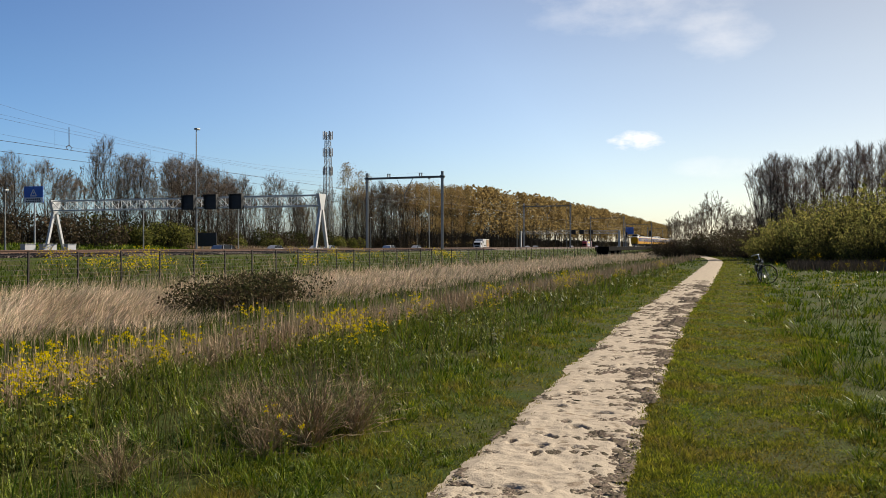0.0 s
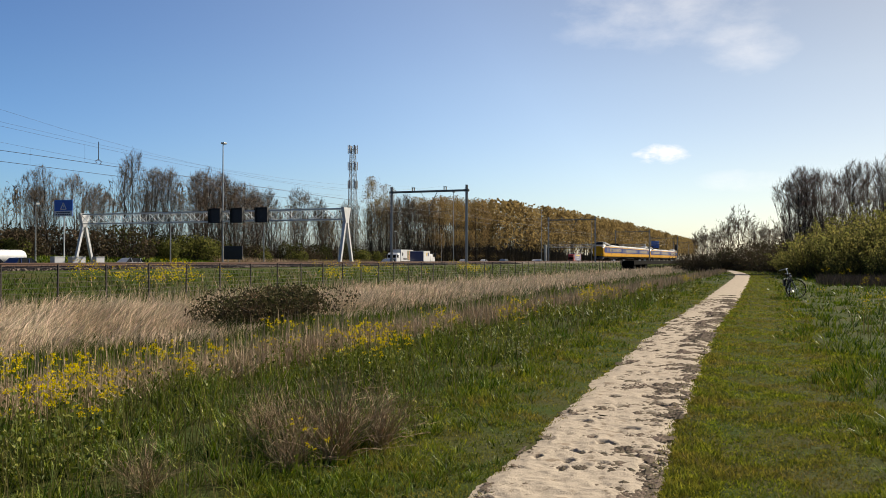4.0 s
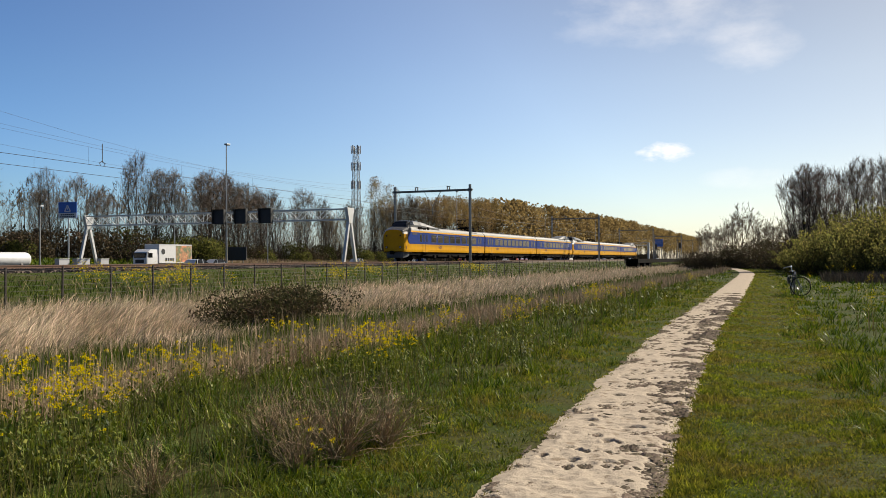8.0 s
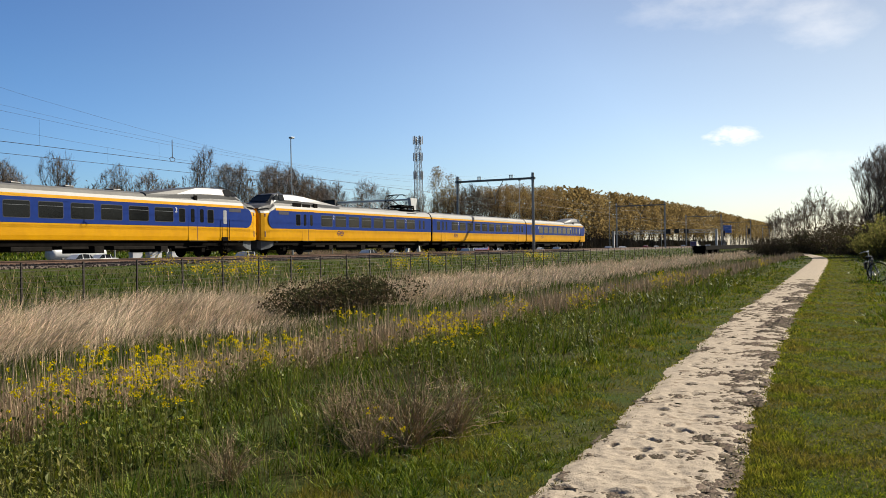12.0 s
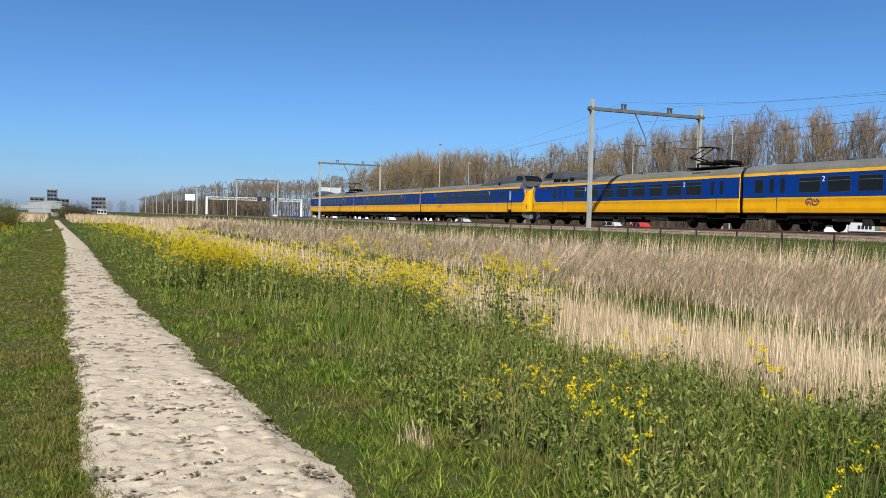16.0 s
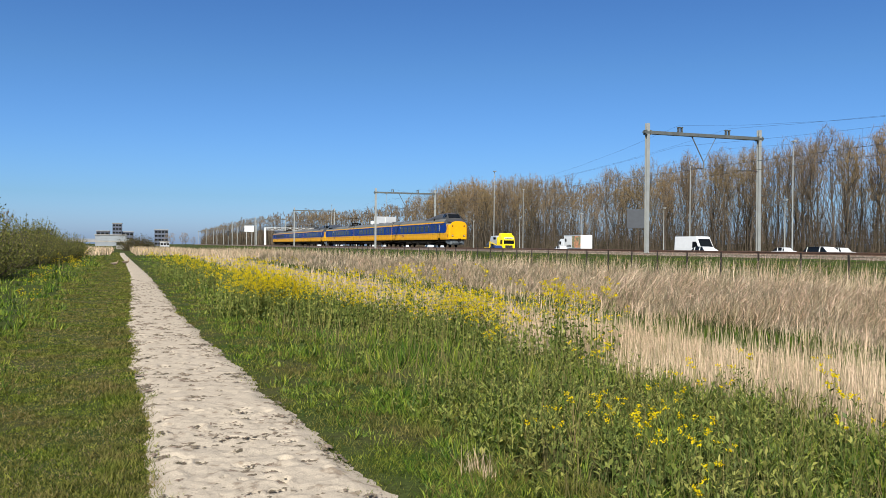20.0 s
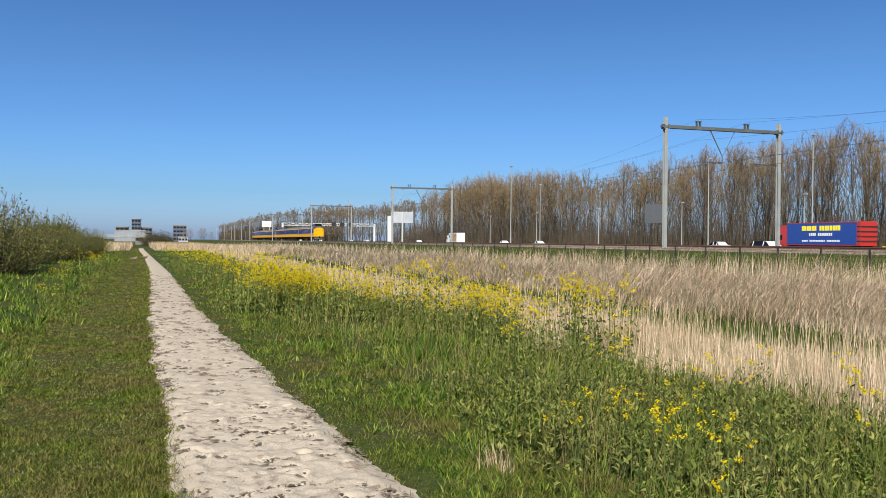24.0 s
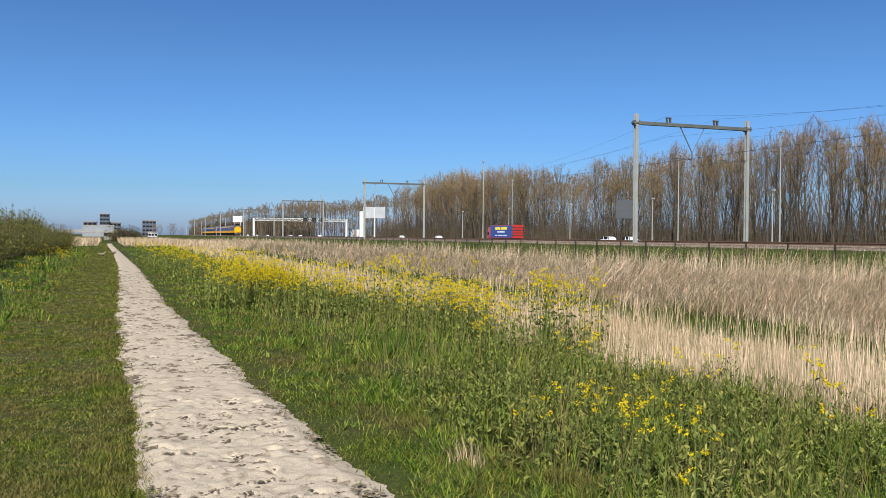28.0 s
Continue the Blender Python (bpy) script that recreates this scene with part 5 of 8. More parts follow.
def coach(parent, y0, kind, flip=False):
    """kind: 'front' has a raised driving cab at its end and the current collector; 'rear' a cab; 'mid' none."""
    cab = kind != "mid"
    bm = bmesh.new()
    rings = []
    if cab:
        rings += [ring_at(0.02, 0.80, 1.10, 0.80), ring_at(0.14, 0.88, 1.06, 0.815), ring_at(0.45, 0.945, 1.04, 0.825), ring_at(1.0, 0.985, 1.02, 0.85), ring_at(1.7, 1.0)]
    else:
        rings += [ring_at(0.0, 0.97), ring_at(0.12, 1.0)]
    rings += [ring_at(y, 1.0) for y in np.linspace(3.2, CAR_L - 3, 8)] + [ring_at(CAR_L - 0.12, 1.0), ring_at(CAR_L, 0.97)]
    loft(bm, rings, shell_mat)
    bm.faces.ensure_lookup_table()
    for f in bm.faces:
        if f.calc_center_median().y > CAR_L - 0.01 or (not cab and f.calc_center_median().y < 0.01):
            f.material_index = 2
        elif cab and f.calc_center_median().y < 1.4 and f.calc_center_median().z > 3.15:
            f.material_index = 3
    body = part("coach_body", bm, [M["yellow"], M["roof"], M["under"], M["cabgrey"]], parent)
    body["label"] = "yellow and blue coach body with a grey roof" + (" and raised driving cab" if cab else "")
    body.matrix_basis = pose(0, y0 + (CAR_L if flip else 0), 0, 0, 0, 180 if flip else 0)
    if not flip:
        body.matrix_basis = pose(0, y0, 0)
    for x in (-HALF, HALF):
        s = 1 if x > 0 else -1
        # blue panel, with a round end on the driving cab
        z0, z1 = 1.93, 3.24
        if cab:
            r = (z1 - z0) / 2
            out = [(CAR_L - 0.05, z0), (CAR_L - 0.05, z1)] + [(0.75 + r - 0.78 * r * math.sin(a) * 1.2, (z0 + z1) / 2 + r * math.cos(a)) for a in np.linspace(0, math.pi, 11)]
        else:
            out = [(0.05, z0), (CAR_L - 0.05, z0), (CAR_L - 0.05, z1), (0.05, z1)]
        bm = bmesh.new()
        side_panel(bm, x - s * 0.03 if cab else x, out, 0.036 if cab else 0.006)
        part("blue_panel", bm, M["blue"], body)
        # windows
        if kind == "front":
            wins = [(4.2, 4.75)] + [(7.63 + 2.07 * k, 7.63 + 2.07 * k + 1.58) for k in range(8)]
            doors, twos = [5.80, 25.2], [9.42, 21.9]
        elif kind == "rear":
            wins = [(4.83, 5.39), (7.51, 8.02)] + [(8.56 + 2.06 * k, 8.56 + 2.06 * k + 1.53) for k in range(7)]
            doors, twos = [6.38, 24.9], [8.29, 22.7]
        else:
            wins = [(1.1, 1.75)] + [(4.6 + 2.05 * k, 4.6 + 2.05 * k + 1.52) for k in range(9)] + [(25.6, 26.2)]
            doors, twos = [2.9, 24.4], [6.35, 20.7]
        for a, b in wins:
            bm = bmesh.new()
            side_panel(bm, x + s * 0.006, rounded(a - 0.03, b + 0.03, 2.165, 3.055, 0.1), 0.004)
            part("window_frame", bm, M["winframe"], body)
            bm = bmesh.new()
            side_panel(bm, x + s * 0.010, rounded(a, b, 2.20, 3.02, 0.08), 0.004)
            part("window_pane", bm, M["window"], body)
            if b - a > 1.2:
                bm = bmesh.new()
                box(bm, x + s * 0.013, x + s * 0.019, a + 0.02, b - 0.02, 2.80, 2.825)
                part("sash_bar", bm, M["skirt"], body)
        for dy in doors:
            for off in (-0.43, 0.43):
                bm = bmesh.new()
                side_panel(bm, x + s * 0.006, rounded(dy + off - 0.40, dy + off + 0.40, 1.06, 3.26, 0.05), 0.005)
                leaf = part("door_leaf", bm, M["blue"], body, "blue plug door leaf with a narrow window")
                bm = bmesh.new()
                box(bm, x + s * 0.009, x + s * 0.0145, dy + off - 0.40, dy + off + 0.40, 1.05, 1.93)
                part("door_foot", bm, M["yellow"], body, "yellow lower half of a door leaf")
                bm = bmesh.new()
                side_panel(bm, x + s * 0.012, rounded(dy + off - 0.17, dy + off + 0.17, 2.2, 3.05, 0.1), 0.005)
                part("door_pane", bm, M["window"], body)
            bm = bmesh.new()
            box(bm, x + s * 0.010, x + s * 0.018, dy - 0.03, dy + 0.03, 1.05, 1.95)
            part("door_gap", bm, M["doorline"], body)
            bm = bmesh.new()
            box(bm, x - s * 0.25, x + s * 0.10, dy - 0.85, dy + 0.85, 0.97, 1.03)
            box(bm, x - s * 0.3, x + s * 0.02, dy - 0.8, dy + 0.8, 0.62, 0.7)
            part("door_step", bm, M["under"], body)
        for ty in twos:
            txt = "1" if kind == "mid" and ty > 20 else "2"
            digit(txt, 0.44, M["white"], body, pose(x + s * 0.014, ty, 2.78, 90, 0, 90 * s), "white class number " + txt)
        bm = bmesh.new()
        logo_piece(bm, x + s * 0.012, {"front": 10.42, "mid": 5.6, "rear": 21.2}[kind], 1.66, 1.0)
        part("company_mark", bm, M["logo"], body, "dark two-arrow mark")
        if cab:
            bm = bmesh.new()
            box(bm, x + s * 0.002, x + s * 0.014, 2.02, 3.25, 2.96, 3.19)
            part("side_vent", bm, M["ventdark"], body)
            bm = bmesh.new()
            for gy in (3.31, 4.06):
                rod(bm, (x + s * 0.07, gy, 1.1), (x + s * 0.07, gy, 2.45), 0.02, n=6)
            if kind == "rear":
                part("handrail", bm, M["under"], body)
                bm = bmesh.new()
                side_panel(bm, x + s * 0.008, rounded(3.5, 3.84, 2.15, 3.05, 0.06), 0.005)
                part("cab_door_pane", bm, M["seal"], body, "grey narrow cab door window")
                bm = bmesh.new()
                box(bm, x - s * 0.2, x + s * 0.05, 3.4, 3.98, 1.0, 1.28, 0.02)
                for z in (0.45, 0.72):
                    box(bm, x - s * 0.2, x + s * 0.08, 3.42, 3.96, z, z + 0.05)
                for gy in (3.45, 3.93):
                    box(bm, x - s * 0.02, x + s * 0.02, gy - 0.02, gy + 0.02, 0.45, 1.02)
                part("cab_ladder", bm, M["under"], body)
            else:
                bm.free()
    # gangway and underframe
    bm = bmesh.new()
    box(bm, -1.15, 1.15, CAR_L - 0.02, CAR_L + 0.16, 1.0, 3.85)
    part("gangway", bm, M["black"], body)
    bm = bmesh.new()
    box(bm, -1.25, 1.25, 1.6 if cab else 0.3, CAR_L - 0.3, 0.72, 1.025)
    part("underframe", bm, M["under"], body)
    for a, b, lo in ((7.0, 8.3, 0.55), (8.9, 9.5, 0.36), (10.0, 13.2, 0.52), (13.9, 14.6, 0.33), (15.0, 16.8, 0.55), (17.4, 19.9, 0.46)):
        bm = bmesh.new()
        box(bm, -1.28, 1.28, a, b, lo, 0.70, 0.03)
        part("equipment_box", bm, M["equip"], body)
    for y in (4.3, CAR_L - 3.9):
        bogie(body, y, cab)
        for wy in (-1.25, 1.25):
            wheelset(body, y + wy)
    # roof fittings
    for y in np.arange(12.0, 24, 3.4) if kind != "mid" else np.arange(3.0, 25, 4.2):
        bm = bmesh.new()
        box(bm, -0.35, 0.35, y - 0.3, y + 0.3, 3.96, 4.06, 0.03)
        part("roof_vent", bm, M["cabgrey"], body)
    if cab:
        bm = bmesh.new()
        st = [(0.05, 1.12, 3.30, 3.42), (0.5, 1.20, 3.36, 3.62), (1.35, 1.22, 3.42, 3.80), (1.9, 1.14, 3.45, 4.18), (2.3, 1.08, 3.45, 4.50), (2.8, 1.06, 3.45, 4.57), (4.6, 1.10, 3.45, 4.58), (6.0, 1.18, 3.45, 4.50), (8.0, 1.24, 3.5, 4.26), (10.6, 1.27, 3.55, 3.97)]
        rings = []
        for y, w, zl, zt in st:
            mz = zl + (zt - zl) * 0.55
            rings.append([(w, y, zl), (w * 0.97, y, mz), (w * 0.80, y, zt - 0.06 * (zt - zl) - 0.04), (w * 0.5, y, zt), (-w * 0.5, y, zt), (-w * 0.80, y, zt - 0.06 * (zt - zl) - 0.04), (-w * 0.97, y, mz), (-w, y, zl)])
        loft(bm, rings)
        hump = part("driving_cab", bm, M["cabgrey"], body, "dusty dark grey raised driving cab", smooth=False)
        for s in (-1, 1):
            for a, b, la, lb in ((1.98, 2.5, 4.22, 4.47), (2.58, 3.25, 4.47, 4.47)):
                bm = bmesh.new()
                pts = [(s * 1.07, a, 4.05), (s * 1.045, b, 4.05), (s * 0.90, b, lb), (s * 0.93, a, la)]
                plate(bm, pts if s > 0 else pts[::-1], 0.02, (s, 0, 0.1))
                part("cab_side_window", bm, M["window"], body)
        bm = bmesh.new()
        plate(bm, [(-0.85, 1.52, 3.93), (0.85, 1.52, 3.93), (0.72, 2.20, 4.44), (-0.72, 2.20, 4.44)], 0.03, (0, -0.6, 0.7))
        part("windscreen", bm, M["window"], body)
        for s in (-1, 1):
            for z, r, mt in ((1.55, 0.12, "seal"), (2.82, 0.09, "doorline")):
                bm = bmesh.new()
                box(bm, s * 0.82 - r, s * 0.82 + r, -0.01, 0.10, z - r, z + r, 0.02)
                lamp = part("headlight", bm, M["under"], body)
                bm = bmesh.new()
                rod(bm, (s * 0.82, -0.03, z), (s * 0.82, 0.0, z), r * 0.75, n=12)
                part("lens", bm, M[mt], body)
        # lamps on the rounded corners of the nose
        for s in (-1, 1):
            for z, tall, dark in ((2.86, 0.13, "doorline"), (1.52, 0.22, "doorline")):
                bm = bmesh.new()
                box(bm, s * 1.22, s * 1.345, 0.42, 0.66, z - tall, z + tall, 0.04)
                part("corner_lamp", bm, M[dark], body, "dark brown corner lamp recess")
        bm = bmesh.new()
        rings = []
        for y, w, lo in ((0.30, 0.72, 0.55), (0.42, 0.98, 0.38), (1.2, 1.18, 0.52), (2.1, 1.25, 0.92)):
            rings.append([(-w, y, lo), (w, y, lo), (w * 1.02, y, 1.07), (-w * 1.02, y, 1.07)])
        loft(bm, rings)
        part("snow_plough", bm, M["skirt"], body, "grey-blue front skirt")
        bm = bmesh.new()
        rod(bm, (0, -0.45, 0.98), (0, 0.5, 0.98), 0.09, n=8)
        box(bm, -0.2, 0.2, -0.5, -0.3, 0.78, 1.18, 0.03)
        part("coupler", bm, M["under"], body)
        bm = bmesh.new()
        for s in (-1, 1):
            for a, b, zz in ((4.0, 5.1, 3.47), (5.3, 6.3, 3.42), (6.75, 7.3, 3.5)) if kind == "front" else ((6.2, 6.5, 3.5),):
                box(bm, s * 1.22, s * 1.30, a, b, zz, zz + 0.42, 0.02)
        part("roof_hatch", bm, M["under"], body)
    if kind == "front":
        bm = bmesh.new()
        box(bm, -1.1, 1.1, 21.7, 25.6, 3.97, 4.05, 0.02)
        for y in (22.4, 23.7, 24.9):
            for s in (-0.7, 0.7):
                rod(bm, (s, y, 4.05), (s, y, 4.3), 0.07, n=8)
        box(bm, -0.75, 0.75, 22.3, 24.9, 4.28, 4.36)
        for y in (22.6, 23.1, 23.9, 24.4, 25.1):
            rod(bm, (-0.6, y, 4.36), (0.6, y, 4.42), 0.09, n=8)
        for s in (-0.5, 0.5):
            rod(bm, (s, 22.9, 4.36), (s, 25.4, 4.2), 0.05, n=6)
        base = part("collector_base", bm, M["under"], body)
        bm = bmesh.new()
        for s in (-0.4, 0.4):
            rod(bm, (s * 0.9, 22.9, 4.36), (s, 21.2, 4.82), 0.045, n=6)
            rod(bm, (s, 21.2, 4.82), (s * 0.7, 22.75, 5.42), 0.035, n=6)
        rod(bm, (-0.45, 21.2, 4.82), (0.45, 21.2, 4.82), 0.035, n=6)
        for y in (22.6, 22.9):
            rod(bm, (-0.75, y, 5.44), (0.75, y, 5.44), 0.035, n=6)
            for s in (-1, 1):
                rod(bm, (s * 0.75, y, 5.44), (s * 0.95, y, 5.28), 0.03, n=6)
        part("pantograph", bm, M["under"], body, "raised black current collector")
        bm = bmesh.new()
        for s in (-1, 1):
            box(bm, s * 1.24 - 0.04, s * 1.24 + 0.04, 22.5, 24.3, 3.45, 3.72)
        part("roof_grille", bm, M["cabgrey"], body)
    return body


def build_train():
    ob = thing("train", "yellow and blue electric intercity train of two coupled three-coach sets", "train")
    for u in (0, 1):
        o = u * 82.7
        coach(ob, o + 0.2, "front")
        coach(ob, o + 0.2 + 27.55, "mid")
        coach(ob, o + 0.2 + 55.1, "rear", flip=True)
    # three coaches of one set are 81 m long
    done = set()
    shorter = Matrix.Scale(SET_L / 82.7, 4, (0, 1, 0))
    for piece in ob.children_recursive:
        if piece.type == 'MESH' and piece.data.name not in done:
            done.add(piece.data.name)
            piece.data.transform(shorter)
        m = piece.matrix_basis.copy()
        m[1][3] *= SET_L / 82.7
        piece.matrix_basis = m
    return ob


train = build_train()

# ---- motorway ----


def motorway():
    for nm, x0, x1 in (("northbound_road", -66.0, -52.2), ("southbound_road", -91.5, -74.5)):
        V, F = [], []
        ys = np.linspace(-1500, 1500, 61)
        for y in ys:
            V += [(x0, y, ROAD_Z), (x1, y, ROAD_Z), (x1, y, ROAD_Z - 0.3), (x0, y, ROAD_Z - 0.3)]
        for k in range(60):
            a = k * 4
            F += [(a, a + 1, a + 5, a + 4), (a + 1, a + 2, a + 6, a + 5), (a + 3, a, a + 4, a + 7)]
        stuff(nm, V, F, M["asphalt"], "grey asphalt motorway carriageway", "road", kind="structure")
        V, F = [], []
        lanes = (x0 + 0.6, x1 - 0.6, x0 + 4.3, x0 + 7.9)
        for i, x in enumerate(lanes):
            step, ln = (100, 100) if i < 2 else (12, 3)
            for y in np.arange(-500, 500, step):
                a = len(V)
                V += [(x - 0.08, y, ROAD_Z + 0.004), (x + 0.08, y, ROAD_Z + 0.004), (x + 0.08, y + ln, ROAD_Z + 0.004), (x - 0.08, y + ln, ROAD_Z + 0.004)]
                F.append((a, a + 1, a + 2, a + 3))
        stuff("road_marking", V, F, M["paint"], "white painted lane markings", "road marking", kind="structure")
    for x in (-51.0, -68.0, -72.5, -93.0):
        ob = thing("guard_rail", "grey galvanised motorway guard rail", "guard rail", "guard rails", pose(x, 0, 0))
        ob["kind"] = "structure"
        bm = bmesh.new()
        loft(bm, [[(0.04, y, 0.75), (-0.04, y, 0.83), (0.04, y, 0.90), (-0.04, y, 0.97), (0.04, y, 1.05), (-0.06, y, 1.05), (-0.06, y, 0.75)] for y in (-400, 400)])
        part("rail_beam", bm, M["galv"], ob)
        bm = bmesh.new()
        box(bm, -0.08, 0.0, -0.05, 0.05, 0.1, 1.02)
        post = part("rail_post", bm, M["galv"], ob)
        post.matrix_basis = pose(-0.08, -200, 0)
        for k in range(1, 100):
            again(post, ob, pose(-0.08, -200 + 4 * k, 0))


motorway()


def gantry(y, x0, x1, z0, z1, boxes, v_legs):
    ob = thing("motorway_gantry", "white steel lattice motorway gantry with black matrix signs", "gantry", "motorway gantries", pose(0, y, 0))
    for x in (x0, x1):
        bm = bmesh.new()
        if v_legs:
            for s in (-1, 1):
                bar(bm, (x, s * 1.9, 0.2), (x, s * 0.22, z0 - 0.2), 0.36, 0.36)
            loft(bm, [[(x - 0.22, -w, z), (x + 0.22, -w, z), (x + 0.22, w, z), (x - 0.22, w, z)] for w, z in ((0.42, z0 - 0.5), (0.5, z0), (0.95, z1 + 0.15))])
        else:
            box(bm, x - 0.4, x + 0.4, -0.4, 0.4, 0.2, z1, 0.03)
        part("leg", bm, M["whitesteel"], ob)
    n = int(abs(x1 - x0) / 1.5)
    for dy in (-0.6, 0.6):
        for z in (z0, z1):
            bm = bmesh.new()
            bar(bm, (x0, dy, z), (x1, dy, z), 0.14, 0.14)
            part("chord", bm, M["whitesteel"], ob)
    bm = bmesh.new()
    for dy in (-0.6, 0.6):
        for k in range(n):
            xa, xb = x0 + (x1 - x0) * k / n, x0 + (x1 - x0) * (k + 1) / n
            za, zb = (z0, z1) if k % 2 else (z1, z0)
            bar(bm, (xa, dy, za), (xb, dy, zb), 0.07, 0.07)
            bar(bm, (xa, dy, z0), (xa, dy, z1), 0.05, 0.05)
    for k in range(n):
        xa, xb = x0 + (x1 - x0) * k / n, x0 + (x1 - x0) * (k + 1) / n
        bar(bm, (xa, -0.6, z1), (xb, 0.6, z1), 0.05, 0.05)
    part("lattice", bm, M["whitesteel"], ob)
    for x, lit in boxes:
        bm = bmesh.new()
        face = 1 if lit else -1          # towards the drivers
        box(bm, x - 0.95, x + 0.95, face * 0.95, face * 0.62, z0 - 0.25, z1 + 0.35, 0.04)
        sg = part("matrix_sign", bm, M["black"], ob, "black lane signal box")
        bm = bmesh.new()
        for s in (-1, 1):
            box(bm, x + s * 0.95 - 0.02, x + s * 0.95 + 0.02, face * 1.25, face * 0.95, z0 - 0.25, z1 + 0.35)
        box(bm, x - 0.95, x + 0.95, face * 1.25, face * 0.95, z1 + 0.33, z1 + 0.37)
        part("sign_hood", bm, M["black"], sg)


gantry(97.0, -94.0, -51.1, 6.75, 8.1, ((-70.4, 0), (-66.9, 0), (-63.0, 0)), True)
gantry(-380.0, -92.1, -50.5, 8.0, 9.1, ((-73.1, 1), (-77.0, 1), (-80.4, 1)), False)
gantry(365.0, -94.0, -51.1, 6.9, 8.2, ((-70.4, 0), (-66.9, 0), (-63.0, 0)), False)


def lamp_post(h, arm):
    ob = thing("street_lamp", "tall slim grey motorway lamp post", "street lamp", "motorway lamps")
    bm = bmesh.new()
    rod(bm, (0, 0, 0), (0, 0, h), 0.13, 0.06, n=8)
    part("pole", bm, M["galv"], ob)
    bm = bmesh.new()
    box(bm, -0.25, 0.25, -0.15, arm, h - 0.08, h + 0.12, 0.04)
    hd = part("lamp_head", bm, M["galv"], ob)
    bm = bmesh.new()
    box(bm, -0.2, 0.2, -0.1, arm - 0.05, h - 0.11, h - 0.075)
    part("lamp_glass", bm, M["lampglass"], hd)
    return ob


tall = lamp_post(17.0, 0.55)
tall.matrix_basis = pose(-69.5, 96.5, 0.3)
for y in (10.8, -165.5, -250, -330, 185, 265, 345):
    copy_thing(tall, pose(-69.5, y, 0.3))
for x, y in ((-90, -101.3), (-97, -136), (-99, -215)):
    copy_thing(tall, pose(x, y, 0.3))
low = lamp_post(9.2, 0.5)
low.matrix_basis = pose(-98.0, 92, 0.3)
for y in (121, 150, 182, 215, 250, 60, 30, -4, -40, -75, -112, -146, -180, -215, -250):
    copy_thing(low, pose(-98.0, y, 0.3))


def sign_board(name, label, x, y, w, z0, z1, mt, turn=0, poles=1, pole_mt="galv", pole_x=0.0):
    ob = thing(name, label, "road sign", "", pose(x, y, 0, 0, 0, turn))
    bm = bmesh.new()
    box(bm, -w / 2, w / 2, -0.06, 0.06, z0, z1, 0.02)
    b = part("board", bm, mt, ob)
    for k in range(poles):
        px = pole_x if poles == 1 else (-w * 0.3 if k == 0 else w * 0.3)
        bm = bmesh.new()
        rod(bm, (px, 0.14, 0.1), (px, 0.14, z1 - 0.2), 0.11, n=10)
        part("pole", bm, M[pole_mt], ob)
    return ob, b


ob, b = sign_board("warning_sign", "blue motorway sign with a white triangle on a white post", -98.2, 97.3, 3.5, 8.0, 10.4, M["signblue"], 0, 1, "whitesteel")
bm = bmesh.new()
for p, q in (((-0.55, 9.0), (0.55, 9.0)), ((0.55, 9.0), (0, 9.95)), ((0, 9.95), (-0.55, 9.0))):
    bar(bm, (p[0], -0.07, p[1]), (q[0], -0.07, q[1]), 0.02, 0.16)
box(bm, -0.06, 0.06, -0.085, -0.065, 9.25, 9.6)
part("triangle_symbol", bm, M["white"], b, "white warning triangle")
bm = bmesh.new()
box(bm, -1.75, 1.75, -0.075, -0.062, 7.98, 8.78)
wp = part("text_panel", bm, M["white"], b, "white panel with two rows of dark bars")
bm = bmesh.new()
for z, ww in ((8.52, 1.3), (8.22, 1.45)):
    for k in range(7):
        box(bm, -ww + k * ww * 0.29, -ww + k * ww * 0.29 + ww * 0.22, -0.085, -0.074, z - 0.09, z + 0.09)
part("text_bars", bm, M["ventdark"], b, "dark unreadable text bars")
sign_board("direction_sign", "blue motorway direction sign on posts", -50.6, 395.0, 3.5, 6.9, 10.2, M["signblue"], 0, 2)
sign_board("direction_sign", "grey back of a roadside sign on a pale post", -46.6, -74.1, 2.1, 3.5, 5.4, M["signgrey"], -24, 1, "whitesteel", -0.98)
sign_board("direction_sign", "pale back of a motorway sign on a white mast", -51.5, -186.0, 5.4, 5.6, 8.1, M["facade"], 8, 1, "whitesteel")
bm = bmesh.new()
box(bm, -50.3, -49.5, -191.5, -190.7, 0.2, 7.2, 0.04)
tagged(part("sign_mast", bm, M["whitesteel"]), "thick white mast of a cantilever road sign", "mast")
sign_board("direction_sign", "white back of a large motorway sign", -50.0, -436.0, 4.6, 8.0, 11.0, M["white"], 0, 2, "whitesteel")
sign_board("notice_board", "grey back of a small roadside board", -97.0, 138.0, 4.2, 1.6, 4.2, M["signgrey"], 0, 2)


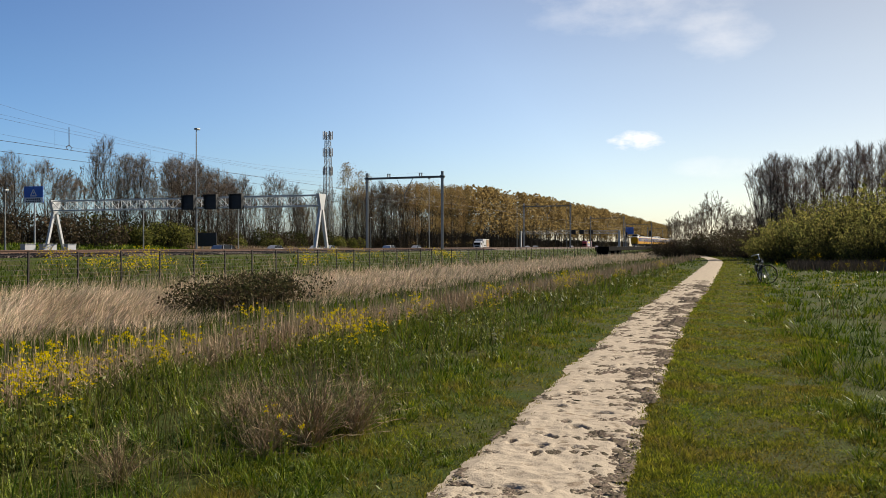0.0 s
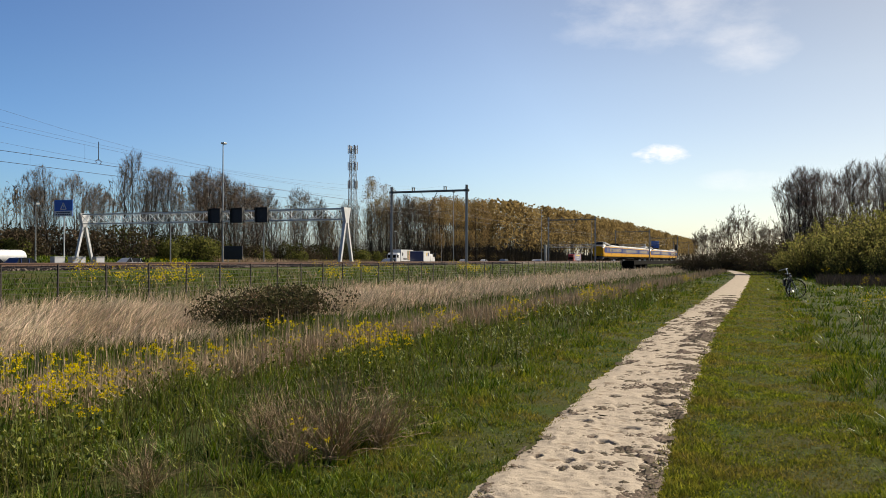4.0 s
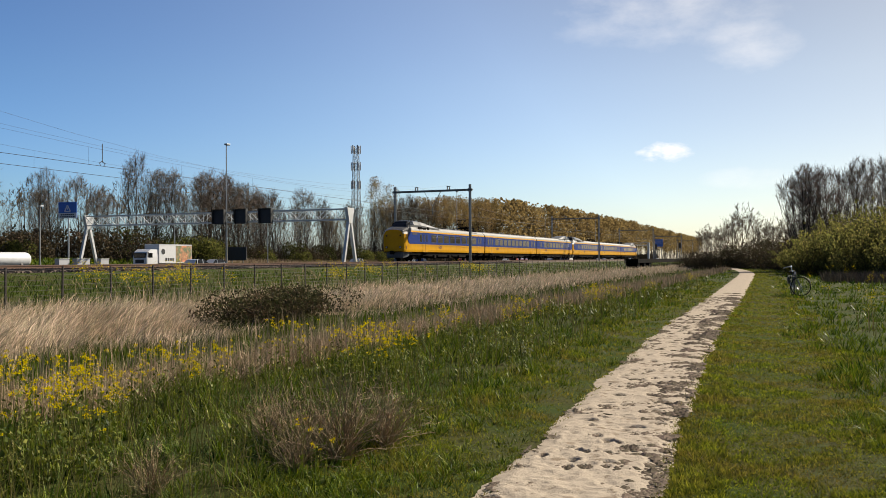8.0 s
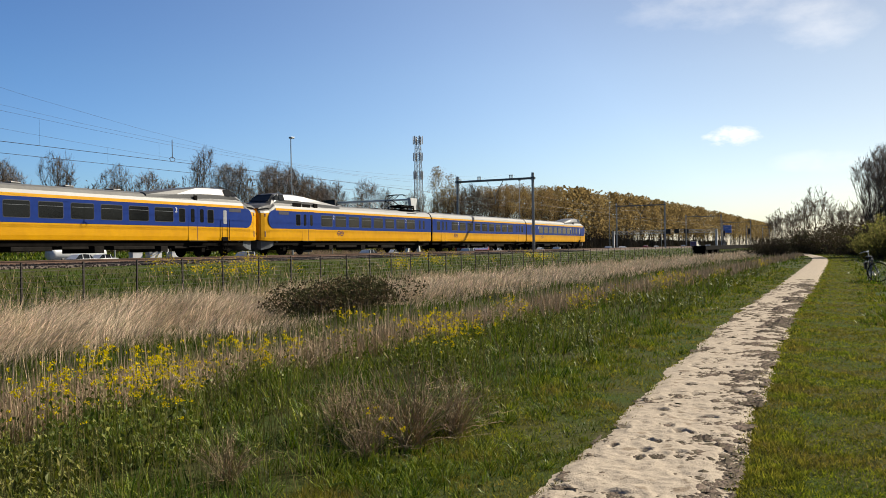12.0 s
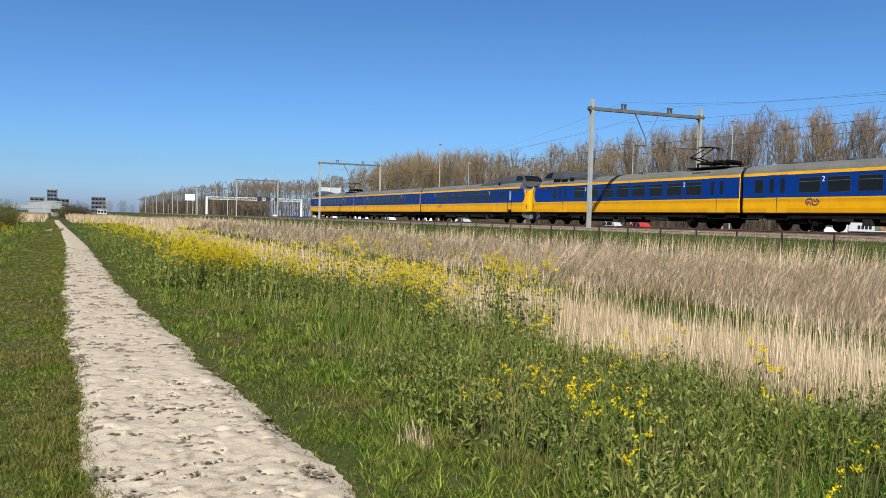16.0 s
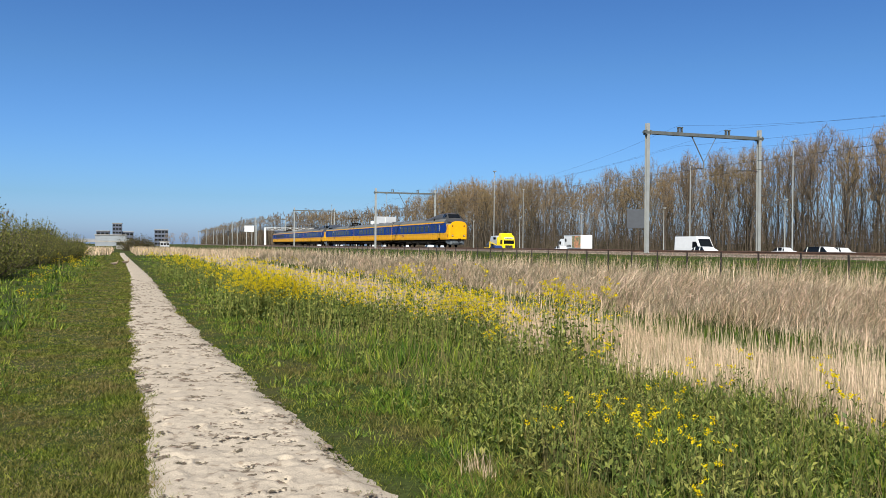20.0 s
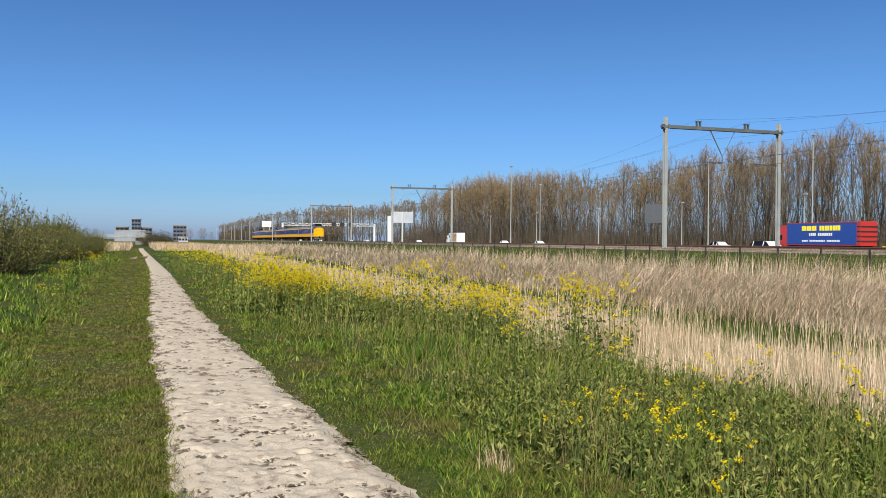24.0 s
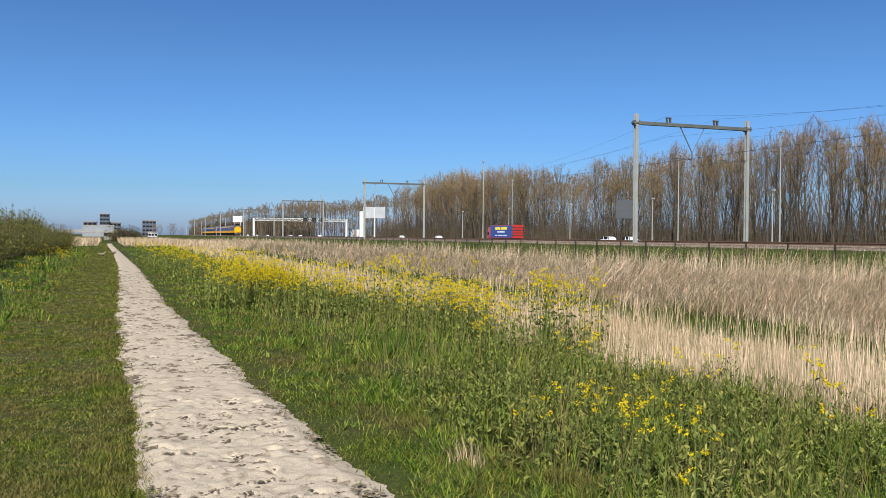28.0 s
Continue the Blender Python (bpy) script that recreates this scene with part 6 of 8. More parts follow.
def tower():
    ob = thing("radio_mast", "grey steel lattice radio mast with antennas", "radio mast", m=pose(-106, 205, 0.3))
    H, w0, w1 = 31.5, 1.25, 0.55
    wd = lambda z: w0 + (w1 - w0) * z / H
    for sx, sy in ((-1, -1), (1, -1), (1, 1), (-1, 1)):
        bm = bmesh.new()
        rod(bm, (sx * w0, sy * w0, 0), (sx * w1, sy * w1, H), 0.10, 0.07, n=6)
        part("mast_leg", bm, M["galv"], ob)
    bm = bmesh.new()
    z = 0.0
    while z < H - 1:
        a, c = wd(z), wd(z + 1.6)
        for (x0, y0), (x1, y1) in (((-1, -1), (1, -1)), ((1, -1), (1, 1)), ((1, 1), (-1, 1)), ((-1, 1), (-1, -1))):
            bar(bm, (x0 * a, y0 * a, z), (x1 * c, y1 * c, z + 1.6), 0.06, 0.06)
            bar(bm, (x1 * a, y1 * a, z), (x0 * c, y0 * c, z + 1.6), 0.06, 0.06)
            bar(bm, (x0 * a, y0 * a, z), (x1 * a, y1 * a, z), 0.06, 0.06)
        z += 1.6
    part("lattice", bm, M["galv"], ob)
    for z in (31.0, 26.5, 21.5):
        for k in range(6):
            a = k * math.pi / 3 + 0.3
            bm = bmesh.new()
            box(bm, -0.16, 0.16, -0.1, 0.1, z - 1.1, z + 1.1, 0.03)
            p = part("antenna", bm, M["facade"], ob, "pale panel antenna")
            p.matrix_basis = pose(1.25 * math.cos(a), 1.25 * math.sin(a), 0, 0, 0, math.degrees(a) + 90)
        bm = bmesh.new()
        for k in range(6):
            a = k * math.pi / 3 + 0.3
            bar(bm, (0, 0, z), (1.25 * math.cos(a), 1.25 * math.sin(a), z), 0.06, 0.06)
        part("antenna_arms", bm, M["galv"], ob)


tower()


# ---- vehicles ----
def wheels(ob, ys, half, r, width=0.24):
    for y in ys:
        for s in (-1, 1):
            bm = bmesh.new()
            rod(bm, (s * (half - width), y, r), (s * half, y, r), r, n=18)
            t = part("tyre", bm, M["tyre"], ob)
            bm = bmesh.new()
            rod(bm, (s * (half - 0.05), y, r), (s * (half + 0.01), y, r), r * 0.6, n=12)
            part("rim", bm, M["metal"], t)


def car(paint, length=4.4, height=1.47, estate=False, label=""):
    """A passenger car that faces +y, its middle at the origin."""
    ob = thing("car", label or paint + " passenger car driving on the motorway", "car")
    L, W = length / 2, 0.89
    bm = bmesh.new()
    st = [(-L, 0.72, 0.42, 0.80), (-L + 0.12, 0.83, 0.28, 0.93), (-L + 0.7, W, 0.24, 0.97), (0.2, W, 0.24, 0.96), (L - 1.0, W, 0.24, 0.90), (L - 0.25, 0.82, 0.27, 0.72), (L, 0.66, 0.36, 0.58)]
    loft(bm, [[(-w, y, lo), (w, y, lo), (w * 1.02, y, (lo + hi) / 2), (w * 0.93, y, hi), (-w * 0.93, y, hi), (-w * 1.02, y, (lo + hi) / 2)] for y, w, lo, hi in st])
    body = part("body", bm, PAINT[paint], ob)
    back = -L + (0.15 if estate else 0.75)
    bm = bmesh.new()
    st = [(back, 0.78, 0.80, 0.93), (back + 0.45, 0.70, 0.60, height - 0.05), (-0.1, 0.72, 0.62, height), (0.45, 0.70, 0.62, height - 0.05), (L - 1.05, 0.78, 0.80, 0.92)]
    loft(bm, [[(-w0, y, 0.9), (w0, y, 0.9), (w1, y, hi), (-w1, y, hi)] for y, w0, w1, hi in st], mat_of=lambda i: 1 if i == 2 else 0)
    part("cabin_glass", bm, [M["window"], PAINT[paint]], ob)
    for s in (-1, 1):
        for yy in (back + 0.55, 0.05):
            bm = bmesh.new()
            bar(bm, (s * 0.77, yy, 0.92), (s * 0.645, yy + 0.05, height - 0.04), 0.07, 0.05)
            part("pillar", bm, PAINT[paint], ob)
        bm = bmesh.new()
        box(bm, s * 0.62 - 0.16, s * 0.62 + 0.16, L - 0.16, L - 0.02, 0.56, 0.68, 0.02)
        part("headlight", bm, M["lampglass"], ob)
        bm = bmesh.new()
        box(bm, s * 0.66 - 0.12, s * 0.66 + 0.12, -L + 0.01, -L + 0.1, 0.66, 0.84, 0.02)
        part("tail_light", bm, M["redlens"], ob)
    wheels(ob, (-L + 0.85, L - 0.9), 0.9, 0.32, 0.2)
    return ob


def van(paint, length=5.6, height=2.4, label=""):
    ob = thing("van", label or paint + " delivery van driving on the motorway", "van")
    L, W = length / 2, 0.98
    bm = bmesh.new()
    st = [(-L, 0.95, height - 0.04), (-L + 0.1, W, height), (L - 2.0, W, height), (L - 1.75, W, height - 0.12), (L - 1.0, W, 1.32), (L - 0.15, 0.9, 1.05), (L, 0.8, 0.8)]
    loft(bm, [[(-w, y, 0.35), (w, y, 0.35), (w, y, min(1.2, hi - 0.1)), (w * 0.9, y, hi), (-w * 0.9, y, hi), (-w, y, min(1.2, hi - 0.1))] for y, w, hi in st])
    part("body", bm, PAINT[paint], ob)
    bm = bmesh.new()
    plate(bm, [(-0.82, L - 1.03, 1.38), (0.82, L - 1.03, 1.38), (0.78, L - 1.62, height - 0.3), (-0.78, L - 1.62, height - 0.3)], 0.03, (0, 0.75, 0.5))
    part("windscreen", bm, M["window"], ob)
    for s in (-1, 1):
        bm = bmesh.new()
        pts = [(s * 0.965, L - 2.4, 1.3), (s * 0.975, L - 1.25, 1.3), (s * 0.93, L - 1.75, 2.0), (s * 0.93, L - 2.4, 2.0)]
        plate(bm, pts if s > 0 else pts[::-1], 0.03, (s, 0, 0))
        part("side_window", bm, M["window"], ob)
        bm = bmesh.new()
        box(bm, s * 0.68 - 0.16, s * 0.68 + 0.16, L - 0.14, L - 0.02, 0.78, 0.98, 0.02)
        part("headlight", bm, M["lampglass"], ob)
    wheels(ob, (-L + 1.1, L - 0.95), 0.99, 0.35)
    return ob


def truck_cab(ob, paint, y, tall=3.3, tint="window"):
    """A flat-fronted lorry cab whose front stands at y, facing +y."""
    bm = bmesh.new()
    st = [(y - 2.2, 1.22, tall), (y - 0.9, 1.24, tall + 0.02), (y - 0.25, 1.22, tall - 0.35), (y - 0.06, 1.18, tall - 0.9), (y, 1.12, 1.6)]
    loft(bm, [[(-w, yy, 0.55), (w, yy, 0.55), (w, yy, min(1.9, hi)), (w * 0.94, yy, hi), (-w * 0.94, yy, hi), (-w, yy, min(1.9, hi))] for yy, w, hi in st])
    cab = part("cab", bm, paint, ob)
    bm = bmesh.new()
    box(bm, -1.02, 1.02, y - 0.16, y + 0.015, 1.72, 2.42, 0.04)
    part("windscreen", bm, M[tint], ob)
    for s in (-1, 1):
        bm = bmesh.new()
        box(bm, s * 1.2, s * 1.25, y - 1.15, y - 0.35, 1.75, 2.4, 0.02)
        part("side_window", bm, M[tint], ob)
        bm = bmesh.new()
        box(bm, s * 1.36 - 0.08, s * 1.36 + 0.08, y - 0.2, y - 0.08, 1.8, 2.5, 0.03)
        bar(bm, (s * 1.2, y - 0.2, 2.4), (s * 1.36, y - 0.14, 2.4), 0.04, 0.04)
        part("mirror", bm, M["black"], ob)
        bm = bmesh.new()
        box(bm, s * 0.85 - 0.2, s * 0.85 + 0.2, y - 0.06, y + 0.02, 0.72, 0.92, 0.02)
        part("headlight", bm, M["lampglass"], ob)
    bm = bmesh.new()
    box(bm, -1.16, 1.16, y - 0.3, y + 0.03, 0.42, 0.66, 0.04)
    box(bm, -0.75, 0.75, y - 0.05, y + 0.02, 1.0, 1.5, 0.03)
    part("grille", bm, M["black"], ob)
    return cab


def box_truck(paint, length, height, body_mt, label, cab_tall=2.9):
    ob = thing("box_truck", label, "truck")
    L = length / 2
    truck_cab(ob, PAINT[paint], L, cab_tall)
    bm = bmesh.new()
    box(bm, -1.27, 1.27, -L, L - 2.45, 0.95, height, 0.05)
    part("cargo_box", bm, body_mt, ob)
    bm = bmesh.new()
    box(bm, -0.95, 0.95, -L + 0.1, L - 0.6, 0.55, 0.93)
    box(bm, -1.22, 1.22, -L + 1.6, L - 4.2, 0.45, 0.9, 0.03)
    part("chassis", bm, M["under"], ob)
    for z in (1.0, height - 0.06):
        bm = bmesh.new()
        for s in (-1, 1):
            box(bm, s * 1.275 - 0.01, s * 1.275 + 0.01, -L + 0.05, L - 2.5, z - 0.04, z + 0.04)
        part("box_trim", bm, M["metal"], ob)
    wheels(ob, (-L + 1.7, L - 1.4), 1.22, 0.48, 0.35)
    return ob


def semi_truck():
    ob = thing("articulated_truck", "red articulated truck with a dark blue curtain trailer", "truck")
    truck_cab(ob, PAINT["red"], 8.25, 3.7)
    bm = bmesh.new()
    box(bm, -1.26, 1.26, -7.6, 6.0, 1.05, 4.0, 0.04)
    tr = part("trailer", bm, PAINT["trailer_blue"], ob, "dark blue curtain-sided trailer")
    bm = bmesh.new()
    box(bm, -1.28, 1.28, -8.3, -7.55, 1.0, 4.02, 0.03)
    part("trailer_tail", bm, PAINT["red"], ob, "red rear end of the trailer")
    bm = bmesh.new()
    for z in (1.5, 2.1, 2.7, 3.3):
        box(bm, -1.3, 1.3, -8.36, -8.28, z, z + 0.16)
        for s in (-1, 1):
            box(bm, s * 1.29 - 0.012, s * 1.29 + 0.012, -8.2, -7.65, z, z + 0.16)
    part("tail_bars", bm, M["black"], ob)
    bm = bmesh.new()
    box(bm, -0.9, 0.9, -8.0, 7.6, 0.6, 1.02)
    box(bm, -1.22, 1.22, -2.0, 3.2, 0.45, 1.0)
    part("chassis", bm, M["under"], ob)
    for z in (1.08, 3.94):
        bm = bmesh.new()
        for s in (-1, 1):
            box(bm, s * 1.262, s * 1.285, -7.5, 5.95, z - 0.05, z + 0.05)
        part("trailer_edge", bm, PAINT["red"], ob)
    lett = material("yellow_lettering", (0.8, 0.6, 0.02), 0.5, vary=0.05)
    for s in (-1, 1):
        bm = bmesh.new()
        for z, h, total, n, gap in ((3.25, 0.62, 7.6, 15, 0.12), (2.45, 0.36, 4.6, 13, 0.10), (1.62, 0.22, 7.4, 24, 0.08)):
            y = -0.8 - total / 2
            wdt = total / n
            for i in range(n):
                if i in (8, 19):
                    continue
                box(bm, s * 1.262, s * 1.272, y + i * wdt, y + (i + 1) * wdt - gap, z - h / 2, z + h / 2, mat=0 if z > 3 else 1)
        part("lettering", bm, [lett, M["white"]], ob, "yellow and white bars of lettering")
    wheels(ob, (-6.2, -4.9, -3.6, 3.3, 6.9), 1.24, 0.5, 0.35)
    return ob


def tow_truck():
    ob = thing("car_transporter", "bright yellow car transporter truck carrying a silver van", "truck")
    truck_cab(ob, PAINT["yellow"], 4.6, 3.3)
    bm = bmesh.new()
    box(bm, -1.1, 1.1, 2.4, 3.6, 3.25, 3.68, 0.12)
    part("roof_spoiler", bm, PAINT["yellow"], ob)
    bm = bmesh.new()
    box(bm, -0.9, 0.9, 4.45, 4.58, 2.62, 2.92, 0.03)
    part("name_board", bm, M["white"], ob, "white name board with dark bars")
    bm = bmesh.new()
    for k in range(5):
        box(bm, -0.7 + k * 0.3, -0.5 + k * 0.3, 4.585, 4.6, 2.7, 2.84)
    part("name_bars", bm, M["black"], ob)
    bm = bmesh.new()
    box(bm, -1.2, 1.2, -4.6, 2.3, 0.85, 1.05, 0.02)
    for s in (-1, 1):
        bar(bm, (s * 1.2, 2.2, 1.1), (s * 1.2, 2.2, 2.6), 0.12, 0.12)
        bar(bm, (s * 1.2, 2.2, 1.4), (s * 1.2, -1.6, 2.1), 0.14, 0.14)
        bar(bm, (s * 1.2, -1.6, 1.0), (s * 1.2, -1.6, 2.2), 0.14, 0.14)
    part("loading_frame", bm, PAINT["yellow"], ob)
    bm = bmesh.new()
    box(bm, -0.8, 0.8, -4.4, 3.5, 0.5, 0.86)
    part("chassis", bm, M["under"], ob)
    # its load
    bm = bmesh.new()
    st = [(-2.2, 0.9, 3.0), (-2.1, 0.93, 3.25), (0.4, 0.93, 3.28), (0.9, 0.93, 2.75), (1.7, 0.88, 2.5), (1.9, 0.8, 2.2)]
    loft(bm, [[(-w, y, 1.75), (w, y, 1.75), (w, y, 2.45 if hi > 2.5 else hi - 0.05), (w * 0.85, y, hi), (-w * 0.85, y, hi), (-w, y, 2.45 if hi > 2.5 else hi - 0.05)] for y, w, hi in st])
    part("carried_van", bm, PAINT["silver"], ob, "silver van on the loading deck")
    bm = bmesh.new()
    for s in (-1, 1):
        box(bm, s * 0.9, s * 0.935, -0.6, 0.55, 2.55, 3.0, 0.02)
    part("carried_van_window", bm, M["window"], ob)
    bm = bmesh.new()
    box(bm, -1.22, 1.22, 1.82, 2.38, 1.05, 3.0, 0.04)
    part("cab_guard", bm, PAINT["yellow"], ob)
    bm = bmesh.new()
    st = [(-4.5, 0.7, 1.6), (-4.3, 0.85, 1.75), (-3.4, 0.88, 2.2), (-2.2, 0.86, 2.2), (-1.6, 0.86, 1.8)]
    loft(bm, [[(-w, y, 1.08), (w, y, 1.08), (w, y, 1.6), (w * 0.8, y, hi), (-w * 0.8, y, hi), (-w, y, 1.6)] for y, w, hi in st])
    part("carried_car", bm, PAINT["black"], ob, "black car on the lower deck")
    wheels(ob, (-3.2, -2.0, 3.1), 1.22, 0.48, 0.35)
    return ob


def parked():
    ob = thing("storage_tank", "white horizontal cylindrical tank beside the motorway", "tank", m=pose(-92.0, 80.0, 0.15))
    bm = bmesh.new()
    rings = []
    for y, r in ((-4.5, 0.2), (-4.42, 0.6), (-4.2, 0.84), (-3.9, 0.92), (3.9, 0.92), (4.2, 0.84), (4.42, 0.6), (4.5, 0.2)):
        rings.append([(r * math.cos(a), y, 1.75 + r * math.sin(a)) for a in np.linspace(0, 2 * math.pi, 20, endpoint=False)])
    loft(bm, rings)
    part("tank_shell", bm, M["whitesteel"], ob, smooth=True)
    for y in (-2.8, 2.8):
        bm = bmesh.new()
        box(bm, -0.8, 0.8, y - 0.15, y + 0.15, 0.0, 1.2, 0.03)
        part("saddle", bm, M["concrete"], ob)
    for x, y, w in ((-90.0, 88.2, 1.8), (-90.0, 91.6, 2.4), (-90.0, 95.6, 1.6)):
        ob = thing("equipment_cabinet", "pale grey roadside equipment cabinet", "cabinet", "roadside cabinets", pose(x, y, 0.15))
        bm = bmesh.new()
        box(bm, -0.4, 0.4, -w / 2, w / 2, 0, 1.75, 0.04)
        part("housing", bm, M["facade"], ob)
        bm = bmesh.new()
        box(bm, -0.45, 0.45, -w / 2 - 0.05, w / 2 + 0.05, 1.75, 1.83, 0.02)
        part("lid", bm, M["galv"], ob)


parked()

TRAFFIC = []          # thing, lane, height of road, place at time 0, speed


def traffic():
    vd = material("white_and_blue_box", (0.62, 0.64, 0.68), 0.4, vary=0.05, second=(0.55, 0.58, 0.64))
    t = box_truck("white", 5.4, 2.8, PAINT["white"], "small white box truck with a blue band", 2.3)
    bm = bmesh.new()
    box(bm, -1.2, 1.2, -2.73, -2.69, 1.0, 2.7)
    part("rear_door", bm, PAINT["navy"], t, "dark blue rear door")
    gold = material("gold_print", (0.55, 0.36, 0.05), 0.5, vary=0.05)
    bm = bmesh.new()
    for s in (-1, 1):
        bar(bm, (s * 1.28, -1.55, 2.5), (s * 1.28, -1.3, 1.9), 0.012, 0.2)
        bar(bm, (s * 1.28, -1.3, 1.9), (s * 1.28, -1.05, 2.5), 0.012, 0.2)
    part("slanted_mark", bm, gold, t, "gold slanted mark")
    bm = bmesh.new()
    for s in (-1, 1):
        bmesh.ops.create_circle(bm, cap_ends=True, segments=14, radius=0.32, matrix=Matrix.Translation((s * 1.285, -0.6, 2.2)) @ Matrix.Rotation(radians(90), 4, 'Y'))
    part("round_mark", bm, PAINT["navy"], t, "dark blue round mark")
    TRAFFIC.append((t, -57.0, 74 - 3.1 - 26.3 * 1.5, 26.3))
    t = box_truck("white", 9.6, 3.65, PAINT["white"], "white box truck with a colourful picture panel", 2.9)
    pic = material("printed_panel", (0.55, 0.20, 0.10), 0.5, vary=0.4, scale=1.1, fine=3, second=(0.12, 0.14, 0.07), spots=0.5)
    bm = bmesh.new()
    box(bm, -1.29, 1.29, -4.7, -1.2, 1.15, 3.45)
    part("picture_panel", bm, pic, t, "printed panel in warm colours")
    bm = bmesh.new()
    for s in (-1, 1):
        for k in range(4):
            box(bm, s * 1.28, s * 1.295, -0.8 + k * 0.5, -0.45 + k * 0.5, 1.3, 1.7)
        bmesh.ops.create_circle(bm, cap_ends=True, segments=16, radius=0.4, matrix=Matrix.Translation((s * 1.29, 1.5, 2.6)) @ Matrix.Rotation(radians(90), 4, 'Y'))
    part("lettering_bars", bm, M["black"], t, "dark bars of lettering")
    TRAFFIC.append((t, -82.0, 94 + 4.8 + 21.0 * 8, -21.0))
    t = semi_truck()
    t.scale.y = 0.9
    TRAFFIC.append((t, -82.0, -122.8 + 9.6 + 23.0 * 25, -23.0))
    TRAFFIC.append((tow_truck(), -63.0, -63.1 - 4.6 - 22.8 * 23.5, 22.8))
    t = van("white", 5.9, 2.6)
    TRAFFIC.append((t, -60.0, -80 - 2.9 - 26.3 * 20, 26.3))
    for lane, start, speed in ((-57.0, -371, 26.3), (-60.0, -346, 26.3), (-63.2, -312, 22.8), (-60.0, -361, 26.3)):
        TRAFFIC.append((copy_thing(t, Matrix()), lane, start, speed))
    rnd = random.Random(5)
    kinds = [("white", 4.4, 1.47, False), ("silver", 4.6, 1.5, True), ("white", 4.3, 1.45, False), ("white", 4.5, 1.5, True), ("red", 4.0, 1.48, False), ("silver", 4.6, 1.5, True), ("navy", 4.2, 1.46, False)]
    models = {}
    for lane, speed, starts in ((-57.0, 26.3, (-60, -105, -190, -238, -300, -352, -420, -560, -610, -655)),
                                (-60.0, 26.3, (95, 30, -140, -210, -380, -455, -500, -590, -700)),
                                (-63.2, 22.8, (140, -30, -300, -420, -500)),
                                (-78.0, -27.5, (150, 205, 320, 395, 470, 560, 640, 700, 820)),
                                (-85.3, -22.0, (40, 160, 340, 480, 600)),
                                (-81.5, -21.6, (60, 130))):
        for s in starts:
            k = rnd.randrange(len(kinds) + 1) % len(kinds)
            if k not in models:
                models[k] = t = car(*kinds[k])
            else:
                t = copy_thing(models[k], Matrix())
            t["group"] = "motorway traffic"
            TRAFFIC.append((t, lane, s + rnd.uniform(-8, 8), speed))


traffic()

# ---- trees and shrubs ----


def tubes(segs, sides):
    """Tapered tubes from a list of (a, b, ra, rb). Returns verts and quads."""
    seg = np.array([(*a, *b, ra, rb) for a, b, ra, rb in segs])
    a, b, ra, rb = seg[:, :3], seg[:, 3:6], seg[:, 6], seg[:, 7]
    d = b - a
    d /= np.linalg.norm(d, axis=1)[:, None] + 1e-9
    ref = np.where(np.abs(d[:, 2:3]) > 0.9, np.array([[1.0, 0, 0]]), np.array([[0, 0, 1.0]]))
    u = np.cross(d, ref)
    u /= np.linalg.norm(u, axis=1)[:, None]
    w = np.cross(d, u)
    ang = np.arange(sides) * 2 * np.pi / sides
    ring = u[:, None] * np.cos(ang)[None, :, None] + w[:, None] * np.sin(ang)[None, :, None]
    v = np.concatenate([a[:, None] + ring * ra[:, None, None], b[:, None] + ring * rb[:, None, None]], 1).reshape(-1, 3)
    k = np.arange(sides)
    q = np.stack([k, (k + 1) % sides, (k + 1) % sides + sides, k + sides], 1)
    f = (np.arange(len(seg))[:, None, None] * 2 * sides + q[None]).reshape(-1, 4)
    return v, f


